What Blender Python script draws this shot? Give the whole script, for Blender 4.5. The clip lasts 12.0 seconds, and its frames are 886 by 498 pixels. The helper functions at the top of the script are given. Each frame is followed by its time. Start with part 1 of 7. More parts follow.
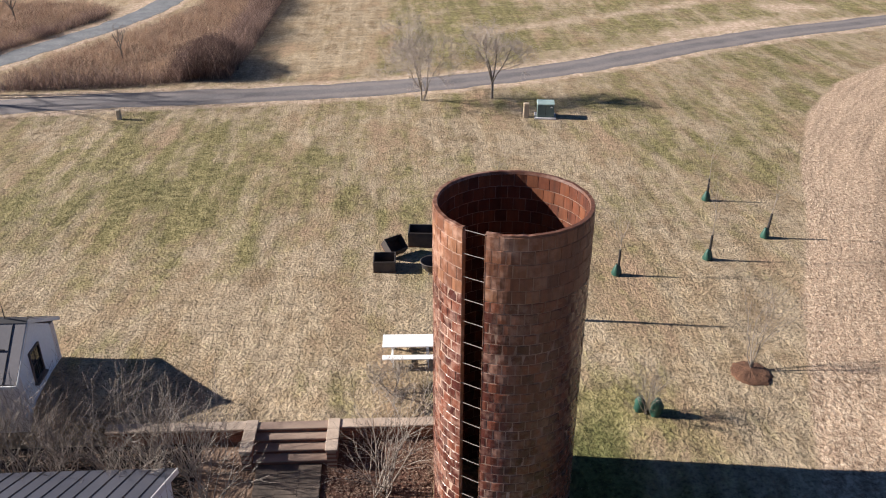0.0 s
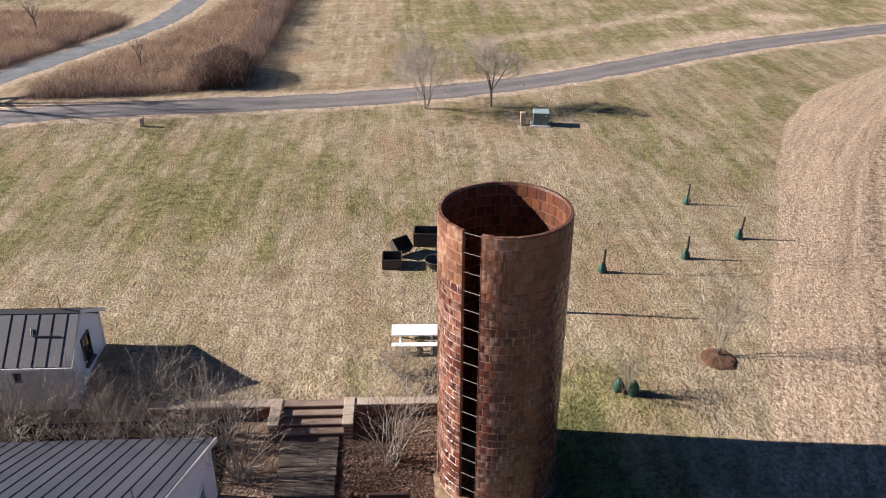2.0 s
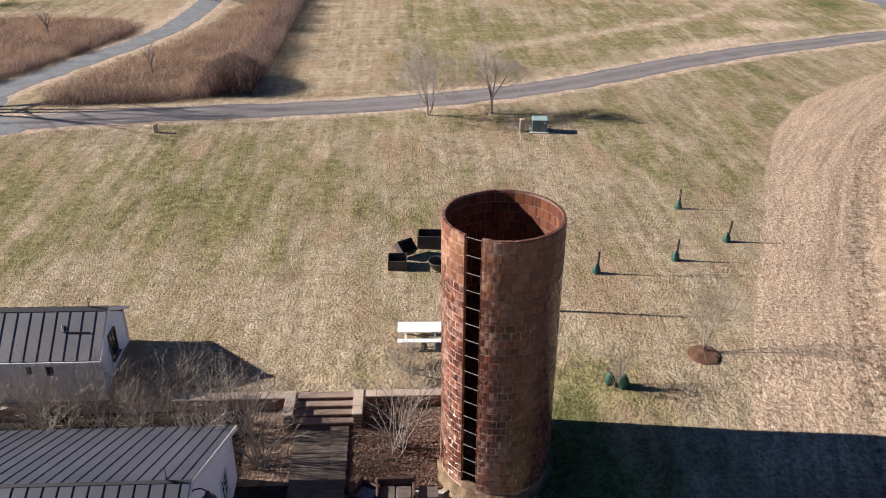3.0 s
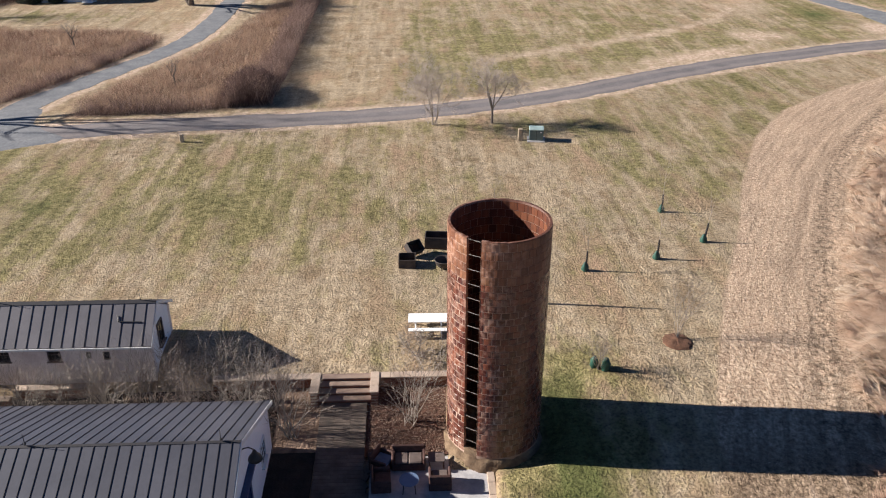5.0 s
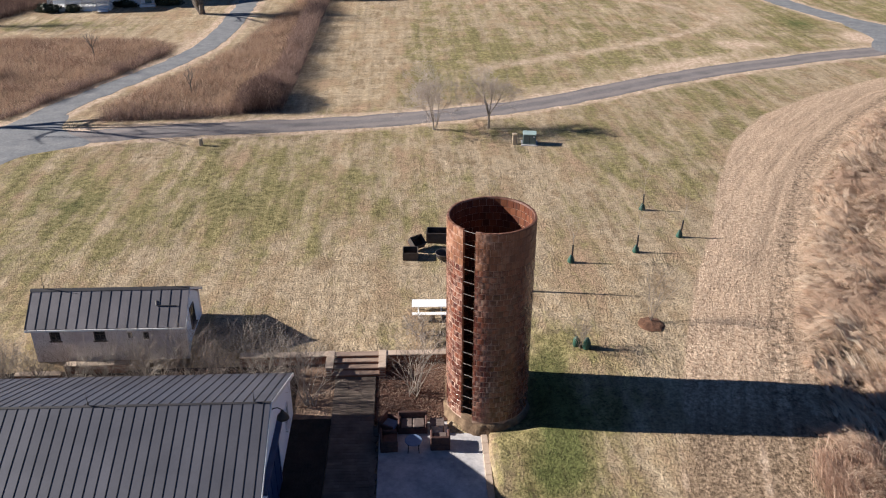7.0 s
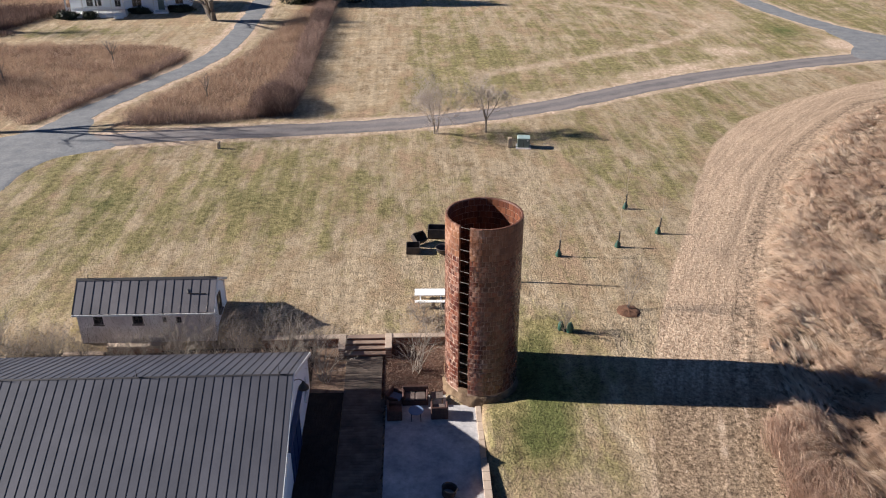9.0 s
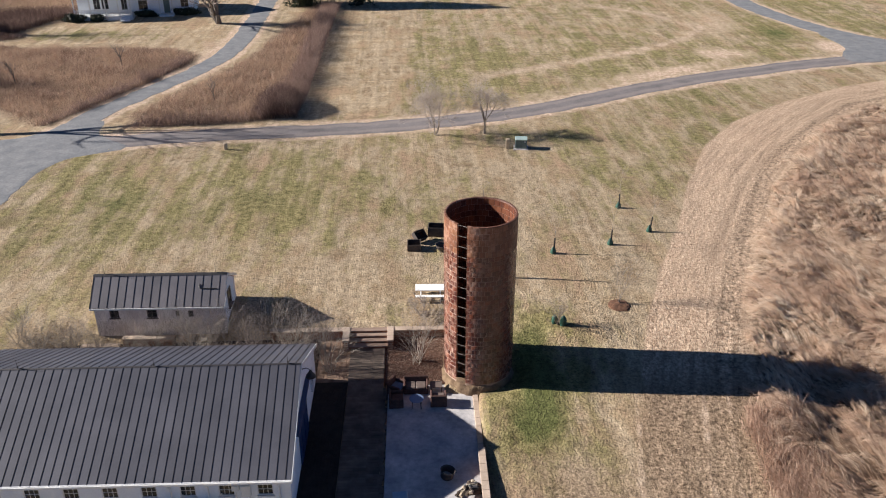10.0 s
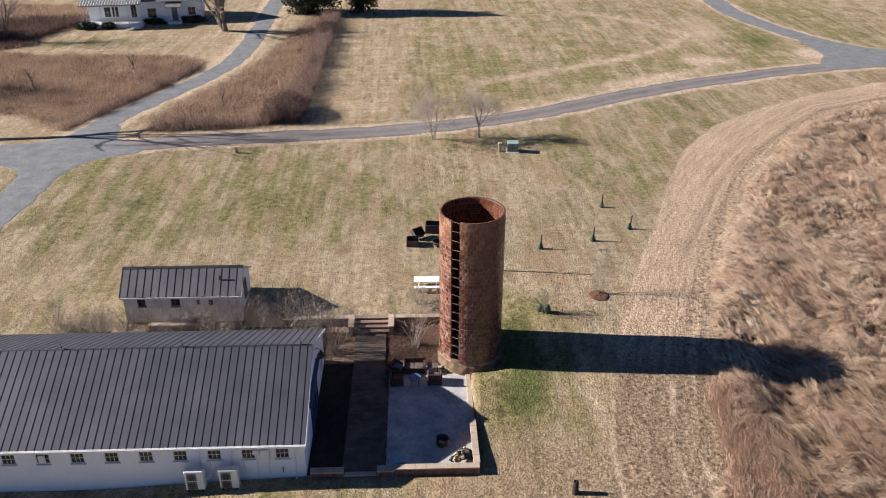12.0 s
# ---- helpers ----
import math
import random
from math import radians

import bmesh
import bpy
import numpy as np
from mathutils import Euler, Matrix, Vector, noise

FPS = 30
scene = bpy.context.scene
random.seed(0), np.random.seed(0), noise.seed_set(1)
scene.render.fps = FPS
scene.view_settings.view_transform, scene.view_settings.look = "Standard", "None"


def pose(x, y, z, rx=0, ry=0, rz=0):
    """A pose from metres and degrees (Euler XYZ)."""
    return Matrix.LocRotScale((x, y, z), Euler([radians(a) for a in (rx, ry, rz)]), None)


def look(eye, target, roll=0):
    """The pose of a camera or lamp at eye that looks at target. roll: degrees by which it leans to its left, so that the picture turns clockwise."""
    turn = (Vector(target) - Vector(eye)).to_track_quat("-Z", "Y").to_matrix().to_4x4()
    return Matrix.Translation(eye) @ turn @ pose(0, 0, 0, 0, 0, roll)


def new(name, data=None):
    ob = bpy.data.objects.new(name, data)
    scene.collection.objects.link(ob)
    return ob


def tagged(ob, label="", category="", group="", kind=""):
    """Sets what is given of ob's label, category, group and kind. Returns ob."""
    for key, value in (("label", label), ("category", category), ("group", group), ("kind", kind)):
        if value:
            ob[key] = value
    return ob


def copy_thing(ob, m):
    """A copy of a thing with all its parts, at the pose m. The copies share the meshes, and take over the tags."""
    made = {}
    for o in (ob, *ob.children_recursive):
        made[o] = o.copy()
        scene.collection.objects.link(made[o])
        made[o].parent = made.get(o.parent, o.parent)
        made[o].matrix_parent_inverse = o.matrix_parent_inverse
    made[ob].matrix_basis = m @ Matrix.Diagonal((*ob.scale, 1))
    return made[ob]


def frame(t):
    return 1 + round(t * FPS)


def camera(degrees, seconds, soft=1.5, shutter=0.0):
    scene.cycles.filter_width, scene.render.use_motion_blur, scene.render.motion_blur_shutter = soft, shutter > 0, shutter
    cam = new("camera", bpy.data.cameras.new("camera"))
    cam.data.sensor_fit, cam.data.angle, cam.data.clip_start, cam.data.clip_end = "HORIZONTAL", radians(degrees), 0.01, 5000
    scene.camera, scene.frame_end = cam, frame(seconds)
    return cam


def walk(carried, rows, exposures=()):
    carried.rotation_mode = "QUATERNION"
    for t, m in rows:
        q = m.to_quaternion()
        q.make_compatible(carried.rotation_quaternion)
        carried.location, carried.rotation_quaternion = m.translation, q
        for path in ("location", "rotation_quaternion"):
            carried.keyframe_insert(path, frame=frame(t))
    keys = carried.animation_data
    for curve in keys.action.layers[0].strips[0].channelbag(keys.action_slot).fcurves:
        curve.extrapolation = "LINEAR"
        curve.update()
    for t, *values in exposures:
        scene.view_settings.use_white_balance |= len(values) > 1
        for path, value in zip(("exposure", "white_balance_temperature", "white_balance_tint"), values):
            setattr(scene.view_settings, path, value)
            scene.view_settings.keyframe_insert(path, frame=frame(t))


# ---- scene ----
cam = camera(55.82, 12.0, soft=1.1)
# seconds, eye x, y, z, yaw (to the left), pitch, roll
PATH = [
    (0.0, 0.000, 0.000, 17.300, 0.018, -27.360, 0.043),
    (0.5, -0.023, -0.757, 17.579, 0.035, -27.362, 0.057),
    (1.0, -0.040, -1.549, 17.947, 0.049, -27.376, 0.075),
    (1.5, -0.048, -2.401, 18.455, 0.061, -27.404, 0.100),
    (2.0, -0.066, -3.309, 19.022, 0.075, -27.415, 0.127),
    (2.5, -0.105, -4.263, 19.559, 0.102, -27.384, 0.151),
    (3.0, -0.147, -5.258, 20.088, 0.150, -27.340, 0.157),
    (3.5, -0.172, -6.293, 20.647, 0.224, -27.317, 0.132),
    (4.0, -0.189, -7.366, 21.226, 0.303, -27.315, 0.086),
    (4.5, -0.210, -8.477, 21.801, 0.356, -27.329, 0.030),
    (5.0, -0.245, -9.620, 22.353, 0.366, -27.348, -0.021),
    (5.5, -0.277, -10.785, 22.873, 0.350, -27.358, -0.057),
    (6.0, -0.286, -11.956, 23.354, 0.336, -27.342, -0.065),
    (6.5, -0.257, -13.125, 23.798, 0.344, -27.292, -0.039),
    (7.0, -0.206, -14.305, 24.247, 0.368, -27.235, 0.003),
    (7.5, -0.155, -15.516, 24.747, 0.395, -27.210, 0.039),
    (8.0, -0.119, -16.764, 25.330, 0.418, -27.240, 0.049),
    (8.5, -0.089, -18.009, 25.948, 0.446, -27.305, 0.035),
    (9.0, -0.044, -19.197, 26.537, 0.491, -27.373, 0.003),
    (9.5, 0.026, -20.305, 27.056, 0.555, -27.418, -0.035),
    (10.0, 0.101, -21.424, 27.559, 0.593, -27.439, -0.048),
    (10.5, 0.158, -22.641, 28.104, 0.567, -27.444, -0.014),
    (11.0, 0.207, -23.898, 28.656, 0.516, -27.435, 0.025),
    (11.5, 0.262, -25.124, 29.173, 0.485, -27.414, 0.024),
    (12.0, 0.320, -26.325, 29.666, 0.470, -27.386, -0.002),
]


def heading(yaw, pitch):
    yaw, pitch = radians(yaw), radians(pitch)
    return Vector((-math.sin(yaw) * math.cos(pitch), math.cos(yaw) * math.cos(pitch), math.sin(pitch)))


walk(cam, [(t, look((x, y, z), Vector((x, y, z)) + heading(yaw, pitch), roll)) for t, x, y, z, yaw, pitch, roll in PATH])

# ---- light: low winter sun from the west, clear sky ----
SUN_UP = 24.3
SUN_WAY = Vector((1.0, -0.085, -math.tan(radians(SUN_UP)) * 1.0066)).normalized()
world = bpy.data.worlds.new("world")
scene.world = world
world.use_nodes = True
sky = world.node_tree.nodes.new("ShaderNodeTexSky")
sky.sky_type = "NISHITA"
sky.sun_disc = False
sky.sun_elevation = radians(SUN_UP)
sky.sun_rotation = radians(274.9)
back = world.node_tree.nodes["Background"]
world.node_tree.links.new(sky.outputs[0], back.inputs[0])
sky.altitude = 2200.0
sky.air_density = 0.7
sky.dust_density = 0.2
sky.ozone_density = 6.0
back.inputs[1].default_value = 0.0405
sun_data = bpy.data.lights.new("sun", "SUN")
sun_data.energy = 5.0
sun_data.angle = radians(0.53)
sun_data.color = (1.0, 0.936, 0.87)
sun = new("sun", sun_data)
sun.rotation_euler = SUN_WAY.to_track_quat("-Z", "Y").to_euler()
scene.view_settings.exposure = 1.09


# ---- materials ----
class Nodes:
    """A node material with short ways to noises, ramps and mixes in world metres."""

    def __init__(self, name):
        self.mat = bpy.data.materials.new(name)
        self.mat.use_nodes = True
        self.tree = self.mat.node_tree
        self.bsdf = self.tree.nodes["Principled BSDF"]
        self.place = self.add("ShaderNodeNewGeometry").outputs["Position"]

    def add(self, kind, **values):
        node = self.tree.nodes.new(kind)
        for key, value in values.items():
            node.inputs[key.replace("_", " ")].default_value = value
        return node

    def link(self, a, b):
        self.tree.links.new(a, b)

    def stretch(self, x, y, z, turn=0.0):
        """World metres turned about z, then scaled along each axis."""
        spin, size = self.add("ShaderNodeMapping"), self.add("ShaderNodeMapping")
        spin.inputs["Rotation"].default_value = (0, 0, radians(turn))
        size.inputs["Scale"].default_value = (x, y, z)
        self.link(self.place, spin.inputs["Vector"])
        self.link(spin.outputs[0], size.inputs["Vector"])
        return size.outputs[0]

    def noise(self, scale, detail=3.0, rough=0.55, place=None, distort=0.0):
        node = self.add("ShaderNodeTexNoise", Scale=scale, Detail=detail, Roughness=rough, Distortion=distort)
        self.link(place or self.place, node.inputs["Vector"])
        return node.outputs["Fac"]

    def ramp(self, fac, stops):
        node = self.add("ShaderNodeValToRGB")
        while len(node.color_ramp.elements) < len(stops):
            node.color_ramp.elements.new(0.5)
        for e, (at, c) in zip(node.color_ramp.elements, stops):
            e.position = at
            e.color = (c, c, c, 1) if isinstance(c, float) else (*c, 1)
        self.link(fac, node.inputs[0])
        return node.outputs[0]

    def mix(self, fac, a, b, kind="MIX"):
        node = self.tree.nodes.new("ShaderNodeMix")
        node.data_type, node.blend_type = "RGBA", kind
        for value, socket in ((fac, node.inputs[0]), (a, node.inputs[6]), (b, node.inputs[7])):
            if isinstance(value, (float, int)):
                socket.default_value = value
            elif isinstance(value, tuple):
                socket.default_value = (*value, 1)
            else:
                self.link(value, socket)
        return node.outputs[2]

    def math(self, kind, a, b=0.0):
        node = self.tree.nodes.new("ShaderNodeMath")
        node.operation = kind
        for value, socket in ((a, node.inputs[0]), (b, node.inputs[1])):
            if isinstance(value, (float, int)):
                socket.default_value = value
            else:
                self.link(value, socket)
        return node.outputs[0]

    def attr(self, name):
        node = self.add("ShaderNodeAttribute")
        node.attribute_name = name
        return node.outputs["Fac"]

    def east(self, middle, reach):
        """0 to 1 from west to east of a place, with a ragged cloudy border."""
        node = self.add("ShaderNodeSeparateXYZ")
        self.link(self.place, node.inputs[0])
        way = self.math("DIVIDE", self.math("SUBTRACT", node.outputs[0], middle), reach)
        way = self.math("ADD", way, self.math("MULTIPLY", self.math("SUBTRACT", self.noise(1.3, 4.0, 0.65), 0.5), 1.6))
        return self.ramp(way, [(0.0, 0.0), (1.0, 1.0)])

    def random(self):
        return self.add("ShaderNodeObjectInfo").outputs["Random"]

    def island(self):
        return self.add("ShaderNodeNewGeometry").outputs["Random Per Island"]

    def done(self, colour, rough=0.8, bump=None, strength=0.3, distance=0.02, metal=0.0, spec=0.5):
        if isinstance(colour, tuple):
            self.bsdf.inputs["Base Color"].default_value = (*colour, 1)
        else:
            self.link(colour, self.bsdf.inputs["Base Color"])
        if isinstance(rough, float):
            self.bsdf.inputs["Roughness"].default_value = rough
        else:
            self.link(rough, self.bsdf.inputs["Roughness"])
        self.bsdf.inputs["Metallic"].default_value = metal
        self.bsdf.inputs["Specular IOR Level"].default_value = spec
        if bump is not None:
            node = self.add("ShaderNodeBump", Strength=strength, Distance=distance)
            self.link(bump, node.inputs["Height"])
            self.link(node.outputs[0], self.bsdf.inputs["Normal"])
        return self.mat


def surface(name, c0, c1, scale=1.5, fine=14.0, rough=0.8, bump=0.3, spread=0.16, metal=0.0, vary=None, spec=0.5, distance=0.01):
    """Two colours in stains, a fine grain, and where asked a tone of its own for each piece or island."""
    n = Nodes(name)
    stains = n.ramp(n.noise(scale, 4.0), [(0.32, c0), (0.68, c1)])
    grain = n.noise(fine, 3.0, 0.6)
    tone = n.ramp(grain, [(0.25, 1.0 - spread), (0.75, 1.0)])
    colour = n.mix(1.0, stains, tone, "MULTIPLY")
    if vary:
        piece = n.island() if vary[0] == "island" else n.random()
        colour = n.mix(1.0, colour, n.ramp(piece, [(0.0, 1.0 - vary[1]), (1.0, 1.0)]), "MULTIPLY")
    return n.done(colour, rough, grain, bump, distance, metal, spec)


def ground_material():
    n = Nodes("winter_ground")
    fine = n.noise(7.6, 4.0, 0.66)
    tuft = n.noise(1.9, 5.0, 0.72)
    mid = n.noise(0.6, 4.0, 0.65, n.stretch(1.0, 0.42, 1.0, -3))
    large = n.noise(0.11, 3.0, 0.55, n.stretch(1.0, 0.6, 1.0, -3))
    # straw in soft patches: pinkish, tan, bleached and brown
    patch = n.noise(0.26, 6.0, 0.72, n.stretch(1.0, 0.45, 1.0, -3))
    dry = n.ramp(patch, [(0.34, (0.40, 0.272, 0.178)), (0.46, (0.36, 0.268, 0.168)), (0.54, (0.455, 0.357, 0.245)), (0.64, (0.295, 0.214, 0.132))])
    green = n.ramp(tuft, [(0.3, (0.135, 0.122, 0.046)), (0.5, (0.215, 0.188, 0.078)), (0.7, (0.305, 0.258, 0.125))])
    # mowing bands, a mower's width apart
    bands = n.noise(1.0, 4.0, 0.6, n.stretch(0.62, 0.03, 1.0, -3))
    swath = n.noise(1.0, 4.0, 0.65, n.stretch(1.7, 0.07, 1.0, -3))
    lines = n.ramp(bands, [(0.38, 0.0), (0.62, 1.0)])
    wet = n.math("ADD", n.math("MULTIPLY", n.ramp(large, [(0.36, 0.0), (0.66, 1.0)]), 0.36), n.math("MULTIPLY", n.ramp(mid, [(0.36, 0.0), (0.64, 1.0)]), 0.72))
    wet = n.math("ADD", wet, n.math("MULTIPLY", lines, 0.46))
    wet = n.math("ADD", wet, n.math("MULTIPLY", n.math("SUBTRACT", tuft, 0.5), 0.8))
    wet = n.math("ADD", wet, n.math("SUBTRACT", n.attr("green"), 0.43))
    lawn = n.mix(n.ramp(wet, [(0.36, 0.0), (0.95, 0.9)]), dry, green)
    lush = n.math("ADD", n.attr("green"), n.math("MULTIPLY", n.math("SUBTRACT", mid, 0.5), 1.2))
    lawn = n.mix(n.ramp(lush, [(0.62, 0.0), (0.98, 0.8)]), lawn, (0.105, 0.125, 0.04))
    lawn = n.mix(1.0, lawn, n.ramp(fine, [(0.32, 0.56), (0.42, 0.84), (0.52, 1.02), (0.64, 1.13)]), "MULTIPLY")
    lawn = n.mix(1.0, lawn, n.ramp(tuft, [(0.34, 0.66), (0.5, 0.97), (0.64, 1.16)]), "MULTIPLY")
    lawn = n.mix(1.0, lawn, n.ramp(swath, [(0.36, 0.82), (0.6, 1.06)]), "MULTIPLY")
    cross = n.noise(1.0, 4.0, 0.65, n.stretch(0.13, 0.8, 1.0, -6), 0.6)
    lawn = n.mix(n.attr("field"), lawn, n.mix(1.0, lawn, n.ramp(cross, [(0.36, 0.96), (0.64, 1.22)]), "MULTIPLY"))
    # cut stubble: pinkish straw with dark gaps
    stub = n.ramp(n.noise(4.6, 6.0, 0.82), [(0.34, (0.16, 0.102, 0.07)), (0.45, (0.42, 0.295, 0.205)), (0.55, (0.62, 0.465, 0.335)), (0.67, (0.84, 0.68, 0.52))])
    stub = n.mix(n.ramp(large, [(0.42, 0.0), (0.75, 0.25)]), stub, (0.42, 0.28, 0.19))
    lane = n.add("ShaderNodeCombineXYZ")
    n.link(n.math("MULTIPLY", n.attr("lane"), 84.0), lane.inputs[0])
    n.link(n.math("MULTIPLY", n.attr("along"), 7.0), lane.inputs[1])
    ruts = n.noise(1.0, 3.0, 0.6, lane.outputs[0])
    stub = n.mix(1.0, stub, n.mix(n.ramp(n.attr("lane"), [(0.045, 0.0), (0.09, 1.0)]), n.ramp(ruts, [(0.40, 0.74), (0.56, 1.0)]), n.ramp(ruts, [(0.3, 0.9), (0.58, 1.0)])), "MULTIPLY")
    rows = n.add("ShaderNodeCombineXYZ")
    n.link(n.math("MULTIPLY", n.attr("lane"), 190.0), rows.inputs[0])
    n.link(n.math("MULTIPLY", n.attr("along"), 60.0), rows.inputs[1])
    stub = n.mix(1.0, stub, n.ramp(n.noise(1.0, 3.0, 0.7, rows.outputs[0]), [(0.36, 0.76), (0.56, 1.0)]), "MULTIPLY")
    clods = n.mix(n.ramp(n.attr("lane"), [(0.008, 0.0), (0.016, 1.0), (0.03, 1.0), (0.042, 0.0)]), (1.0, 1.0, 1.0), n.ramp(n.noise(2.5, 4.0, 0.7), [(0.39, 0.44), (0.54, 1.06)]))
    stub = n.mix(1.0, stub, clods, "MULTIPLY")
    base = n.mix(n.ramp(n.math("ADD", n.attr("stubble"), n.math("MULTIPLY", n.math("SUBTRACT", mid, 0.5), 0.6)), [(0.4, 0.0), (0.6, 1.0)]), lawn, stub)
    # dead thatch, and bare earth along the roads and tracks
    thatch = n.ramp(n.noise(4.4, 6.0, 0.8), [(0.38, (0.06, 0.038, 0.026)), (0.48, (0.205, 0.142, 0.095)), (0.62, (0.47, 0.348, 0.245))])
    thatch = n.mix(1.0, thatch, n.ramp(ruts, [(0.36, 0.78), (0.56, 1.05)]), "MULTIPLY")
    base = n.mix(n.attr("thatch"), base, thatch)
    bare = n.ramp(n.noise(2.2, 5.0, 0.75), [(0.33, (0.32, 0.22, 0.15)), (0.5, (0.56, 0.42, 0.315)), (0.66, (0.74, 0.59, 0.46))])
    base = n.mix(n.ramp(n.math("ADD", n.attr("bare"), n.math("MULTIPLY", n.math("SUBTRACT", mid, 0.5), 1.3)), [(0.38, 0.0), (0.8, 1.0)]), base, bare)
    height = n.math("ADD", fine, n.math("MULTIPLY", tuft, 1.2))
    return n.done(base, 0.95, height, 1.0, 0.09, 0.0, 0.15)


def tile_material(name, c0, c1, c2, rough, bloom_shade=1.0):
    """Glazed clay block: a burnt tone for each block, pale efflorescence, dark runs, side shade painted in."""
    n = Nodes(name)
    piece = n.math("FRACT", n.math("ADD", n.random(), n.island()))
    body = n.ramp(piece, [(0.0, c0), (0.45, c1), (0.9, c2)])
    grain = n.noise(22.0, 4.0, 0.65)
    cloud = n.noise(1.1, 4.0, 0.6)
    runs = n.noise(3.0, 3.0, 0.6, n.stretch(2.2, 2.2, 0.22))
    body = n.mix(1.0, body, n.ramp(grain, [(0.25, 0.72), (0.75, 1.0)]), "MULTIPLY")
    body = n.mix(1.0, body, n.ramp(runs, [(0.3, 0.55), (0.6, 1.0)]), "MULTIPLY")
    # efflorescence painted up on the sunlit west side, brown shade painted on the east
    shade_side = n.east(1.3, 1.7)
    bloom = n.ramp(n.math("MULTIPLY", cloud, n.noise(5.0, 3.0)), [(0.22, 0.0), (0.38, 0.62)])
    body = n.mix(n.math("MULTIPLY", bloom, n.ramp(shade_side, [(0.0, 0.66 * bloom_shade), (1.0, 0.16 * bloom_shade)])), body, (0.60, 0.39, 0.30))
    body = n.mix(n.math("MULTIPLY", shade_side, 0.5 * bloom_shade), body, (0.085, 0.036, 0.024))
    shine = n.ramp(n.noise(4.0, 3.0), [(0.3, rough - 0.10), (0.7, rough + 0.18)])
    return n.done(body, shine, n.math("ADD", grain, n.math("MULTIPLY", n.noise(6.0), 2.0)), 0.35, 0.012)


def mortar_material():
    """Pale lime mortar, with shade painted dark brown over its east side."""
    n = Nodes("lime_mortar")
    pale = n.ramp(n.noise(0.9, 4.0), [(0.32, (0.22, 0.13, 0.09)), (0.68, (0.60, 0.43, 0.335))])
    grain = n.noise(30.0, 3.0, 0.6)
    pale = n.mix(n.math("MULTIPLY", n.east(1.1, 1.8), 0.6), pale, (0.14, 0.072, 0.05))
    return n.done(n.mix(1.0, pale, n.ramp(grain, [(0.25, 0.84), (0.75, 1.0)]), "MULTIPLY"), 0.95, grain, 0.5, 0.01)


def strand_material(name, tones, patch, low):
    """Dead stems: a tone for each strand, patches across the stand."""
    n = Nodes(name)
    colour = n.ramp(n.attr("tone"), list(zip((0.0, 0.35, 0.7, 1.0), tones)))
    stand = n.ramp(n.noise(low, 3.0, 0.6), [(0.36, 0.0), (0.66, 0.7)])
    colour = n.mix(stand, colour, patch)
    glow = n.add("ShaderNodeBsdfTranslucent")
    n.link(colour, glow.inputs["Color"])
    both = n.add("ShaderNodeMixShader", Fac=0.3)
    n.done(colour, 0.9, None, spec=0.2)
    n.link(n.bsdf.outputs[0], both.inputs[1])
    n.link(glow.outputs[0], both.inputs[2])
    n.link(both.outputs[0], n.tree.nodes["Material Output"].inputs["Surface"])
    return n.mat


def track_material():
    """Old asphalt: paler reddish wheel tracks, dark broken edges, fine stones."""
    n = Nodes("worn_grey_brown_asphalt")
    stains = n.ramp(n.noise(0.45, 4.0), [(0.32, (0.15, 0.136, 0.138)), (0.68, (0.235, 0.21, 0.208))])
    grain = n.noise(7.0, 4.0, 0.7)
    place = n.math("ADD", n.attr("across"), n.math("MULTIPLY", n.math("SUBTRACT", n.noise(0.6, 3.0), 0.5), 0.5))
    worn = n.ramp(place, [(0.22, 0.0), (0.42, 1.0), (0.62, 1.0), (0.8, 0.0)])
    stains = n.mix(n.math("MULTIPLY", worn, 0.7), stains, (0.29, 0.245, 0.23))
    stains = n.mix(1.0, stains, n.ramp(grain, [(0.3, 0.68), (0.7, 1.0)]), "MULTIPLY")
    return n.done(stains, 0.92, grain, 0.3, 0.01)


GROUND = ground_material()
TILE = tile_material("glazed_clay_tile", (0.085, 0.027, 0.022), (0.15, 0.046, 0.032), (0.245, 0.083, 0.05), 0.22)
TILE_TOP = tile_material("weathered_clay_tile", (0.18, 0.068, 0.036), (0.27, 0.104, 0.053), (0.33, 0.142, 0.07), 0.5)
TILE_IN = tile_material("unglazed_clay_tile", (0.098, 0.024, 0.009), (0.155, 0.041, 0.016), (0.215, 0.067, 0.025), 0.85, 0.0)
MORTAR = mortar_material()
STEEL_ROD = surface("galvanised_rod", (0.24, 0.22, 0.20), (0.38, 0.35, 0.31), 4.0, 40.0, 0.6, 0.1, metal=0.2)
FOOTING = surface("mossy_stone_footing", (0.13, 0.078, 0.046), (0.29, 0.20, 0.122), 2.5, 16.0, 0.95, 0.7, 0.35, distance=0.03)
ROOF_METAL = surface("aged_standing_seam_metal", (0.080, 0.082, 0.104), (0.116, 0.116, 0.141), 0.5, 9.0, 0.48, 0.12, 0.14, metal=0.15, vary=("object", 0.16))
OLD_METAL = surface("weathered_pale_seam_metal", (0.125, 0.119, 0.136), (0.185, 0.172, 0.19), 0.6, 9.0, 0.55, 0.12, 0.16, metal=0.1, vary=("object", 0.14))
RIB_METAL = surface("dark_roof_rib", (0.028, 0.026, 0.030), (0.05, 0.045, 0.05), 1.0, 12.0, 0.5, 0.1)
TRIM_METAL = surface("rusted_ridge_metal", (0.075, 0.055, 0.05), (0.13, 0.10, 0.098), 2.0, 15.0, 0.6, 0.2)
WHITE_WALL = surface("white_painted_block", (0.86, 0.90, 0.95), (0.92, 0.95, 0.98), 0.7, 11.0, 0.75, 0.25, 0.10)
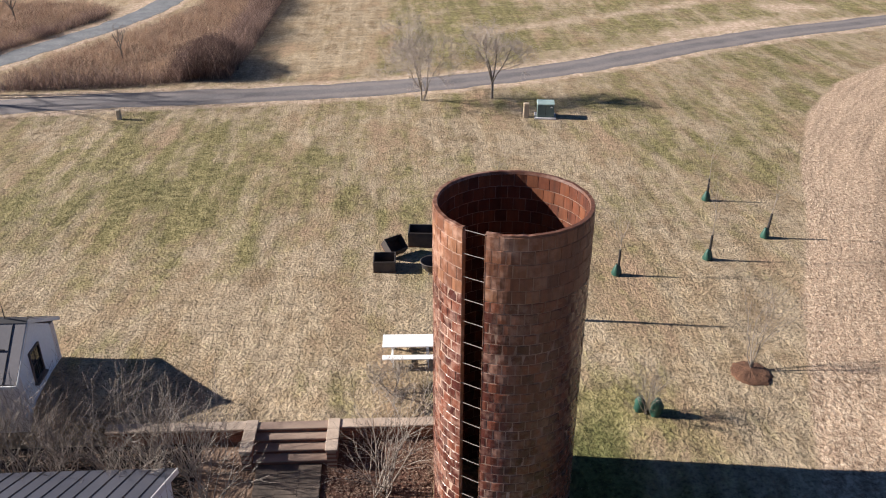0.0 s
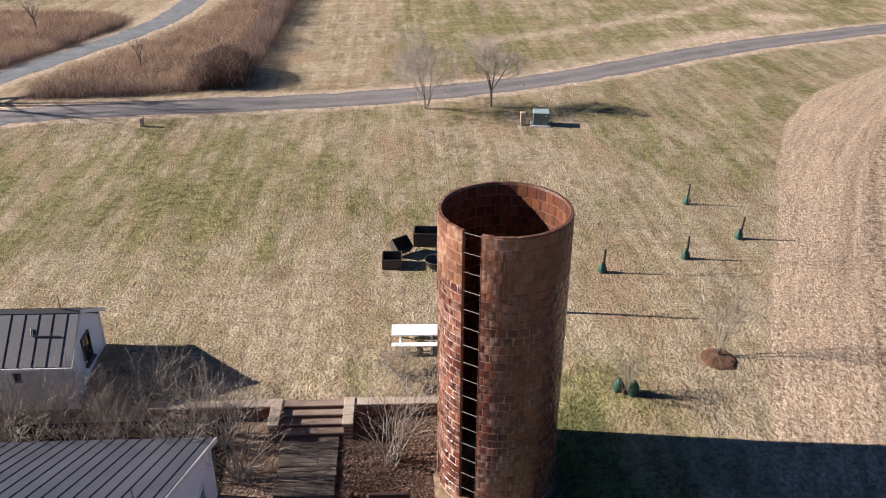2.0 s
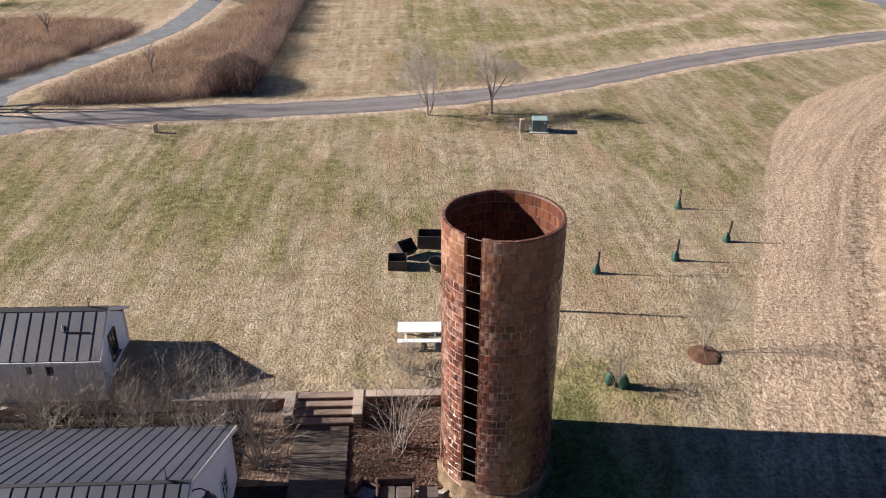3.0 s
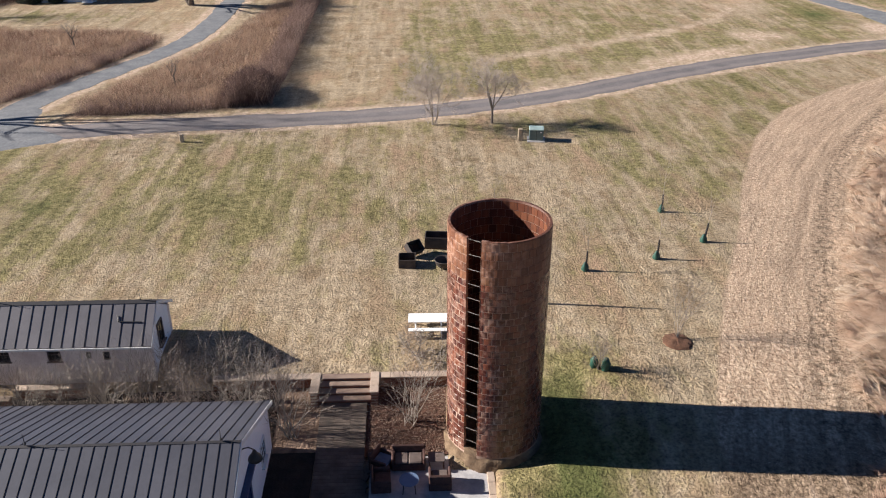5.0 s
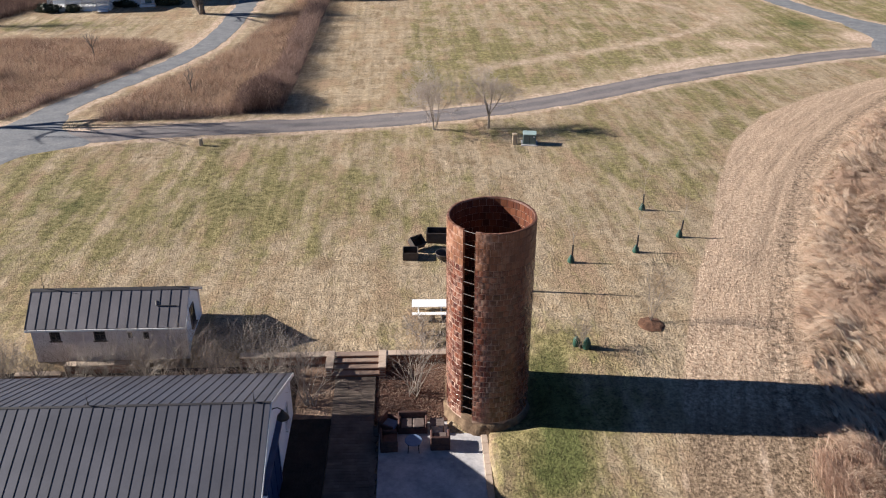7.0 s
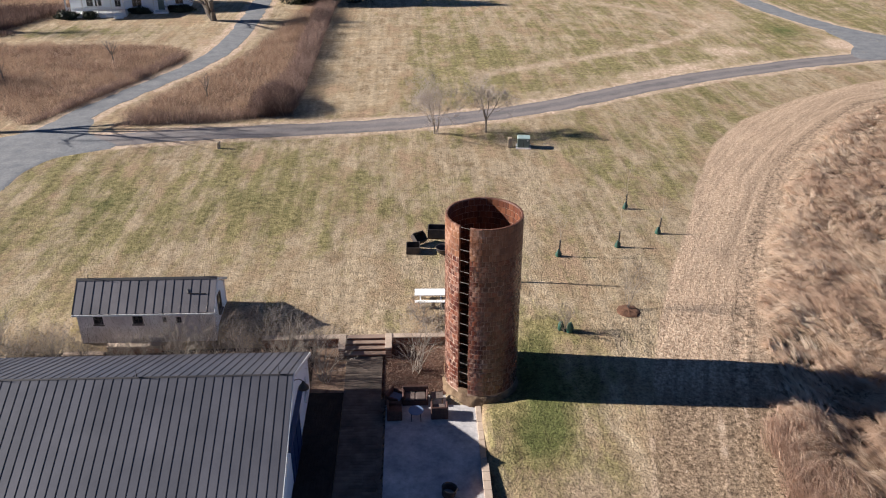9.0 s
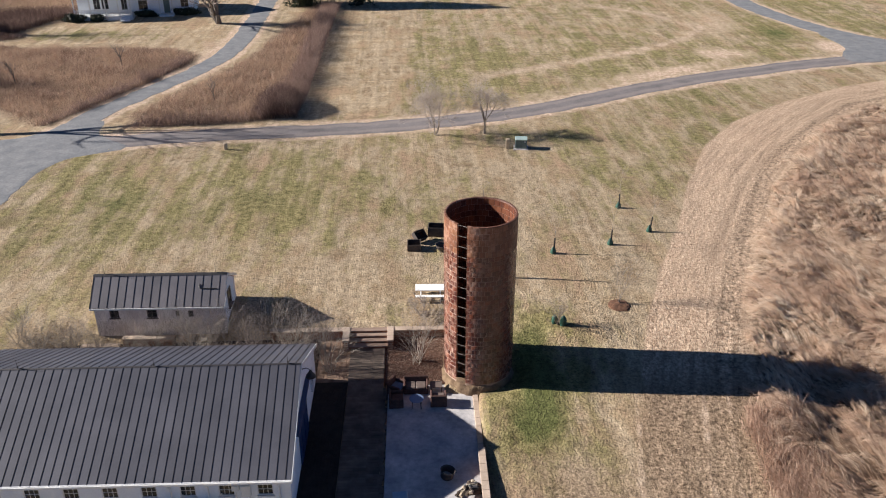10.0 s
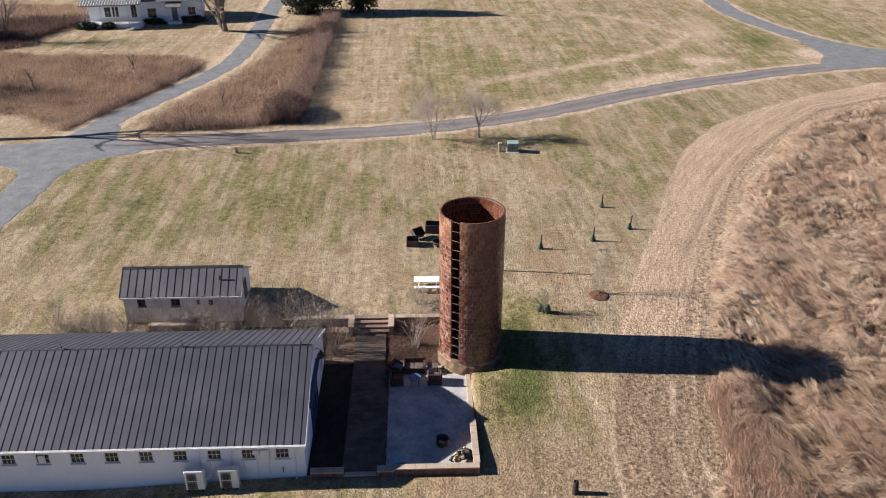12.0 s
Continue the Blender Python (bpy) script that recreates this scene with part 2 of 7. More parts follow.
LIME_WALL = surface("limewashed_stone_wall", (0.70, 0.62, 0.605), (0.95, 0.905, 0.885), 0.9, 9.0, 0.95, 0.55, 0.22, distance=0.03)
WHITE_PAINT = surface("white_gloss_paint", (0.74, 0.75, 0.75), (0.84, 0.84, 0.83), 1.5, 20.0, 0.5, 0.08, 0.06)
BRIGHT_WHITE = surface("fresh_white_paint", (0.84, 0.84, 0.83), (0.9, 0.9, 0.89), 1.5, 20.0, 0.55, 0.08, 0.04)
GLASS = surface("dark_window_glass", (0.015, 0.017, 0.02), (0.03, 0.033, 0.038), 2.0, 6.0, 0.08, 0.02)
NAVY = surface("navy_painted_door", (0.015, 0.036, 0.11), (0.024, 0.055, 0.16), 2.0, 14.0, 0.4, 0.1)
BLACK_IRON = surface("black_iron", (0.012, 0.012, 0.013), (0.03, 0.028, 0.028), 3.0, 18.0, 0.5, 0.2)
DARK_STEEL = surface("blackened_steel_plate", (0.034, 0.028, 0.027), (0.095, 0.072, 0.062), 1.8, 14.0, 0.7, 0.3)
RUST = surface("rusty_steel", (0.10, 0.045, 0.025), (0.2, 0.085, 0.04), 3.0, 18.0, 0.85, 0.4)
CONCRETE = surface("worn_concrete", (0.37, 0.365, 0.385), (0.66, 0.63, 0.62), 0.8, 5.0, 0.9, 0.3, 0.35)
COPING = surface("pinkish_stone_coping", (0.46, 0.35, 0.27), (0.62, 0.49, 0.39), 1.2, 14.0, 0.9, 0.4, 0.2, vary=("object", 0.18))
BRICK = surface("red_brick", (0.20, 0.085, 0.055), (0.33, 0.155, 0.10), 2.5, 22.0, 0.9, 0.5, 0.25, vary=("object", 0.35))
BRICK_BODY = surface("brick_wall_joints", (0.27, 0.19, 0.14), (0.38, 0.28, 0.21), 2.0, 25.0, 0.95, 0.5)
PAVING = surface("brown_brick_paving", (0.092, 0.072, 0.06), (0.215, 0.163, 0.13), 1.2, 16.0, 0.9, 0.35, 0.25, vary=("object", 0.25))
TREAD = surface("weathered_timber_tread", (0.235, 0.16, 0.125), (0.36, 0.262, 0.205), 1.4, 20.0, 0.85, 0.3)
MULCH = surface("red_brown_bark_mulch", (0.105, 0.046, 0.03), (0.21, 0.105, 0.07), 4.0, 26.0, 0.98, 0.9, 0.5, distance=0.05)
SOIL = surface("dark_bed_soil", (0.016, 0.011, 0.009), (0.045, 0.03, 0.022), 2.0, 15.0, 0.98, 0.7, 0.4, distance=0.05)
LEAVES = surface("tan_leaf_litter", (0.15, 0.09, 0.06), (0.38, 0.26, 0.185), 1.6, 18.0, 0.98, 0.6, 0.4, distance=0.02)
EARTH = surface("fresh_clay_mulch_ring", (0.105, 0.048, 0.027), (0.195, 0.095, 0.054), 3.0, 20.0, 0.98, 0.8, 0.4, distance=0.04)
ASPHALT = track_material()
ASPHALT_COOL = surface("pale_blue_grey_asphalt", (0.165, 0.174, 0.19), (0.255, 0.257, 0.264), 0.8, 4.5, 0.92, 0.3, 0.34)
BARK = surface("grey_brown_bark", (0.12, 0.10, 0.085), (0.22, 0.19, 0.165), 6.0, 30.0, 0.95, 0.5, 0.3)
TWIG = surface("pale_grey_twigs", (0.31, 0.258, 0.215), (0.53, 0.46, 0.39), 3.0, 30.0, 0.9, 0.2, 0.2, vary=("island", 0.35))
TWIG_PALE = surface("pale_pinkish_twigs", (0.44, 0.365, 0.32), (0.62, 0.53, 0.465), 3.0, 30.0, 0.9, 0.2, 0.2, vary=("island", 0.25))
TWIG_FAINT = surface("thin_tan_twigs", (0.25, 0.205, 0.165), (0.36, 0.30, 0.245), 3.0, 30.0, 0.9, 0.2, 0.2, vary=("island", 0.3))
TWIG_DARK = surface("brown_twigs", (0.18, 0.14, 0.12), (0.40, 0.335, 0.295), 3.0, 30.0, 0.9, 0.2, 0.2, vary=("island", 0.35))
BAG = surface("green_watering_bag", (0.012, 0.056, 0.04), (0.028, 0.10, 0.072), 5.0, 22.0, 0.5, 0.3, 0.3)
STAKE = surface("black_trunk_guard", (0.016, 0.014, 0.013), (0.035, 0.03, 0.028), 5.0, 22.0, 0.7, 0.2)
TRANSFORMER = surface("grey_green_enamel", (0.10, 0.15, 0.14), (0.15, 0.21, 0.19), 1.6, 14.0, 0.45, 0.05, 0.08)
TRANSFORMER_LID = surface("pale_green_enamel", (0.34, 0.45, 0.43), (0.44, 0.55, 0.52), 1.6, 14.0, 0.4, 0.05, 0.08)
BEIGE = surface("beige_utility_plastic", (0.46, 0.36, 0.25), (0.58, 0.47, 0.34), 2.0, 14.0, 0.6, 0.08)
WICKER = surface("reddish_brown_wicker", (0.07, 0.03, 0.025), (0.13, 0.062, 0.048), 6.0, 45.0, 0.75, 0.7, 0.45)
CUSHION = surface("faded_cushion_fabric", (0.11, 0.08, 0.07), (0.18, 0.14, 0.125), 2.5, 40.0, 0.95, 0.2)
CUSHION_BLUE = surface("slate_blue_cushion_fabric", (0.10, 0.14, 0.22), (0.16, 0.21, 0.30), 2.5, 40.0, 0.95, 0.2)
TABLE_TOP = surface("blue_grey_table_top", (0.12, 0.18, 0.30), (0.17, 0.24, 0.37), 2.5, 25.0, 0.5, 0.1)
COOL_PLASTIC = surface("pale_blue_grey_plastic", (0.30, 0.40, 0.50), (0.40, 0.50, 0.60), 2.5, 25.0, 0.5, 0.1)
ASH = surface("pale_ash", (0.42, 0.39, 0.37), (0.56, 0.53, 0.5), 5.0, 30.0, 0.98, 0.4)
LOG_BARK = surface("split_log_bark", (0.05, 0.036, 0.028), (0.13, 0.095, 0.07), 5.0, 28.0, 0.95, 0.5, 0.3, vary=("object", 0.4))
LOG_WOOD = surface("split_log_wood", (0.5, 0.40, 0.29), (0.64, 0.54, 0.41), 4.0, 30.0, 0.85, 0.3, 0.2, vary=("object", 0.2))
AC_PAINT = surface("off_white_enamel", (0.70, 0.70, 0.68), (0.80, 0.80, 0.78), 1.5, 14.0, 0.45, 0.05, 0.06)
AC_GRILLE = surface("grey_fan_grille", (0.13, 0.14, 0.16), (0.20, 0.21, 0.235), 5.0, 40.0, 0.5, 0.2)
SHINGLE = surface("grey_shingle_roof", (0.16, 0.155, 0.15), (0.26, 0.25, 0.245), 0.8, 10.0, 0.9, 0.3, 0.2)
EVERGREEN = surface("dark_evergreen_leaf", (0.018, 0.028, 0.012), (0.05, 0.066, 0.026), 1.2, 12.0, 0.6, 0.2, 0.35, vary=("island", 0.5))
TALL_GRASS = strand_material("tall_dead_grass", [(0.30, 0.195, 0.13), (0.56, 0.412, 0.302), (0.79, 0.635, 0.485), (0.92, 0.80, 0.645)], (0.55, 0.375, 0.275), 0.22)
MEADOW = strand_material("russet_meadow_stems", [(0.135, 0.078, 0.056), (0.28, 0.175, 0.13), (0.43, 0.29, 0.215), (0.64, 0.485, 0.37)], (0.53, 0.375, 0.265), 0.24)
THICKET = strand_material("purple_brown_thicket", [(0.095, 0.064, 0.053), (0.21, 0.142, 0.12), (0.36, 0.25, 0.212), (0.54, 0.40, 0.33)], (0.25, 0.165, 0.135), 0.3)
DRY_LEAF = surface("dry_fallen_leaf", (0.21, 0.118, 0.08), (0.42, 0.285, 0.21), 3.0, 40.0, 0.9, 0.2, 0.2, vary=("island", 0.6))
RUSSET_GRASS = strand_material("russet_tall_grass", [(0.21, 0.127, 0.092), (0.40, 0.262, 0.195), (0.58, 0.41, 0.31), (0.80, 0.63, 0.495)], (0.46, 0.30, 0.222), 0.3)
GREEN_BLADE = strand_material("green_winter_grass", [(0.10, 0.12, 0.04), (0.15, 0.17, 0.06), (0.21, 0.225, 0.085), (0.30, 0.30, 0.13)], (0.17, 0.175, 0.07), 0.5)
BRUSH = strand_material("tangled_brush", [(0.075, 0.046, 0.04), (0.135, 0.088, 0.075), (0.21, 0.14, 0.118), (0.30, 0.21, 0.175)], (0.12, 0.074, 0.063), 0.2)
LAWN_BLADE = strand_material("winter_lawn_blades", [(0.19, 0.155, 0.08), (0.37, 0.285, 0.18), (0.51, 0.395, 0.27), (0.63, 0.505, 0.365)], (0.22, 0.205, 0.085), 0.16)


# ---- mesh building ----
class Shape:
    """Vertices and faces gathered for one mesh."""

    def __init__(self):
        self.v, self.f = [], []

    def put(self, verts, faces, m=None):
        k = len(self.v)
        self.v += [tuple(m @ Vector(p)) for p in verts] if m else [tuple(p) for p in verts]
        self.f += [tuple(i + k for i in face) for face in faces]
        return self

    def box(self, x0, x1, y0, y1, z0, z1, m=None, soft=0.0):
        """A box; soft: the width of its worn, chamfered edges."""
        if not soft:
            vs = [(x, y, z) for z in (z0, z1) for y in (y0, y1) for x in (x0, x1)]
            return self.put(vs, [(0, 2, 3, 1), (4, 5, 7, 6), (0, 1, 5, 4), (2, 6, 7, 3), (0, 4, 6, 2), (1, 3, 7, 5)], m)
        s = min(soft, (x1 - x0) / 2.1, (y1 - y0) / 2.1, (z1 - z0) / 2.1)
        rings = []
        for z, d in ((z0, s), (z0 + s, 0.0), (z1 - s, 0.0), (z1, s)):
            a, b, c, e = x0 + d, x1 - d, y0 + d, y1 - d
            q = s if d == 0.0 else s * 0.6
            rings += [(a + q, c, z), (b - q, c, z), (b, c + q, z), (b, e - q, z), (b - q, e, z), (a + q, e, z), (a, e - q, z), (a, c + q, z)]
        faces = [tuple(range(7, -1, -1)), tuple(range(24, 32))]
        for r in range(3):
            for i in range(8):
                j = (i + 1) % 8
                faces.append((r * 8 + i, r * 8 + j, r * 8 + 8 + j, r * 8 + 8 + i))
        return self.put(rings, faces, m)

    def turned(self, profile, sides=16, m=None, start=0.0, close=True):
        """A body of revolution about z from (radius, z) rows."""
        vs, fs, n = [], [], len(profile)
        for r, z in profile:
            vs += [(r * math.cos(start + 2 * math.pi * i / sides), r * math.sin(start + 2 * math.pi * i / sides), z) for i in range(sides)]
        for k in range(n - 1):
            for i in range(sides):
                j = (i + 1) % sides
                fs.append((k * sides + i, k * sides + j, k * sides + sides + j, k * sides + sides + i))
        if close:
            fs += [tuple(range(sides - 1, -1, -1)), tuple(range((n - 1) * sides, n * sides))]
        return self.put(vs, fs, m)

    def tube(self, points, radii, sides=5, m=None):
        """A round bar along points."""
        vs, fs = [], []
        pts = [Vector(p) for p in points]
        for k, p in enumerate(pts):
            way = (pts[min(k + 1, len(pts) - 1)] - pts[max(k - 1, 0)]).normalized()
            side = way.cross(Vector((0.3, 0.2, 1.0)) if abs(way.z) < 0.9 else Vector((1, 0.2, 0))).normalized()
            up = side.cross(way)
            r = radii[k] if isinstance(radii, (list, tuple)) else radii
            vs += [p + (side * math.cos(2 * math.pi * i / sides) + up * math.sin(2 * math.pi * i / sides)) * r for i in range(sides)]
        for k in range(len(pts) - 1):
            for i in range(sides):
                j = (i + 1) % sides
                fs.append((k * sides + i, k * sides + j, k * sides + sides + j, k * sides + sides + i))
        fs += [tuple(range(sides - 1, -1, -1)), tuple(range((len(pts) - 1) * sides, len(pts) * sides))]
        return self.put(vs, fs, m)

    def prism(self, outline, z0, z1, m=None):
        """An upright prism over an outline that runs anticlockwise."""
        n = len(outline)
        vs = [(x, y, z0) for x, y in outline] + [(x, y, z1) for x, y in outline]
        fs = [tuple(range(n - 1, -1, -1)), tuple(range(n, 2 * n))] + [(i, (i + 1) % n, n + (i + 1) % n, n + i) for i in range(n)]
        return self.put(vs, fs, m)

    def mesh(self, name, material, smooth=False):
        data = bpy.data.meshes.new(name)
        data.from_pydata(self.v, [], self.f)
        data.materials.append(material)
        if smooth:
            data.polygons.foreach_set("use_smooth", [True] * len(data.polygons))
        data.update()
        return data


def part(name, shape, material, parent, label="", smooth=False, m=None):
    """ONE mesh object under a thing or under a part. shape: a Shape, or mesh data that alike pieces share."""
    ob = new(name, shape.mesh(name, material, smooth) if isinstance(shape, Shape) else shape)
    ob.parent = parent
    if m is not None:
        ob.matrix_basis = m
    return tagged(ob, label)


def thing(name, label, category, m=None, group="", kind=""):
    """An empty at the base of a thing, for its parts."""
    ob = new(name)
    ob.empty_display_size = 0.2
    ob.matrix_basis = m if m is not None else Matrix.Identity(4)
    return tagged(ob, label, category, group, kind)


def single(name, shape, material, label, category, m=None, group="", kind="", smooth=False):
    """A thing that is one mesh."""
    ob = new(name, shape.mesh(name, material, smooth))
    if m is not None:
        ob.matrix_basis = m
    return tagged(ob, label, category, group, kind)


def smooth_step(a, b, x):
    t = np.clip((np.asarray(x, float) - a) / (b - a), 0, 1)
    return t * t * (3 - 2 * t)


def inside(poly, x, y):
    """Which points lie in a polygon."""
    x, y = np.asarray(x, float), np.asarray(y, float)
    hit = np.zeros(x.shape, bool)
    for (ax, ay), (bx, by) in zip(poly, poly[1:] + poly[:1]):
        cross = ((ay > y) != (by > y)) & (x < (bx - ax) * (y - ay) / ((by - ay) or 1e-9) + ax)
        hit ^= cross
    return hit


def to_line(line, x, y):
    """Distance of points from a polyline."""
    x, y = np.asarray(x, float), np.asarray(y, float)
    best = np.full(x.shape, 1e9)
    for (ax, ay), (bx, by) in zip(line, line[1:]):
        dx, dy = bx - ax, by - ay
        t = np.clip(((x - ax) * dx + (y - ay) * dy) / (dx * dx + dy * dy), 0, 1)
        best = np.minimum(best, np.hypot(x - ax - t * dx, y - ay - t * dy))
    return best


def along_line(line, x, y):
    """How far along a polyline the nearest place to each point lies."""
    best, out, done = np.full(x.shape, 1e9), np.zeros(x.shape), 0.0
    for (ax, ay), (bx, by) in zip(line, line[1:]):
        dx, dy = bx - ax, by - ay
        t = np.clip(((x - ax) * dx + (y - ay) * dy) / (dx * dx + dy * dy), 0, 1)
        d = np.hypot(x - ax - t * dx, y - ay - t * dy)
        out = np.where(d < best, done + t * math.hypot(dx, dy), out)
        best, done = np.minimum(best, d), done + math.hypot(dx, dy)
    return out


def waves(x, y, scale, seed):
    """A cheap smooth noise of points, about -1 to 1."""
    r = np.random.RandomState(seed)
    total = 0
    for k in range(6):
        a, p, s = r.uniform(0, 2 * math.pi), r.uniform(0, 2 * math.pi), scale * r.uniform(0.6, 1.9)
        total = total + np.sin((x * math.cos(a) + y * math.sin(a)) * s + p + 1.3 * np.sin((x * math.sin(a) - y * math.cos(a)) * s * 0.7 + p * 2))
    return total / 4.0

# ---- plan ----
SILO = (1.69, 18.39)
SILO_R = 1.95
SILO_TOP = 9.1
# the yard's own axes: u along the barn, v across it, from the silo's middle
YARD = Matrix.Translation((SILO[0], SILO[1], 0)) @ Matrix.Rotation(radians(2.4), 4, "Z")
PATIO_Z = -1.3

MAIN_ROAD = [(-90, 44.5), (-72, 46.6), (-56, 48.6), (-44, 50.4), (-36, 52.2), (-28, 54.5), (-20.5, 55.8), (-14, 56.7), (-8, 57.7), (-0.4, 59.8), (7, 62.6), (13.6, 66.3),
             (20.8, 70.8), (28.5, 75.0), (36.6, 78.7), (45, 82.2), (53, 84.6), (62, 86.4), (80, 89), (115, 92)]
HOUSE_ROAD = [(-39.5, 50.5), (-37.6, 56.5), (-36.6, 62.3), (-35.0, 66.6), (-33.0, 72.3), (-30.8, 78.3), (-29.2, 86), (-29.0, 96), (-29.6, 108), (-30.4, 120), (-31.5, 140), (-33, 175)]
WEST_ROAD = [(-38.5, 51), (-37.7, 46.5), (-37.5, 42), (-37.5, 36), (-38, 28), (-40, 8), (-44, -25)]
EAST_ROAD = [(46, 175), (47.3, 150), (47.9, 130), (48.2, 119.5), (50.2, 110), (53.2, 101.5), (57.5, 94.5), (63.5, 87.5)]
FIELD_TRACK = [(4, 76), (14, 82), (24, 88), (32, 95), (36, 101), (33, 108), (29, 113), (24, 117)]
MEADOW_A = [(-32.5, 57.2), (-29, 57.8), (-23.4, 58.6), (-18.9, 60.0), (-15.8, 60.4), (-16.0, 70.5), (-16.7, 86), (-17.7, 106), (-18.2, 116), (-22.5, 119), (-24.6, 99), (-25.4, 88.5), (-26.6, 81), (-29.0, 74.0), (-31.3, 68.5), (-33.0, 62)]
MEADOW_B = [(-66, 66), (-54, 64.5), (-47, 62.0), (-43.0, 58.6), (-41.2, 57.2), (-39.4, 60.4), (-36.9, 66.6), (-34.6, 73.6), (-32.2, 82.0), (-32.6, 86.5), (-36.5, 89.2), (-46.4, 89.8), (-57, 89.6), (-66, 91.5)]
MEADOW_C = [(-95, 104), (-72, 112), (-61.5, 110.3), (-58, 104.5), (-66, 96), (-95, 88)]
TALL_EDGE = [(14.2, -30), (14.2, 3), (14.9, 8.8), (15.5, 11.7), (16.5, 15), (17.6, 18.6), (18.9, 22.8), (20.6, 27.6), (23.8, 35.2), (27.6, 43.5), (32.3, 51.3), (37.5, 57.9), (43.8, 64.3), (51, 67.8), (60, 70.5), (75, 73)]
STUBBLE_EDGE = [(8.8, -30), (8.9, 4.5), (9.2, 7.8), (9.9, 12.7), (11.2, 18.6), (12.3, 22.7), (14.6, 29.3), (17.1, 35.2), (19.9, 43.4), (23.8, 52.8), (28.5, 59.7), (36.2, 66.6), (44.8, 72.2), (55.7, 77.5), (75, 81)]
TALL = TALL_EDGE + [(110, 73), (110, -30)]
STUBBLE = STUBBLE_EDGE + [(110, 81), (110, -30)]


def terrain(x, y):
    """Height of the ground: a level lawn that falls towards the yard."""
    x, y = np.asarray(x, float), np.asarray(y, float)
    t = np.clip((24 - y) / 18, 0, 1.3)
    fall = -1.35 * t * (1.35 - 0.35 * np.minimum(t, 1.0)) * (1 - 0.5 * smooth_step(4, 18, x))
    u = (x - SILO[0]) * 0.99912 + (y - SILO[1]) * 0.04188
    v = -(x - SILO[0]) * 0.04188 + (y - SILO[1]) * 0.99912
    edge = 3.32
    limit = np.where(v < -1.75, -0.06, -1.9)
    west = smooth_step(-12.6, -15.0, u)
    low = (1 - smooth_step(edge - 0.1 - 0.5 * west, edge + 0.12 + 1.5 * west, v)) * (1 - smooth_step(limit - 0.12, limit + 0.12, u)) * (1 - smooth_step(-24.5, -27.5, u) * smooth_step(-2, 1, v)) * smooth_step(-10.95, -10.7, v)
    fall = np.minimum(fall, 0)
    dip = (1 - smooth_step(2.15, 3.4, np.hypot(u, v))) * smooth_step(1.2, -0.9, v)
    fall = fall * (1 - dip) + np.minimum(fall, -1.08) * dip
    z = fall * (1 - low) + low * -1.42
    z = z - 0.55 * smooth_step(-9, -22, u) * smooth_step(-9.5, -10.4, v) * smooth_step(-34, -26, u)
    bumps = 0.035 * waves(x, y, 0.35, 3) + 0.02 * waves(x, y, 1.2, 4)
    bumps = bumps + 0.25 * smooth_step(0, 14, (x - 15) - 0.45 * np.maximum(y - 12, 0)) * waves(x, y, 0.5, 9)
    # hollow hidden under the grass, added so the silo's shadow reaches further
    bumps = bumps - 0.62 * smooth_step(17.5, 21.5, x) * (1 - smooth_step(28, 34, x)) * smooth_step(9, 13, y) * (1 - smooth_step(19.5, 23, y))
    flat = np.ones_like(x)
    for line in (MAIN_ROAD, HOUSE_ROAD, WEST_ROAD, EAST_ROAD):
        flat = np.minimum(flat, smooth_step(4.5, 7.0, to_line(line, x, y)))
    return z + bumps * (1 - low) * flat


def height_at(x, y):
    return float(terrain(np.array([x]), np.array([y]))[0])


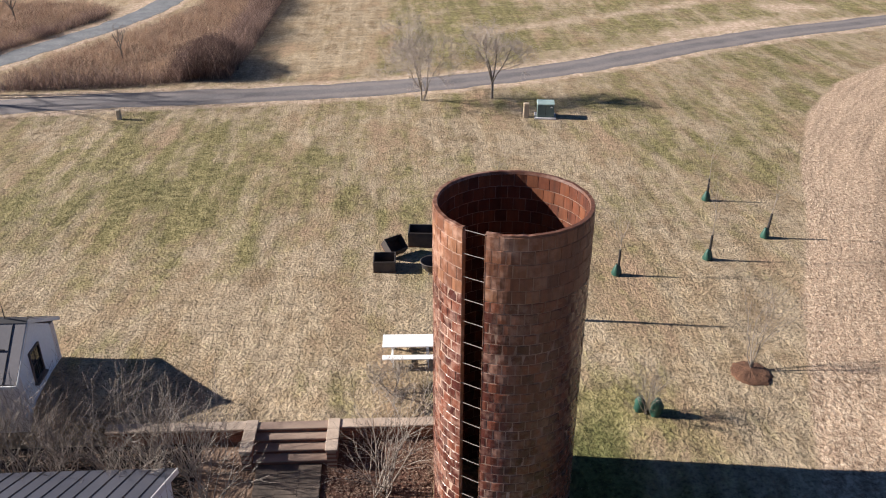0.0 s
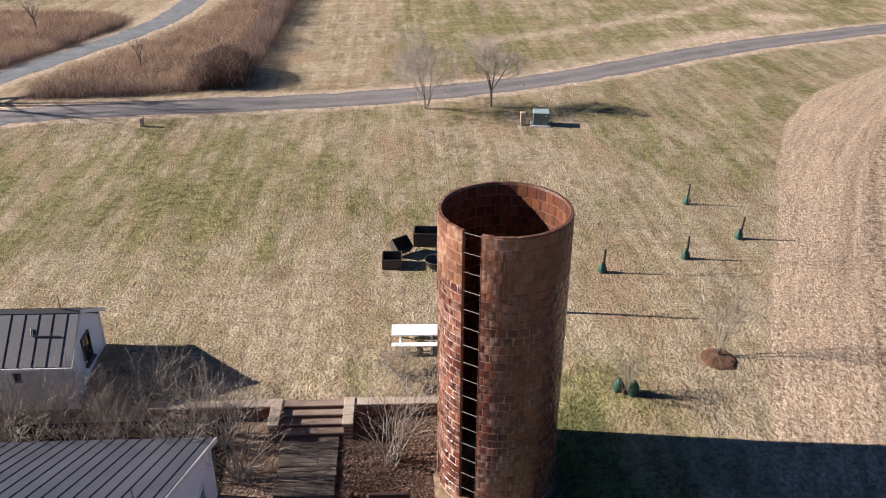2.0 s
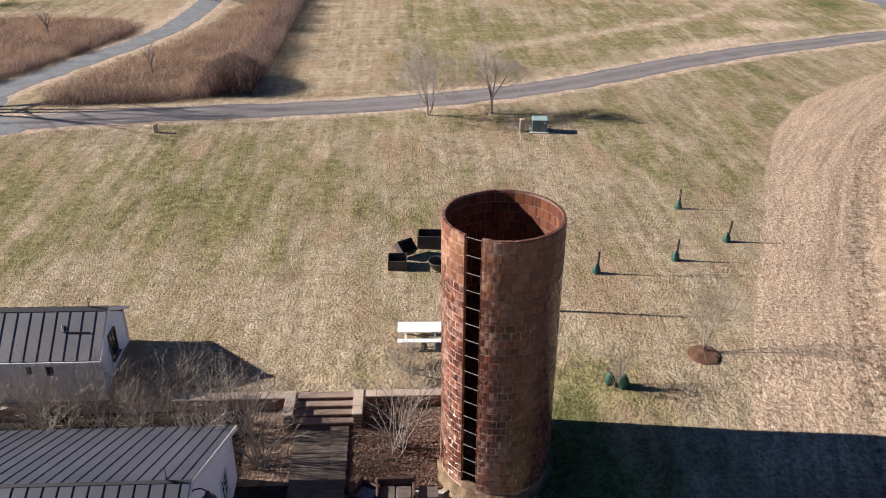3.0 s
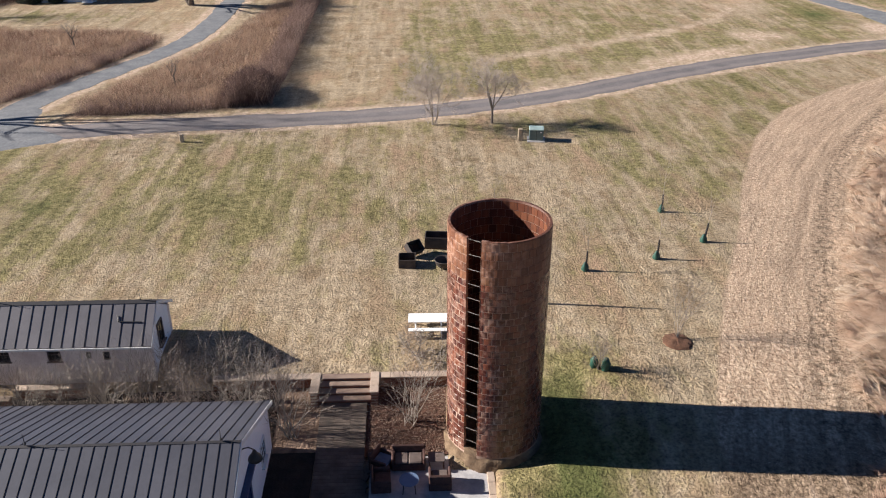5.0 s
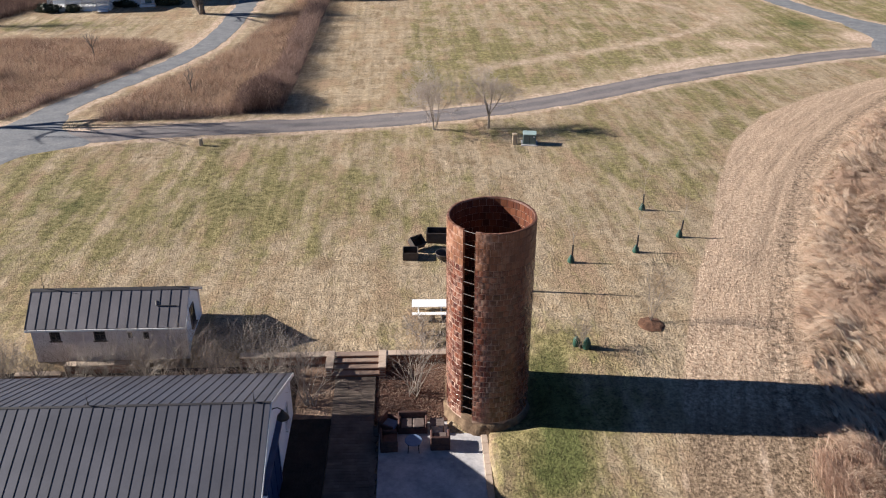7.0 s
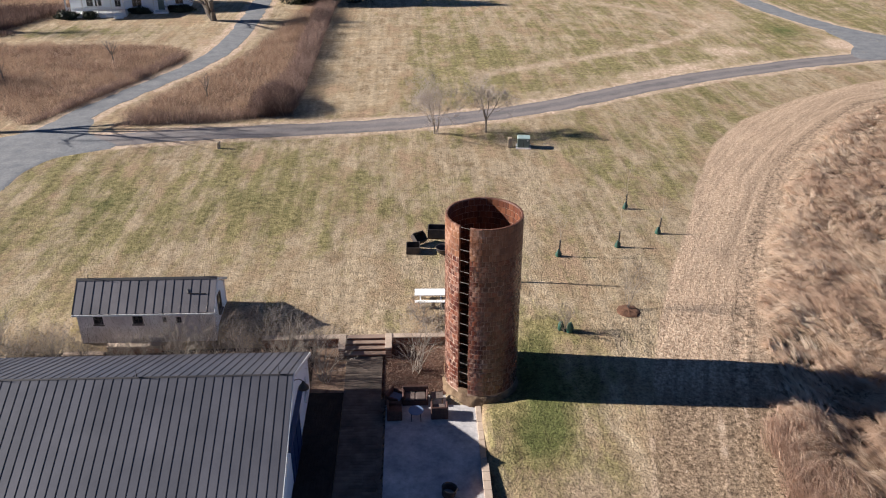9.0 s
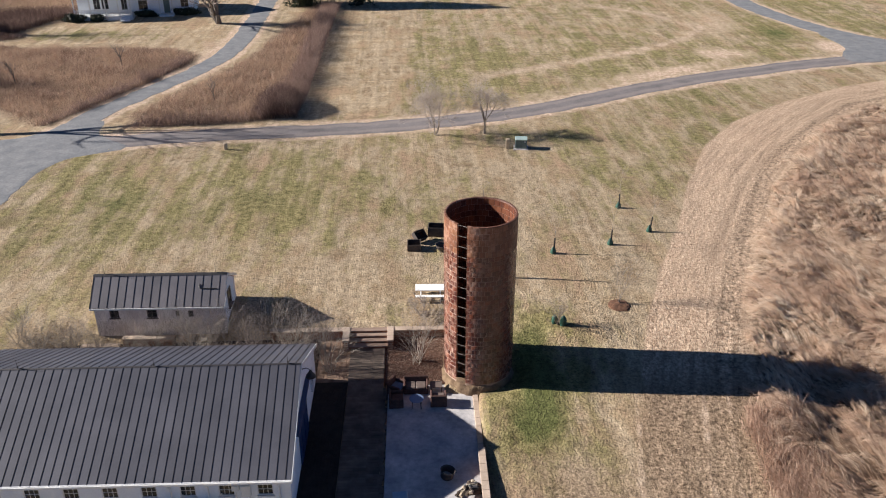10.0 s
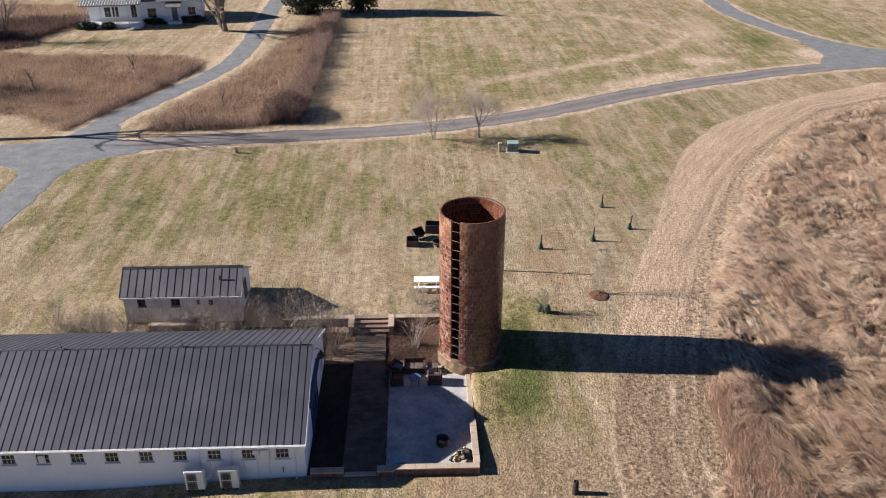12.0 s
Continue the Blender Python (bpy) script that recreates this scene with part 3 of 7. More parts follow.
# ---- ground: one sheet to the horizon ----
def build_ground():
    def lines(spans):
        out = []
        for a, b, step in spans:
            out += list(np.arange(a, b, step))
        return np.array(out + [spans[-1][1]])

    xs = lines([(-3000, -600, 400), (-600, -150, 75), (-150, -64, 8), (-64, -18, 0.8), (-18, 4.5, 0.22), (4.5, 8.5, 0.4), (8.5, 16, 0.2), (16, 30, 0.5), (30, 70, 1.0), (70, 150, 8), (150, 600, 75), (600, 3000, 400)])
    ys = lines([(-3000, -600, 400), (-600, -100, 50), (-100, -30, 7), (-30, 4, 0.9), (4, 17, 0.4), (17, 24.5, 0.2), (24.5, 60, 0.6), (60, 130, 1.0), (130, 220, 6), (220, 700, 60), (700, 3000, 300)])
    gx, gy = np.meshgrid(xs, ys)
    x, y = gx.ravel(), gy.ravel()
    z = terrain(x, y)
    nx, ny = len(xs), len(ys)
    i = (np.arange(ny - 1)[:, None] * nx + np.arange(nx - 1)[None, :]).ravel()
    faces = np.stack([i, i + 1, i + nx + 1, i + nx], 1)
    data = bpy.data.meshes.new("ground")
    data.from_pydata(np.stack([x, y, z], 1).tolist(), [], faces.tolist())
    data.materials.append(GROUND)
    data.polygons.foreach_set("use_smooth", [True] * len(data.polygons))

    def blob(cx, cy, rx, ry, turn=0.0):
        c, s = math.cos(turn), math.sin(turn)
        dx, dy = x - cx, y - cy
        return np.exp(-(((dx * c + dy * s) / rx) ** 2 + ((dy * c - dx * s) / ry) ** 2))

    green = 0.34 * blob(-14, 39, 9, 9) + 0.18 * blob(-9, 45, 10, 6) + 0.22 * blob(-2, 38, 4, 8) + 0.26 * blob(-24, 40, 14, 13) + 0.5 * blob(5, 55, 9, 2.4) + 0.4 * blob(24, 57, 8, 6, 0.8) + 0.4 * blob(29, 69, 9, 2.2, 0.55) + 0.75 * blob(45.8, 98.5, 3.6, 6.0) + 0.5 * blob(58, 112, 9, 14) + 0.7 * blob(-52, 97, 10, 3.5)
    # the green at (5.2, 17.2) also paints the silo's shadow darker
    green += 0.55 * blob(4.8, 20.4, 2.2, 2.4) + 1.15 * blob(4.6, 13.6, 1.8, 2.2) + 0.9 * blob(5.2, 17.2, 2.6, 2.2) + 0.35 * blob(4.5, 22.5, 3, 3) + 0.1 * blob(6.4, 7.5, 2.6, 5) - 0.3 * blob(11.5, 9, 3.0, 7) + 0.4 * blob(-12.3, 25.4, 2.2, 1.3) + 0.4 * blob(-4.2, 23.4, 1.6, 0.8) + 0.45 * blob(-7, 5.4, 4, 1.6)
    green += 0.3 * blob(18, 47, 5, 9, -0.3) - 0.35 * blob(-7, 27, 9, 4) - 0.3 * blob(3, 48, 6, 4) - 0.3 * blob(14, 28, 5, 5) - 0.2 * blob(-22, 27, 7, 3) + 0.3 * blob(-32, 46, 5, 12, 0.5) + 0.25 * blob(-28, 36, 6, 6)
    field = smooth_step(62, 66, y + 0.35 * np.maximum(-x, 0) - 0.45 * np.maximum(x, 0))
    green += 0.46 * field * smooth_step(-6.2, -4.8, x) * (1 - smooth_step(30, 55, x) * 0.7) * (1 - 0.6 * smooth_step(84, 104, y)) - 0.25 * field * (1 - smooth_step(-6.2, -4.8, x))
    green -= 0.6 * np.exp(-(to_line(FIELD_TRACK, x, y) / 1.3) ** 2)
    bare = np.zeros_like(x)
    for line, w, k in ((MAIN_ROAD, 2.0, 0.75), (HOUSE_ROAD, 1.8, 0.8), (WEST_ROAD, 1.6, 0.5), (EAST_ROAD, 2.2, 0.75)):
        bare = np.maximum(bare, k * (1 - smooth_step(w + 0.1, w + 1.5, to_line(line, x, y))))
    bare = np.maximum(bare, 0.8 * blob(26, 78, 15, 2.6, 0.5))
    bare = np.maximum(bare, 0.5 * blob(12, 70, 12, 2.0, 0.5))
    bare = np.maximum(bare, 1.0 * blob(51.2, 90.5, 2.8, 4.5))
    bare = np.maximum(bare, 0.56 * blob(39, 106, 5.5, 17, -0.18))
    bare = np.maximum(bare, 0.5 * blob(-32, 90, 3, 9))
    bare = np.maximum(bare, 0.55 * blob(-52, 60, 9, 3.5, -0.2))
    bare = np.maximum(bare, 0.62 * np.exp(-(to_line(FIELD_TRACK, x, y) / 1.3) ** 2))
    bare = np.maximum(bare, 0.8 * blob(35, 87, 5, 4.5))
    for mid_x, lean in ((9.3, 0.16), (12.6, 0.2), (13.9, 0.2)):
        bare = np.maximum(bare, 0.54 * np.exp(-((x - (mid_x + lean * np.maximum(y - 9, 0))) / 0.3) ** 2) * (1 - smooth_step(15, 19, y)))
    stub = np.where(inside(STUBBLE, x, y), 1.0, 0.0)
    near = to_line(STUBBLE_EDGE, x, y)
    stub = np.clip(0.5 + np.where(stub > 0.5, near, -near) * 0.8, 0, 1) * (1 - 0.75 * (1 - smooth_step(14, 18, y)))
    thatch = np.where(inside(TALL, x, y) | inside(MEADOW_A, x, y) | inside(MEADOW_B, x, y) | inside(MEADOW_C, x, y), 1.0, 0.0)
    thatch = np.maximum(thatch, 0.9 * smooth_step(-0.7, 0.7, np.where(inside(STUBBLE, x, y), near, -near) + 0.3 * waves(x, y, 1.5, 41)) * (1 - smooth_step(15, 18, y)))
    thatch = np.maximum(thatch, 0.74 * smooth_step(3.0, 5.5, x) * (1 - smooth_step(8.0, 13.0, y)))
    stripe = np.exp(-((x - (13.3 + 0.17 * (y - 8))) / 0.45) ** 2) * (y < 17)
    thatch = np.maximum(thatch, 0.45 * stripe)
    for name, values in (("green", green), ("bare", bare), ("stubble", stub), ("thatch", thatch), ("field", field), ("lane", np.minimum(to_line(TALL_EDGE, x, y), 60.0) / 60.0), ("along", along_line(TALL_EDGE, x, y) / 200.0)):
        data.attributes.new(name, "FLOAT", "POINT").data.foreach_set("value", np.clip(values, -1, 1).astype(np.float32))
    tagged(new("ground", data), "patchy straw and green winter lawn and fields", "ground", kind="structure")


build_ground()


# ---- roads ----
def smooth_line(line, step=1.2):
    """Points along a smooth curve through the corners of a line."""
    pts = [Vector((*line[0], 0))] + [Vector((*p, 0)) for p in line] + [Vector((*line[-1], 0))]
    out = []
    for a, b, c, d in zip(pts, pts[1:], pts[2:], pts[3:]):
        n = max(2, int((c - b).length / step))
        for i in range(n):
            t = i / n
            out.append(0.5 * (2 * b + (c - a) * t + (2 * a - 5 * b + 4 * c - d) * t * t + (3 * b - a - 3 * c + d) * t ** 3))
    return out + [pts[-2]]


def road(name, line, width, lift, material, label):
    s = Shape()
    pts = smooth_line(line)
    rng = random.Random(len(line))
    rows = []
    for k, p in enumerate(pts):
        way = (pts[min(k + 1, len(pts) - 1)] - pts[max(k - 1, 0)]).normalized()
        side = Vector((-way.y, way.x, 0))
        wob = [rng.uniform(-0.17, 0.17) for _ in range(2)]
        for off, z in ((-width / 2 - 0.2 + wob[0], -0.02), (-width / 2 + wob[0], lift), (0, lift + 0.012), (width / 2 + wob[1], lift), (width / 2 + 0.2 + wob[1], -0.02)):
            q = p + side * off
            rows.append((q.x, q.y, z + height_at(q.x, q.y)))
    faces = [(k * 5 + i, k * 5 + i + 1, k * 5 + i + 6, k * 5 + i + 5) for k in range(len(pts) - 1) for i in range(4)]
    s.put(rows, [f[::-1] for f in faces])
    ob = single(name, s, material, label, "road", kind="structure")
    ob.data.attributes.new("across", "FLOAT", "POINT").data.foreach_set("value", np.tile([1.0, 0.9, 0.0, 0.9, 1.0], len(pts)).astype(np.float32))
    return ob


road("road", MAIN_ROAD, 3.3, 0.014, ASPHALT, "narrow worn grey-brown asphalt farm road")
road("road", HOUSE_ROAD, 2.7, 0.022, ASPHALT_COOL, "pale grey asphalt lane leading to the white house")
road("road", WEST_ROAD, 3.2, 0.018, ASPHALT_COOL, "pale grey asphalt lane branching off the road")
road("road", EAST_ROAD, 3.7, 0.022, ASPHALT_COOL, "pale grey asphalt lane joining at a fork")


def fillet(corners, lift, label):
    """A paved apron with a rounded outline and a shallow shoulder."""
    c = [Vector((*p, 0)) for p in corners]
    k = len(c)
    ring = []
    for i in range(k):
        a, b, d, e = c[i - 1], c[i], c[(i + 1) % k], c[(i + 2) % k]
        for t in (0.0, 0.34, 0.67):
            ring.append(0.5 * (2 * b + (d - a) * t + (2 * a - 5 * b + 4 * d - e) * t * t + (3 * b - a - 3 * d + e) * t ** 3))
    m = len(ring)
    turn = 1 if sum(ring[i - 1].x * ring[i].y - ring[i].x * ring[i - 1].y for i in range(m)) > 0 else -1
    outer = []
    for i in range(m):
        way = (ring[(i + 1) % m] - ring[i - 1]).normalized()
        outer.append(ring[i] + turn * Vector((way.y, -way.x, 0)) * 0.4)
    rows = [(p.x, p.y, lift) for p in ring] + [(p.x, p.y, 0.002) for p in outer]
    faces = [tuple(range(m))] + [(i, m + i, m + (i + 1) % m, (i + 1) % m) for i in range(m)]
    if turn < 0:
        faces = [f[::-1] for f in faces]
    s = Shape()
    s.put(rows, faces)
    single("road", s, ASPHALT_COOL, label, "road", kind="structure")


fillet([(-46, 49.4), (-41.6, 47.9), (-39.3, 45.5), (-39.0, 42), (-36.3, 42.0), (-36.2, 45.6), (-35.0, 49.0), (-32.8, 50.6), (-30.5, 52.3), (-34.5, 55.4), (-35.4, 59.3), (-38.3, 58.8), (-39.2, 56.2), (-41.5, 53.9), (-46, 52.6)], 0.03, "pale grey asphalt apron of the road junction")
fillet([(50.5, 83.2), (58, 84.4), (66, 85.6), (74, 88), (66, 91.5), (60.5, 94), (56.5, 98), (52.6, 99), (52.9, 93.0), (52.7, 89.6), (51.4, 87.3)], 0.03, "pale grey asphalt apron of the east fork")


# ---- silo ----
def arc_block(r_in, r_out, half, h, chamfer):
    """A block that follows the wall's curve, centred on +x at z = 0, with worn edges."""
    s = Shape()
    vs = []
    cols = (-half, -half * 0.33, half * 0.33, half)
    for z, out in ((-h / 2, 0), (-h / 2 + chamfer, 1), (h / 2 - chamfer, 1), (h / 2, 0)):
        for k, a in enumerate(cols):
            inner = out == 0 or k in (0, 3)
            r = r_out - (chamfer if inner else 0)
            vs.append((r * math.cos(a), r * math.sin(a), z))
    back = [(r_in * math.cos(a), r_in * math.sin(a), z) for z in (-h / 2, h / 2) for a in (-half, half)]
    fs = [(r * 4 + i, r * 4 + i + 1, r * 4 + i + 5, r * 4 + i + 4) for r in range(3) for i in range(3)]
    k = 16
    fs += [(k, k + 1, 3, 2, 1, 0), (12, 13, 14, 15, k + 3, k + 2), (k, 0, 4, 8, 12, k + 2), (3, k + 1, k + 3, 15, 11, 7)]
    return s.put(vs + back, fs)


SLOT_A, SLOT_B = radians(-130.2), radians(-112.8)


def in_slot(a, half=0.0):
    a = (a + math.pi) % (2 * math.pi) - math.pi
    return SLOT_A - half < a < SLOT_B + half


def build_silo():
    base = thing("silo", "round roofless farm silo of glazed red-brown clay tile blocks", "silo", Matrix.Translation((*SILO, 0)), kind="")
    z_low, z_band = -0.62, 7.36
    # mortar shell, open at the top and along the ladder slot
    shell = Shape()
    n = 96
    turn = 2 * math.pi - (SLOT_B - SLOT_A)
    prof = [(SILO_R - 0.0075, -1.3), (SILO_R - 0.0075, SILO_TOP - 0.07), (SILO_R - 0.05, SILO_TOP - 0.04), (SILO_R - 0.095, SILO_TOP - 0.04), (SILO_R - 0.115, SILO_TOP - 0.03), (SILO_R - 0.115, -1.3)]
    vs = [(r * math.cos(SLOT_B + turn * i / n), r * math.sin(SLOT_B + turn * i / n), z) for i in range(n + 1) for r, z in prof]
    fs = [(i * 6 + k, i * 6 + 6 + k, i * 6 + 7 + k, i * 6 + 1 + k) for i in range(n) for k in range(5)]
    fs += [tuple(range(5, -1, -1)), tuple(range(n * 6, n * 6 + 6))]
    shell.put(vs, fs)
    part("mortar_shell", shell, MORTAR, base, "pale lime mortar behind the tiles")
    rim, rng = Shape(), random.Random(19)
    chips = [rng.uniform(-0.02, 0.008) if rng.random() < 0.3 else rng.uniform(-0.006, 0.006) for _ in range(n + 1)]
    prof = [(SILO_R - 0.008, -0.05), (SILO_R - 0.014, 0.008), (SILO_R - 0.105, 0.008), (SILO_R - 0.125, -0.06)]
    rim.put([(r * math.cos(SLOT_B + turn * i / n), r * math.sin(SLOT_B + turn * i / n), SILO_TOP + z + chips[i] * (z > 0)) for i in range(n + 1) for r, z in prof], [(i * 4 + k, i * 4 + 4 + k, i * 4 + 5 + k, i * 4 + 1 + k) for i in range(n) for k in range(3)])
    part("rim", rim, TILE_TOP, base, "worn chipped brown rim")
    # sill under the slot
    sill = Shape()
    for i in range(6):
        a = SLOT_A + (SLOT_B - SLOT_A) * i / 6
        b = SLOT_A + (SLOT_B - SLOT_A) * (i + 1) / 6
        sill.put([(r * math.cos(t), r * math.sin(t), z) for z in (-1.3, -0.42) for r in (SILO_R - 0.14, SILO_R - 0.01) for t in (a, b)],
                 [(0, 1, 3, 2), (4, 6, 7, 5), (0, 4, 5, 1), (2, 3, 7, 6), (0, 2, 6, 4), (1, 5, 7, 3)])
    part("slot_sill", sill, FOOTING, base)
    # footing ring of rough stone
    ring = Shape()
    rng = random.Random(5)
    m = 160
    rows = [(SILO_R + 0.15, -1.75), (SILO_R + 0.14, -1.2), (SILO_R + 0.09, -0.92), (SILO_R + 0.03, -0.74), (SILO_R - 0.06, -0.64)]
    vs = []
    for i in range(m):
        a = 2 * math.pi * i / m
        for k, (r, z) in enumerate(rows):
            rough = math.sin(7 * a + 2.1 * k) + 0.7 * math.sin(19 * a - k) + 0.5 * math.sin(41 * a + 3 * k)
            rr = r + 0.032 * rough * (k < 4)
            vs.append((rr * math.cos(a), rr * math.sin(a), z + 0.03 * math.sin(11 * a + 1.7 * k) * (0 < k < 4)))
    fs = [(i * 5 + k, ((i + 1) % m) * 5 + k, ((i + 1) % m) * 5 + k + 1, i * 5 + k + 1) for i in range(m) for k in range(4)]
    ring.put(vs, fs)
    part("footing", ring, FOOTING, base, "rough yellowish stone footing ring with dead moss", smooth=True)
    # the blocks: those nearest to the lit front singly, the rest joined
    rng = random.Random(11)
    blocks, rest = 0, {"lower": Shape(), "upper": Shape(), "inner": Shape()}
    count = 38
    pitch = 2 * math.pi / count
    low_h = (z_band - z_low) / 28
    kinds = []
    for k in range(3):
        kinds.append(arc_block(SILO_R - 0.05, SILO_R + (0.0, 0.004, 0.009)[k], pitch / 2 - 0.0068, low_h - 0.026, 0.006))
    low_mesh = [s.mesh("tile_block", TILE) for s in kinds]
    half_shape = arc_block(SILO_R - 0.05, SILO_R + 0.002, pitch / 4 - 0.0068, low_h - 0.026, 0.006)
    half_mesh = half_shape.mesh("tile_block", TILE)
    up_h = (SILO_TOP - 0.04 - z_band) / 5
    up_shape = arc_block(SILO_R - 0.05, SILO_R + 0.004, pitch / 2 - 0.005, up_h - 0.018, 0.005)
    up_mesh = up_shape.mesh("tile_block", TILE_TOP)
    up_half = arc_block(SILO_R - 0.05, SILO_R + 0.004, pitch / 4 - 0.005, up_h - 0.018, 0.005)
    up_half_mesh = up_half.mesh("tile_block", TILE_TOP)

    def lay(a, z, mesh, shape, store, tilt):
        nonlocal blocks
        m = Matrix.Translation((0, 0, z)) @ Matrix.Rotation(a, 4, "Z") @ Matrix.Translation((SILO_R, 0, 0)) @ Euler((rng.uniform(-tilt, tilt) * 0.4, rng.uniform(-tilt, tilt), rng.uniform(-tilt, tilt))).to_matrix().to_4x4() @ Matrix.Translation((-SILO_R + rng.uniform(-0.003, 0.004), 0, 0))
        aa = (a + math.pi) % (2 * math.pi) - math.pi
        if blocks < 300 and radians(-172) < aa < radians(-84) and z > 1.0:
            blocks += 1
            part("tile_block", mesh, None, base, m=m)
        else:
            rest[store].put(shape.v, shape.f, m)

    for row in range(32, -1, -1):
        upper = row >= 28
        z = z_band + (row - 28 + 0.5) * up_h if upper else z_low + (row + 0.5) * low_h
        odd = row % 2 == 1
        a = SLOT_B
        total = 2 * math.pi - (SLOT_B - SLOT_A)
        cells = int(round(total / pitch))
        step = total / cells
        widths = ([0.5] if odd else []) + [1.0] * (cells - (1 if odd else 0)) + ([0.5] if odd else [])
        for w in widths:
            mid = a + step * w / 2
            if upper:
                lay(mid, z, up_mesh if w == 1.0 else up_half_mesh, up_shape if w == 1.0 else up_half, "upper", 0.006)
            else:
                k = rng.randrange(3)
                lay(mid, z, low_mesh[k] if w == 1.0 else half_mesh, kinds[k] if w == 1.0 else half_shape, "lower", 0.03)
            a += step * w
    # inner face of the wall, down to where daylight reaches
    for row in range(30):
        z = SILO_TOP - 0.06 - (row + 0.5) * 0.34
        for i in range(36):
            a = 2 * math.pi * (i + 0.5 * (row % 2)) / 36
            if in_slot(a, 0.09):
                continue
            b = math.pi / 36 - 0.0045
            r = SILO_R - 0.121 - rng.uniform(0, 0.008)
            q = [(r, -b, -0.158), (r, b, -0.158), (r, b, 0.158), (r, -b, 0.158), (r + 0.03, -b, -0.158), (r + 0.03, b, -0.158), (r + 0.03, b, 0.158), (r + 0.03, -b, 0.158)]
            rest["inner"].put([(x * math.cos(t), x * math.sin(t), zz) for x, t, zz in q], [(3, 2, 1, 0), (4, 0, 1, 5), (1, 2, 6, 5), (2, 3, 7, 6), (3, 0, 4, 7)],
                              Matrix.Translation((0, 0, z)) @ Matrix.Rotation(a, 4, "Z"))
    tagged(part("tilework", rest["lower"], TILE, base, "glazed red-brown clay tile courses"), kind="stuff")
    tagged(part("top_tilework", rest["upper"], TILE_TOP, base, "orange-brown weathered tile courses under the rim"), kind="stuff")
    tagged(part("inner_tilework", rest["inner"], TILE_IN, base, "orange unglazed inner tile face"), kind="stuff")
    part("silo_floor", Shape().turned([(SILO_R - 0.15, -1.25), (SILO_R - 0.15, -1.15), (0.0, -1.1)], 40, close=False), SOIL, base)
    # slot edges and ladder rungs
    for a in (SLOT_A, SLOT_B):
        jamb = Shape()
        jamb.box(SILO_R - 0.12, SILO_R + 0.008, -0.007, 0.007, -0.42, SILO_TOP - 0.02, Matrix.Rotation(a, 4, "Z"), 0.01)
        part("slot_jamb", jamb, TILE_TOP, base, "worn brown slot edge")
    for i in range(16):
        z = SILO_TOP - 0.06 - 0.603 * i
        rung = Shape()
        r = SILO_R - 0.03
        rung.tube([(r * math.cos(SLOT_A), r * math.sin(SLOT_A), z + 0.0), (r * math.cos(SLOT_B), r * math.sin(SLOT_B), z)], 0.0085, 6)
        part("ladder_rung", rung, STEEL_ROD, base, "pale steel rung")


build_silo()


# ---- windows and seamed roofs for the buildings ----
def pane_window(parent, name, w, h, cols, rows, m, frame_mat, sill=True):
    """A window with its frame, bars, glass and sill, facing -y in its own axes, its middle at the origin."""
    f = Shape()
    for x0, x1, z0, z1 in ((-w / 2 - 0.05, -w / 2, -h / 2 - 0.05, h / 2 + 0.05), (w / 2, w / 2 + 0.05, -h / 2 - 0.05, h / 2 + 0.05), (-w / 2, w / 2, h / 2, h / 2 + 0.05), (-w / 2, w / 2, -h / 2 - 0.05, -h / 2)):
        f.box(x0, x1, -0.03, 0.05, z0, z1)
    win = part(name, f, frame_mat, parent, m=m)
    bars = Shape()
    for i in range(1, cols):
        x = -w / 2 + w * i / cols
        bars.box(x - 0.009, x + 0.009, -0.005, 0.03, -h / 2, h / 2)
    for i in range(1, rows):
        z = -h / 2 + h * i / rows
        bars.box(-w / 2, w / 2, -0.007, 0.028, z - 0.009, z + 0.009)
    part("glazing_bars", bars, frame_mat, win)
    part("pane", Shape().box(-w / 2, w / 2, 0.012, 0.035, -h / 2, h / 2), GLASS, win, "dark glass")
    if sill:
        part("window_sill", Shape().box(-w / 2 - 0.10, w / 2 + 0.10, -0.11, 0.04, -h / 2 - 0.13, -h / 2 - 0.05, soft=0.01), frame_mat, win)
    return win


def pierced_wall(u0, u1, v0, v1, z0, z1, holes):
    """One wall along u with openings (middle u, middle z, width, height) right through it."""
    us = sorted({u0, u1, *[c + k * w / 2 for c, z, w, h in holes for k in (-1, 1)]})
    zs = sorted({z0, z1, *[z + k * h / 2 for c, z, w, h in holes for k in (-1, 1)]})
    s = Shape()
    nu, nz = len(us), len(zs)
    s.v = [(u, v, z) for v in (v0, v1) for z in zs for u in us]
    solid = {}
    for j in range(nz - 1):
        for i in range(nu - 1):
            cu, cz = (us[i] + us[i + 1]) / 2, (zs[j] + zs[j + 1]) / 2
            solid[i, j] = not any(abs(cu - c) < w / 2 and abs(cz - z) < h / 2 for c, z, w, h in holes)
    back = nu * nz
    for (i, j), full in solid.items():
        if not full:
            continue
        a, b, c, d = j * nu + i, j * nu + i + 1, (j + 1) * nu + i + 1, (j + 1) * nu + i
        s.f += [(a, b, c, d), (d + back, c + back, b + back, a + back)]
        for (di, dj), (p, q) in (((0, -1), (b, a)), ((1, 0), (c, b)), ((0, 1), (d, c)), ((-1, 0), (a, d))):
            if not solid.get((i + di, j + dj), False):
                s.f.append((p, q, q + back, p + back))
    return s


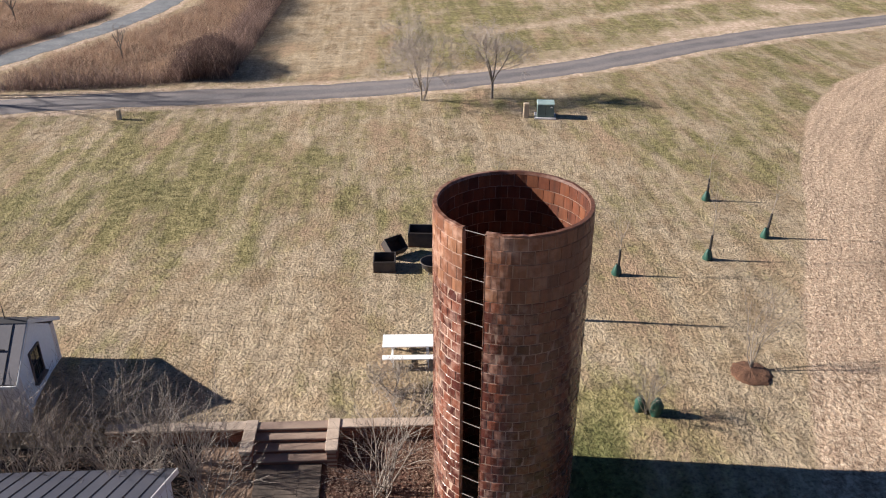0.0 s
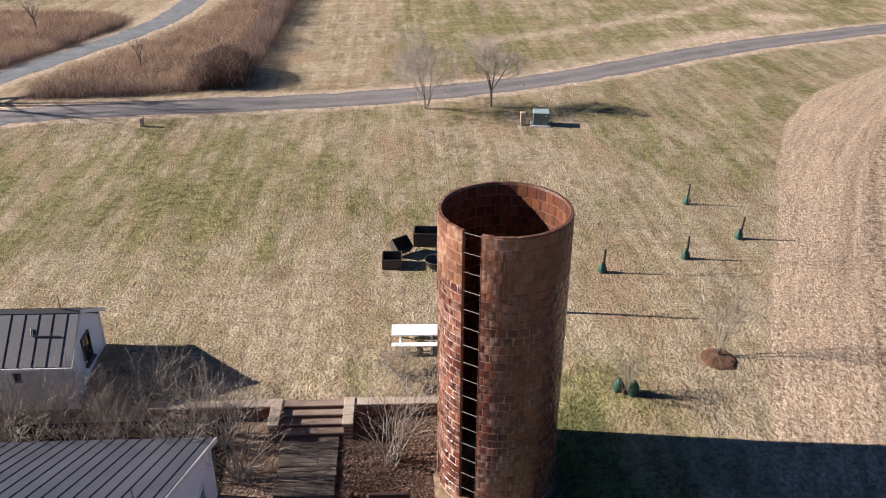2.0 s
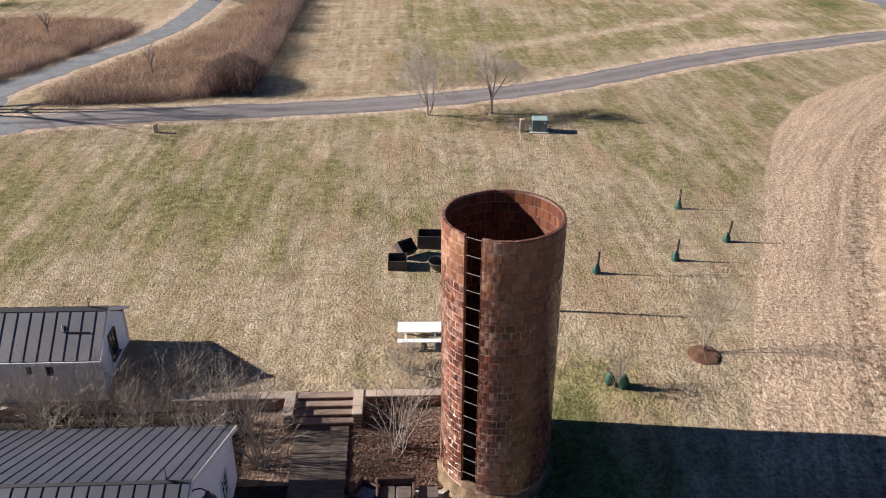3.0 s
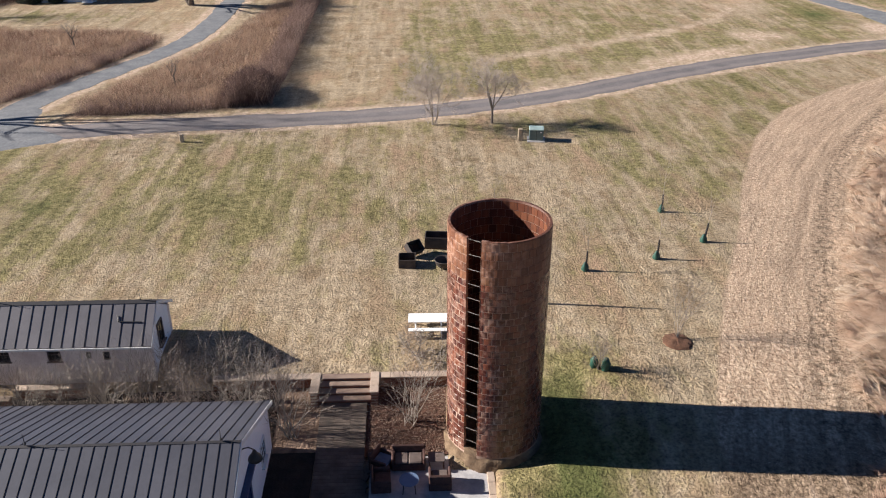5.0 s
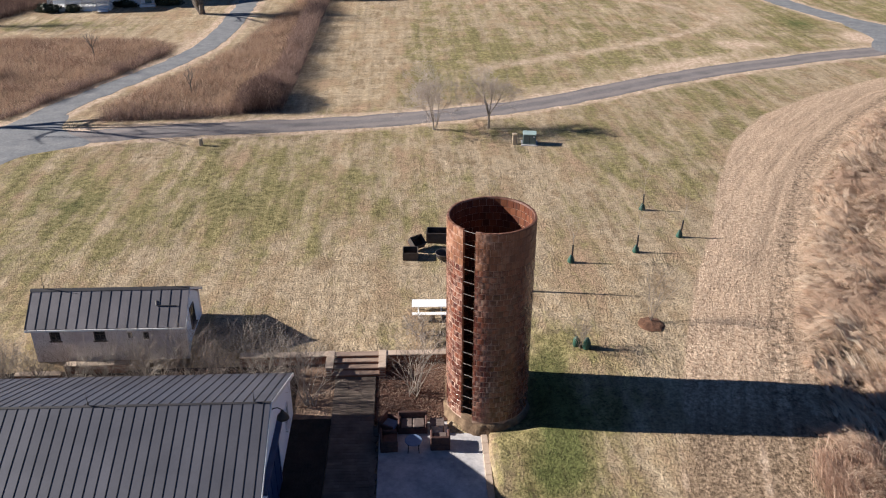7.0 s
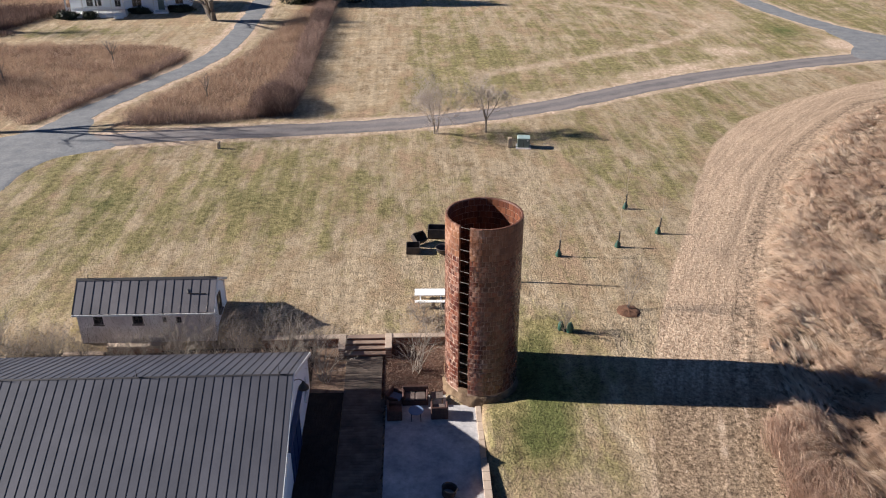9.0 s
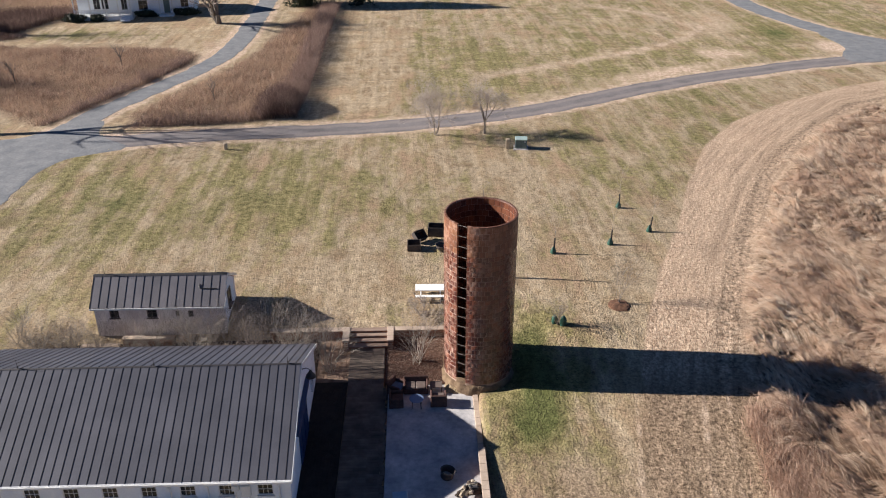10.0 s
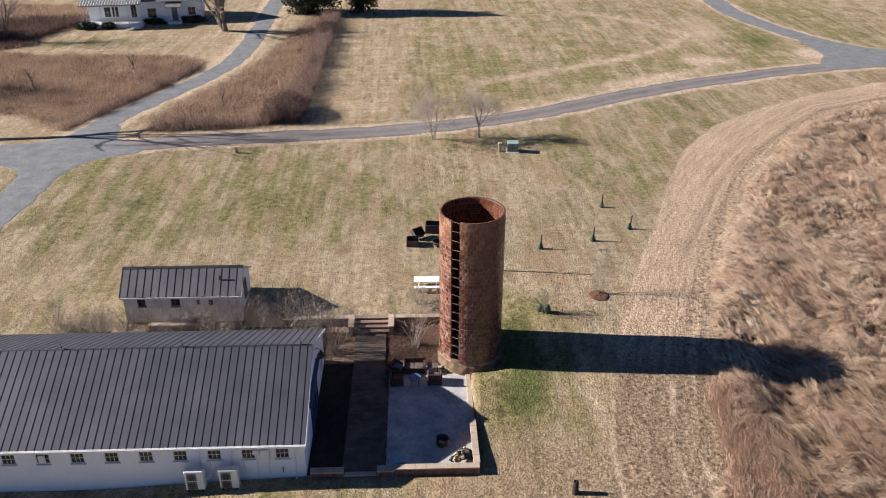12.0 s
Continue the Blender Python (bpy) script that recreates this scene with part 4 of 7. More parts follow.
def seamed_slope(parent, name, length, low, high, pan, first, metal=None, rib=1.0):
    """One roof slope as a deck with its pans and ribs. low, high: (v, z) of eave and ridge; it runs from u = 0 to -length."""
    (v0, z0), (v1, z1) = low, high
    run, rise = v1 - v0, z1 - z0
    slope = math.hypot(run, rise)
    sgn = 1 if run > 0 else -1
    ang = math.atan2(rise, abs(run))
    m = Matrix.Translation((0, v0, z0)) @ (Matrix.Identity(4) if sgn > 0 else Matrix.Scale(-1, 4, (0, 1, 0)).to_4x4()) @ Matrix.Rotation(ang, 4, "X")
    deck = Shape()
    deck.put([(x, y, z) for z in (-0.12, 0.0) for y in (0, slope) for x in (-length, 0)], [(0, 2, 3, 1), (4, 5, 7, 6), (0, 1, 5, 4), (2, 6, 7, 3), (0, 4, 6, 2), (1, 3, 7, 5)], m)
    if sgn < 0:
        deck.f = [f[::-1] for f in deck.f]
    body = part(name, deck, TRIM_METAL, parent)
    count = int((length - first) / pan)
    w = pan
    pan_s = Shape().box(-w / 2 + 0.012, w / 2 - 0.012, 0.004, slope - 0.004, 0.0, 0.012)
    rib_s = Shape()
    rib_s.put([(-0.016 * rib, 0, 0), (0.016 * rib, 0, 0), (0.009 * rib, 0, 0.032), (-0.009 * rib, 0, 0.032), (-0.016 * rib, slope, 0), (0.016 * rib, slope, 0), (0.009 * rib, slope, 0.032), (-0.009 * rib, slope, 0.032)],
              [(0, 1, 2, 3), (7, 6, 5, 4), (1, 5, 6, 2), (2, 6, 7, 3), (3, 7, 4, 0), (0, 4, 5, 1)])
    for s in (pan_s, rib_s):
        s.v = [tuple(m @ Vector(p)) for p in s.v]
        if sgn < 0:
            s.f = [f[::-1] for f in s.f]
    pan_mesh, rib_mesh = pan_s.mesh("roof_pan", metal or ROOF_METAL), rib_s.mesh("roof_rib", RIB_METAL)
    for i in range(count):
        part("roof_pan", pan_mesh, None, body, m=Matrix.Translation((-first - w * (i + 0.5), 0, 0)))
    for i in range(count + 1):
        part("roof_rib", rib_mesh, None, body, m=Matrix.Translation((-first - w * i, 0, 0)))
    for a, b in ((-first + 0.012, -0.004), (-length + 0.004, -first - w * count - 0.012)):
        if b - a > 0.05:
            edge_pan = Shape().box(a, b, 0.004, slope - 0.004, 0.0, 0.012)
            edge_pan.v = [tuple(m @ Vector(p)) for p in edge_pan.v]
            if sgn < 0:
                edge_pan.f = [f[::-1] for f in edge_pan.f]
            part("roof_pan", edge_pan, metal or ROOF_METAL, body)
    return body


# ---- long white barn ----
def build_barn():
    barn = thing("barn", "long low white block barn with a dark standing-seam metal roof", "barn", YARD @ Matrix.Translation((-9.2, -5.41, 0)) @ Matrix.Rotation(radians(0.1), 4, "Z"))
    length, eave_z, ridge_z, half = 26.0, 0.98, 3.48, 5.48
    wall_v, base = 5.2, -2.3
    inner = length - 0.3
    t = 0.25
    # long walls with window openings, then the gables
    win_u = [-1.28 - 1.755 * i for i in range(14)]
    win_w, win_h, win_z = 0.74, 0.68, 0.20
    cuts = sorted(win_u)
    front = pierced_wall(-inner, -0.12, -wall_v, -wall_v + t, base, eave_z + 0.05, [(c, win_z, win_w, win_h) for c in cuts if c > -inner + 1])
    part("front_wall", front, WHITE_WALL, barn)
    part("rear_wall", Shape().box(-inner, -0.12, wall_v - t, wall_v, base, eave_z + 0.05), WHITE_WALL, barn)
    for u in (-0.12 - t, -inner):
        gable = Shape()
        prof = [(-wall_v + t + 0.002, base), (wall_v - t - 0.002, base), (wall_v - t - 0.002, eave_z + 0.05), (0, ridge_z - 0.2), (-wall_v + t + 0.002, eave_z + 0.05)]
        gable.put([(u, v, z) for v, z in prof] + [(u + t - 0.002, v, z) for v, z in prof], [(4, 3, 2, 1, 0), (5, 6, 7, 8, 9)] + [(i, (i + 1) % 5, 5 + (i + 1) % 5, 5 + i) for i in range(5)])
        part("gable_wall", gable, WHITE_WALL, barn)
    for c in cuts:
        if c > -inner + 1:
            pane_window(barn, "window", win_w - 0.1, win_h - 0.1, 3, 2, Matrix.Translation((c, -wall_v + 0.05, win_z)), WHITE_PAINT)
    seamed_slope(barn, "front_roof", length, (-half, eave_z), (0.0, ridge_z), 0.4208, 0.28)
    seamed_slope(barn, "rear_roof", length, (half, eave_z), (0.0, ridge_z), 0.4208, 0.28)
    ridge = Shape()
    ridge.put([(u, v, z) for u in (-length, 0.02) for v, z in ((-0.07, ridge_z + 0.0), (0, ridge_z + 0.045), (0.07, ridge_z + 0.0), (0, ridge_z + 0.02))], [(0, 1, 5, 4), (1, 2, 6, 5), (2, 3, 7, 6), (3, 0, 4, 7), (3, 2, 1, 0), (4, 5, 6, 7)])
    part("ridge_cap", ridge, RIB_METAL, barn, "dark ridge cap")
    # white boards along the gable edge and under the eaves
    for sgn in (-1, 1):
        verge = Shape()
        prof = [(sgn * (half + 0.03), eave_z - 0.20), (sgn * (half + 0.03), eave_z - 0.005), (0, ridge_z - 0.005), (0, ridge_z - 0.20)]
        verge.put([(u, v, z) for u in (0.004, 0.04) for v, z in prof], [(0, 1, 2, 3), (7, 6, 5, 4), (0, 4, 5, 1), (1, 5, 6, 2), (2, 6, 7, 3), (3, 7, 4, 0)])
        part("verge_board", verge, WHITE_PAINT, barn)
    gutter = Shape()
    prof = [(-half - 0.14, eave_z + 0.02), (-half - 0.14, eave_z - 0.10), (-half - 0.02, eave_z - 0.12), (-half - 0.004, eave_z + 0.02), (-half - 0.03, eave_z - 0.0), (-half - 0.04, eave_z - 0.085), (-half - 0.115, eave_z - 0.07), (-half - 0.12, eave_z + 0.02)]
    gutter.put([(u, v, z) for u in (-length, 0.03) for v, z in prof], [tuple(range(8)), tuple(range(15, 7, -1))] + [(i, 8 + i, 8 + (i + 1) % 8, (i + 1) % 8) for i in range(8)])
    part("gutter", gutter, BRIGHT_WHITE, barn, "white eave gutter")
    for u in (-0.62, -3.85, -5.55):
        pipe = Shape()
        pipe.tube([(u, -half - 0.07, eave_z - 0.1), (u, -half - 0.05, eave_z - 0.25), (u, -wall_v - 0.06, eave_z - 0.5), (u, -wall_v - 0.06, -1.3), (u, -wall_v - 0.2, -1.38)], 0.045, 8)
        part("downspout", pipe, WHITE_PAINT, barn)
    # meter cabinets with conduits on the front wall
    cab = part("meter_cabinet", Shape().box(-2.34, -1.9, -wall_v - 0.26, -wall_v - 0.002, 0.0, 0.66, soft=0.02), AC_PAINT, barn, "grey-white meter cabinet")
    part("conduit", Shape().tube([(-2.0, -wall_v - 0.05, 0.06), (-2.0, -wall_v - 0.05, -1.2)], 0.03, 6), AC_PAINT, cab)
    part("conduit", Shape().tube([(-2.62, -wall_v - 0.05, 0.6), (-2.62, -wall_v - 0.05, -1.2)], 0.035, 6), AC_PAINT, cab)
    part("junction_box", Shape().box(-2.76, -2.42, -wall_v - 0.2, -wall_v - 0.002, 0.3, 0.62, soft=0.015), AC_PAINT, cab)
    part("wall_tap", Shape().tube([(-1.3, -wall_v - 0.002, -0.7), (-1.3, -wall_v - 0.09, -0.7), (-1.3, -wall_v - 0.1, -0.95)], 0.03, 6), BLACK_IRON, barn)
    # tan board in one window
    part("window_board", Shape().box(-13.78, -13.42, -wall_v - 0.05, -wall_v + 0.02, -0.02, 0.44, soft=0.01), WHITE_PAINT, barn, "white board in a window opening")
    # sliding door and lamp on the gable that faces the yard
    door = part("sliding_door", Shape().box(-0.116, -0.05, -2.0, 0.9, -1.28, 1.44, soft=0.015), NAVY, barn, "navy blue sliding door")
    for v in (-1.4, -0.4, 0.6):
        part("door_brace", Shape().box(-0.048, -0.02, v - 0.05, v + 0.05, -1.25, 1.46), NAVY, door)
    part("door_hood", Shape().box(-0.118, 0.13, -3.1, 1.5, 1.44, 1.56, soft=0.015), NAVY, barn, "navy metal hood over the door")
    lamp = part("gooseneck_lamp", Shape().tube([(-0.12, 0.0, 2.98), (0.06, 0.0, 3.16), (0.24, 0.0, 3.2), (0.38, 0.0, 3.12), (0.42, 0.0, 2.96)], 0.022, 8), BLACK_IRON, barn, "black gooseneck wall lamp")
    part("shade", Shape().turned([(0.06, 0.26), (0.10, 0.14), (0.22, 0.0), (0.26, -0.12), (0.25, -0.12), (0.21, 0.0), (0.08, 0.13)], 18, Matrix.Translation((0.42, 0.0, 2.8)), close=False), BLACK_IRON, lamp, smooth=True)
    # window on the gable beside the door
    pane_window(barn, "gable_window", 0.7, 0.9, 2, 3, Matrix.Translation((-0.09, 3.4, 0.1)) @ Matrix.Rotation(math.pi / 2, 4, "Z"), WHITE_PAINT)
    # lightning rods along the ridge
    for u in (-0.65, -7.2, -13.8, -20.4):
        rod = Shape().tube([(u, 0, ridge_z + 0.06), (u, 0, ridge_z + 0.55)], [0.018, 0.008], 6)
        rod.turned([(0.03, 0), (0.05, 0.04), (0.03, 0.08)], 8, Matrix.Translation((u, 0, ridge_z + 0.07)))
        part("lightning_rod", rod, BLACK_IRON, barn)


build_barn()


# ---- small limewashed house ----
def build_small_house():
    m = YARD @ Matrix.Translation((-15.12, 3.93, 0))
    house = thing("outbuilding", "small limewashed stone outbuilding with a dark seamed metal roof", "outbuilding", m)
    length, depth, base, t = 7.8, 3.25, -1.6, 0.3
    # the ridge stands nearer the front; the rear slope is long and shallow
    front_v, front_z, ridge_v, ridge_z, rear_v, rear_z = -0.25, 1.36, 1.42, 2.75, 3.5, 1.57
    front_top, rear_top = 1.42, 1.56
    holes = [(-6.63, 0.82, 0.56, 0.62), (-4.38, 0.80, 0.62, 0.62), (-2.85, 0.76, 0.24, 0.38), (-2.05, 0.72, 0.32, 0.46)]
    front = pierced_wall(-length, 0.0, 0.0, t, base, front_top, holes)
    part("front_wall", front, LIME_WALL, house, "stained limewashed front wall")
    part("rear_wall", Shape().box(-length, 0, depth - t, depth, base, rear_top), LIME_WALL, house)
    for u in (-t, -length):
        gable = Shape()
        prof = [(t + 0.002, base), (depth - t - 0.002, base), (depth - t - 0.002, rear_top + 0.08), (ridge_v, ridge_z - 0.13), (t + 0.002, front_top + 0.12)]
        gable.put([(u, v, z) for v, z in prof] + [(u + t - 0.002, v, z) for v, z in prof], [(4, 3, 2, 1, 0), (5, 6, 7, 8, 9)] + [(i, (i + 1) % 5, 5 + (i + 1) % 5, 5 + i) for i in range(5)])
        part("gable_wall", gable, WHITE_WALL if u == -t else LIME_WALL, house, "white painted gable")
    for c, z, w, h in holes:
        pane_window(house, "window", w - 0.1, h - 0.1, 2, 2, Matrix.Translation((c, 0.08, z)), TRIM_METAL, sill=w > 0.4)
    pane_window(house, "gable_window", 0.66, 1.05, 2, 2, Matrix.Translation((0.035, 1.45, 1.05)) @ Matrix.Rotation(math.pi / 2, 4, "Z"), TRIM_METAL)
    run = length + 0.25
    for name, low in (("front_roof", (front_v, front_z)), ("rear_roof", (rear_v, rear_z))):
        slope = seamed_slope(house, name, run, low, (ridge_v, ridge_z), 0.508, 0.42, OLD_METAL, 0.8)
        slope.matrix_basis = Matrix.Translation((0.1, 0, 0))
    cap = Shape()
    cap.put([(u, v, z) for u in (-length - 0.17, 0.12) for v, z in ((ridge_v - 0.13, ridge_z - 0.06), (ridge_v, ridge_z + 0.06), (ridge_v + 0.13, ridge_z - 0.03), (ridge_v, ridge_z + 0.015))], [(0, 1, 5, 4), (1, 2, 6, 5), (2, 3, 7, 6), (3, 0, 4, 7), (3, 2, 1, 0), (4, 5, 6, 7)])
    part("ridge_cap", cap, RIB_METAL, house)
    for v, z in ((front_v - 0.02, front_z), (rear_v + 0.02, rear_z)):
        verge = Shape()
        prof = [(v, z - 0.15), (v, z - 0.005), (ridge_v, ridge_z - 0.005), (ridge_v, ridge_z - 0.15)]
        verge.put([(u, a, b) for u in (0.104, 0.13) for a, b in prof], [(0, 1, 2, 3), (7, 6, 5, 4), (0, 4, 5, 1), (1, 5, 6, 2), (2, 6, 7, 3), (3, 7, 4, 0)])
        part("verge_board", verge, WHITE_PAINT, house)
    part("eave_trim", Shape().box(-length - 0.15, 0.11, front_v - 0.05, front_v - 0.004, front_z - 0.14, front_z - 0.02, soft=0.01), WHITE_PAINT, house, "pale eave trim")
    rise = (ridge_z - front_z) / (ridge_v - front_v)
    for (xa, ya), (xb, yb) in (((-1.55, 0.85), (-1.48, 0.62)), ((-1.48, 0.62), (-0.42, 0.60))):
        pts = [(x, y, front_z + (y - front_v) * rise + 0.06) for x, y in ((xa, ya), (xb, yb))]
        part("roof_bar", Shape().tube(pts, 0.022, 6), BLACK_IRON, house)
    for u in (-0.6, -7.3):
        part("lightning_rod", Shape().tube([(u, ridge_v, ridge_z + 0.05), (u, ridge_v, ridge_z + 0.65)], [0.02, 0.008], 6), BLACK_IRON, house)


build_small_house()


# ---- yard: patio, walk, steps, walls, beds ----
def build_patio():
    patio = thing("patio", "worn concrete patio slab in the barn's shade", "patio", YARD, kind="structure")
    rng = random.Random(2)
    part("slab", Shape().box(-5.15, -0.41, -10.42, -0.92, PATIO_Z - 0.18, PATIO_Z, soft=0.02), CONCRETE, patio)
    # ragged edge of pavers beside the slab
    edge_mesh = Shape().box(-0.13, 0.13, -0.19, 0.19, -0.1, 0.0, soft=0.02).mesh("edge_stone", PAVING)
    for k in range(45):
        v = -10.3 + 0.205 * k
        part("edge_stone", edge_mesh, None, patio, m=Matrix.Translation((-5.34 + rng.uniform(-0.1, 0.08), v, PATIO_Z + rng.uniform(-0.03, 0.012))) @ Matrix.Rotation(rng.uniform(-0.5, 0.5), 4, "Z"))
    # low kerb beside the lawn
    for k in range(7):
        a = -6.85 + 0.7 * k
        part("kerb_stone", Shape().box(-0.42, -0.12, a + 0.006, a + 0.694, PATIO_Z - 0.3, PATIO_Z + 0.10, soft=0.015), COPING, patio)


build_patio()


def brick_wall(name, u0, u1, v0, v1, z0, z1, label, coping=0.07, over=0.04):
    """A low wall of bricks in courses with a stone coping."""
    m = YARD @ Matrix.Translation(((u0 + u1) / 2, (v0 + v1) / 2, z0))
    w, d, h = u1 - u0, v1 - v0, z1 - z0 - coping
    wall = thing(name, label, "wall", m, kind="structure")
    part("core", Shape().box(-w / 2 + 0.012, w / 2 - 0.012, -d / 2 + 0.012, d / 2 - 0.012, -0.35, h), BRICK_BODY, wall)
    long_u = w >= d
    size = max(w, d)
    count = max(1, int(round(size / 0.23)))
    step = size / count
    course = 0.078
    brick_mesh = (Shape().box(-step / 2 + 0.006, step / 2 - 0.006, -d / 2, d / 2, 0.005, course - 0.005, soft=0.005) if long_u
                  else Shape().box(-w / 2, w / 2, -step / 2 + 0.006, step / 2 - 0.006, 0.005, course - 0.005, soft=0.005)).mesh("brick", BRICK)
    rng = random.Random(int(100 * abs(u0)))
    for r in range(int(h / course) - 1, -1, -1):
        for i in range(count - (r % 2)):
            c = -size / 2 + step * (i + 0.5 + 0.5 * (r % 2))
            at = (c, rng.uniform(-0.006, 0.006), h - (int(h / course) - r) * course) if long_u else (rng.uniform(-0.006, 0.006), c, h - (int(h / course) - r) * course)
            part("brick", brick_mesh, None, wall, m=Matrix.Translation(at))
    n = max(1, int(round(size / 0.6)))
    for i in range(n):
        a, b = -size / 2 + size * i / n, -size / 2 + size * (i + 1) / n
        if long_u:
            part("coping_stone", Shape().box(a + 0.004, b - 0.004, -d / 2 - over, d / 2 + over, h, h + coping, soft=0.012), COPING, wall)
        else:
            part("coping_stone", Shape().box(-w / 2 - over, w / 2 + over, a + 0.004, b - 0.004, h, h + coping, soft=0.012), COPING, wall)
    return wall


def build_steps():
    steps = thing("garden_steps", "broad garden steps with worn pale timber treads", "steps", YARD)
    for i in range(4):
        v0 = 2.11 + 0.34 * i
        z = -0.65 + 0.15 * i
        part("riser", Shape().box(-7.58, -5.24, v0 + 0.04, v0 + 0.38, -1.5, z - 0.06), BRICK, steps)
        part("tread", Shape().box(-7.57, -5.25, v0, v0 + 0.37, z - 0.058, z, soft=0.012), TREAD, steps)
    # brick walk from the steps to the far end of the yard
    walk_thing = thing("garden_walk", "brown brick walk through the yard", "path", YARD, kind="structure")
    bed = Shape()
    rows = [(-10.6, PATIO_Z - 0.03), (-2.2, PATIO_Z - 0.03), (2.12, -0.80)]
    bed.put([(u, v, z - d) for d in (0.12, 0.0) for v, z in rows for u in (-7.45, -5.42)],
            [(0, 1, 3, 2), (2, 3, 5, 4), (6, 8, 9, 7), (8, 10, 11, 9), (0, 6, 7, 1), (4, 5, 11, 10), (0, 2, 8, 6), (2, 4, 10, 8), (1, 7, 9, 3), (3, 9, 11, 5)])
    part("walk_bed", bed, PAVING, walk_thing)
    plank = Shape().box(-0.335, 0.335, -0.10, 0.10, 0.0, 0.022, soft=0.006).mesh("paver", PAVING)
    rng = random.Random(8)
    for k in range(60):
        v = 1.85 - 0.205 * k
        t = max(0.0, min(1.0, (v + 2.2) / 4.32))
        z = PATIO_Z - 0.03 + t * 0.53
        for j in range(3):
            part("paver", plank, None, walk_thing, m=Matrix.Translation((-7.11 + 0.675 * j + 0.02 * (k % 2), v, z + rng.uniform(-0.004, 0.004))) @ Matrix.Rotation(0.122 if v > -2.2 else 0.0, 4, "X"))


build_steps()


def bed(name, rows, material, label, cat="planting bed"):
    """A planting bed as a lumpy sheet over a quad of yard corners with heights, (u, v, z) anticlockwise."""
    s = Shape()
    a, b, c, d = [Vector(p) for p in rows]
    n, k = 34, 34
    rng = random.Random(len(label))
    for j in range(k + 1):
        for i in range(n + 1):
            p = (a.lerp(b, i / n)).lerp(d.lerp(c, i / n), j / k)
            s.v.append((p.x, p.y, p.z + rng.uniform(-0.012, 0.014)))
    s.f = [(j * (n + 1) + i, j * (n + 1) + i + 1, (j + 1) * (n + 1) + i + 1, (j + 1) * (n + 1) + i) for j in range(k) for i in range(n)]
    return single(name, s, material, label, cat, YARD, kind="structure")


bed("planting_bed", [(-5.4, -0.9, -1.26), (-1.2, -0.9, -1.24), (-1.2, 3.2, -0.72), (-5.4, 3.2, -0.75)], MULCH, "sloping bed of red-brown bark mulch below the wall")
bed("planting_bed", [(-9.3, -0.6, -1.27), (-7.46, -0.6, -1.25), (-7.46, 3.2, -0.75), (-9.3, 3.2, -0.75)], LEAVES, "mulched bed between the barn and the steps")
bed("planting_bed", [(-16.5, -0.6, -1.25), (-9.3, -0.6, -1.25), (-9.3, 3.2, -0.75), (-16.5, 3.3, -0.9)], SOIL, "leaf-strewn soil bed under bare shrubs")
bed("planting_bed", [(-9.4, -10.6, -1.33), (-7.46, -10.6, -1.33), (-7.46, -0.6, -1.25), (-9.4, -0.6, -1.25)], SOIL, "dark soil strip along the barn gable")
bed("planting_bed", [(-26, -0.7, -1.3), (-16.5, -0.7, -1.25), (-16.5, 4.0, -1.05), (-26, 4.0, -1.1)], SOIL, "leaf-strewn ground below the outbuilding")

brick_wall("retaining_wall", -4.95, -1.5, 3.18, 3.53, -1.0, -0.2, "brick retaining wall with pale stone coping by the silo")
brick_wall("retaining_wall", -12.4, -7.92, 3.18, 3.53, -1.0, -0.2, "brick retaining wall with pale stone coping by the shrubs")
brick_wall("wing_wall", -7.9, -7.58, 2.0, 3.56, -1.05, -0.16, "brick wing wall with coping beside the steps")
brick_wall("wing_wall", -5.24, -4.93, 2.0, 3.56, -1.05, -0.16, "brick wing wall with coping beside the steps")
brick_wall("patio_wall", -4.65, -0.14, -10.81, -10.49, -1.42, -0.83, "low brick patio wall with broad pink stone coping", 0.09)
brick_wall("patio_wall", -0.43, -0.14, -10.47, -6.85, -1.42, -0.83, "low brick patio wall with broad pink stone coping", 0.09)
brick_wall("patio_wall", -5.6, -4.67, -10.83, -10.45, -1.42, -0.92, "short grey stretch of patio wall in shade", 0.09)
brick_wall("yard_edging", -7.3, -5.62, -10.83, -10.6, -1.42, -1.18, "low stone edging across the end of the walk", 0.08)
brick_wall("yard_wall", -9.1, -7.32, -10.83, -10.5, -1.42, -0.93, "short block wall between barn and walk", 0.09)
brick_wall("terrace_wall", -23.7, -21.35, 2.75, 3.05, -1.4, -0.74, "low brick wall in front of the outbuilding", 0.08)
brick_wall("terrace_wall", -21.33, -18.2, 3.28, 3.6, -1.4, -0.56, "low brick wall with pale coping before the outbuilding", 0.08)


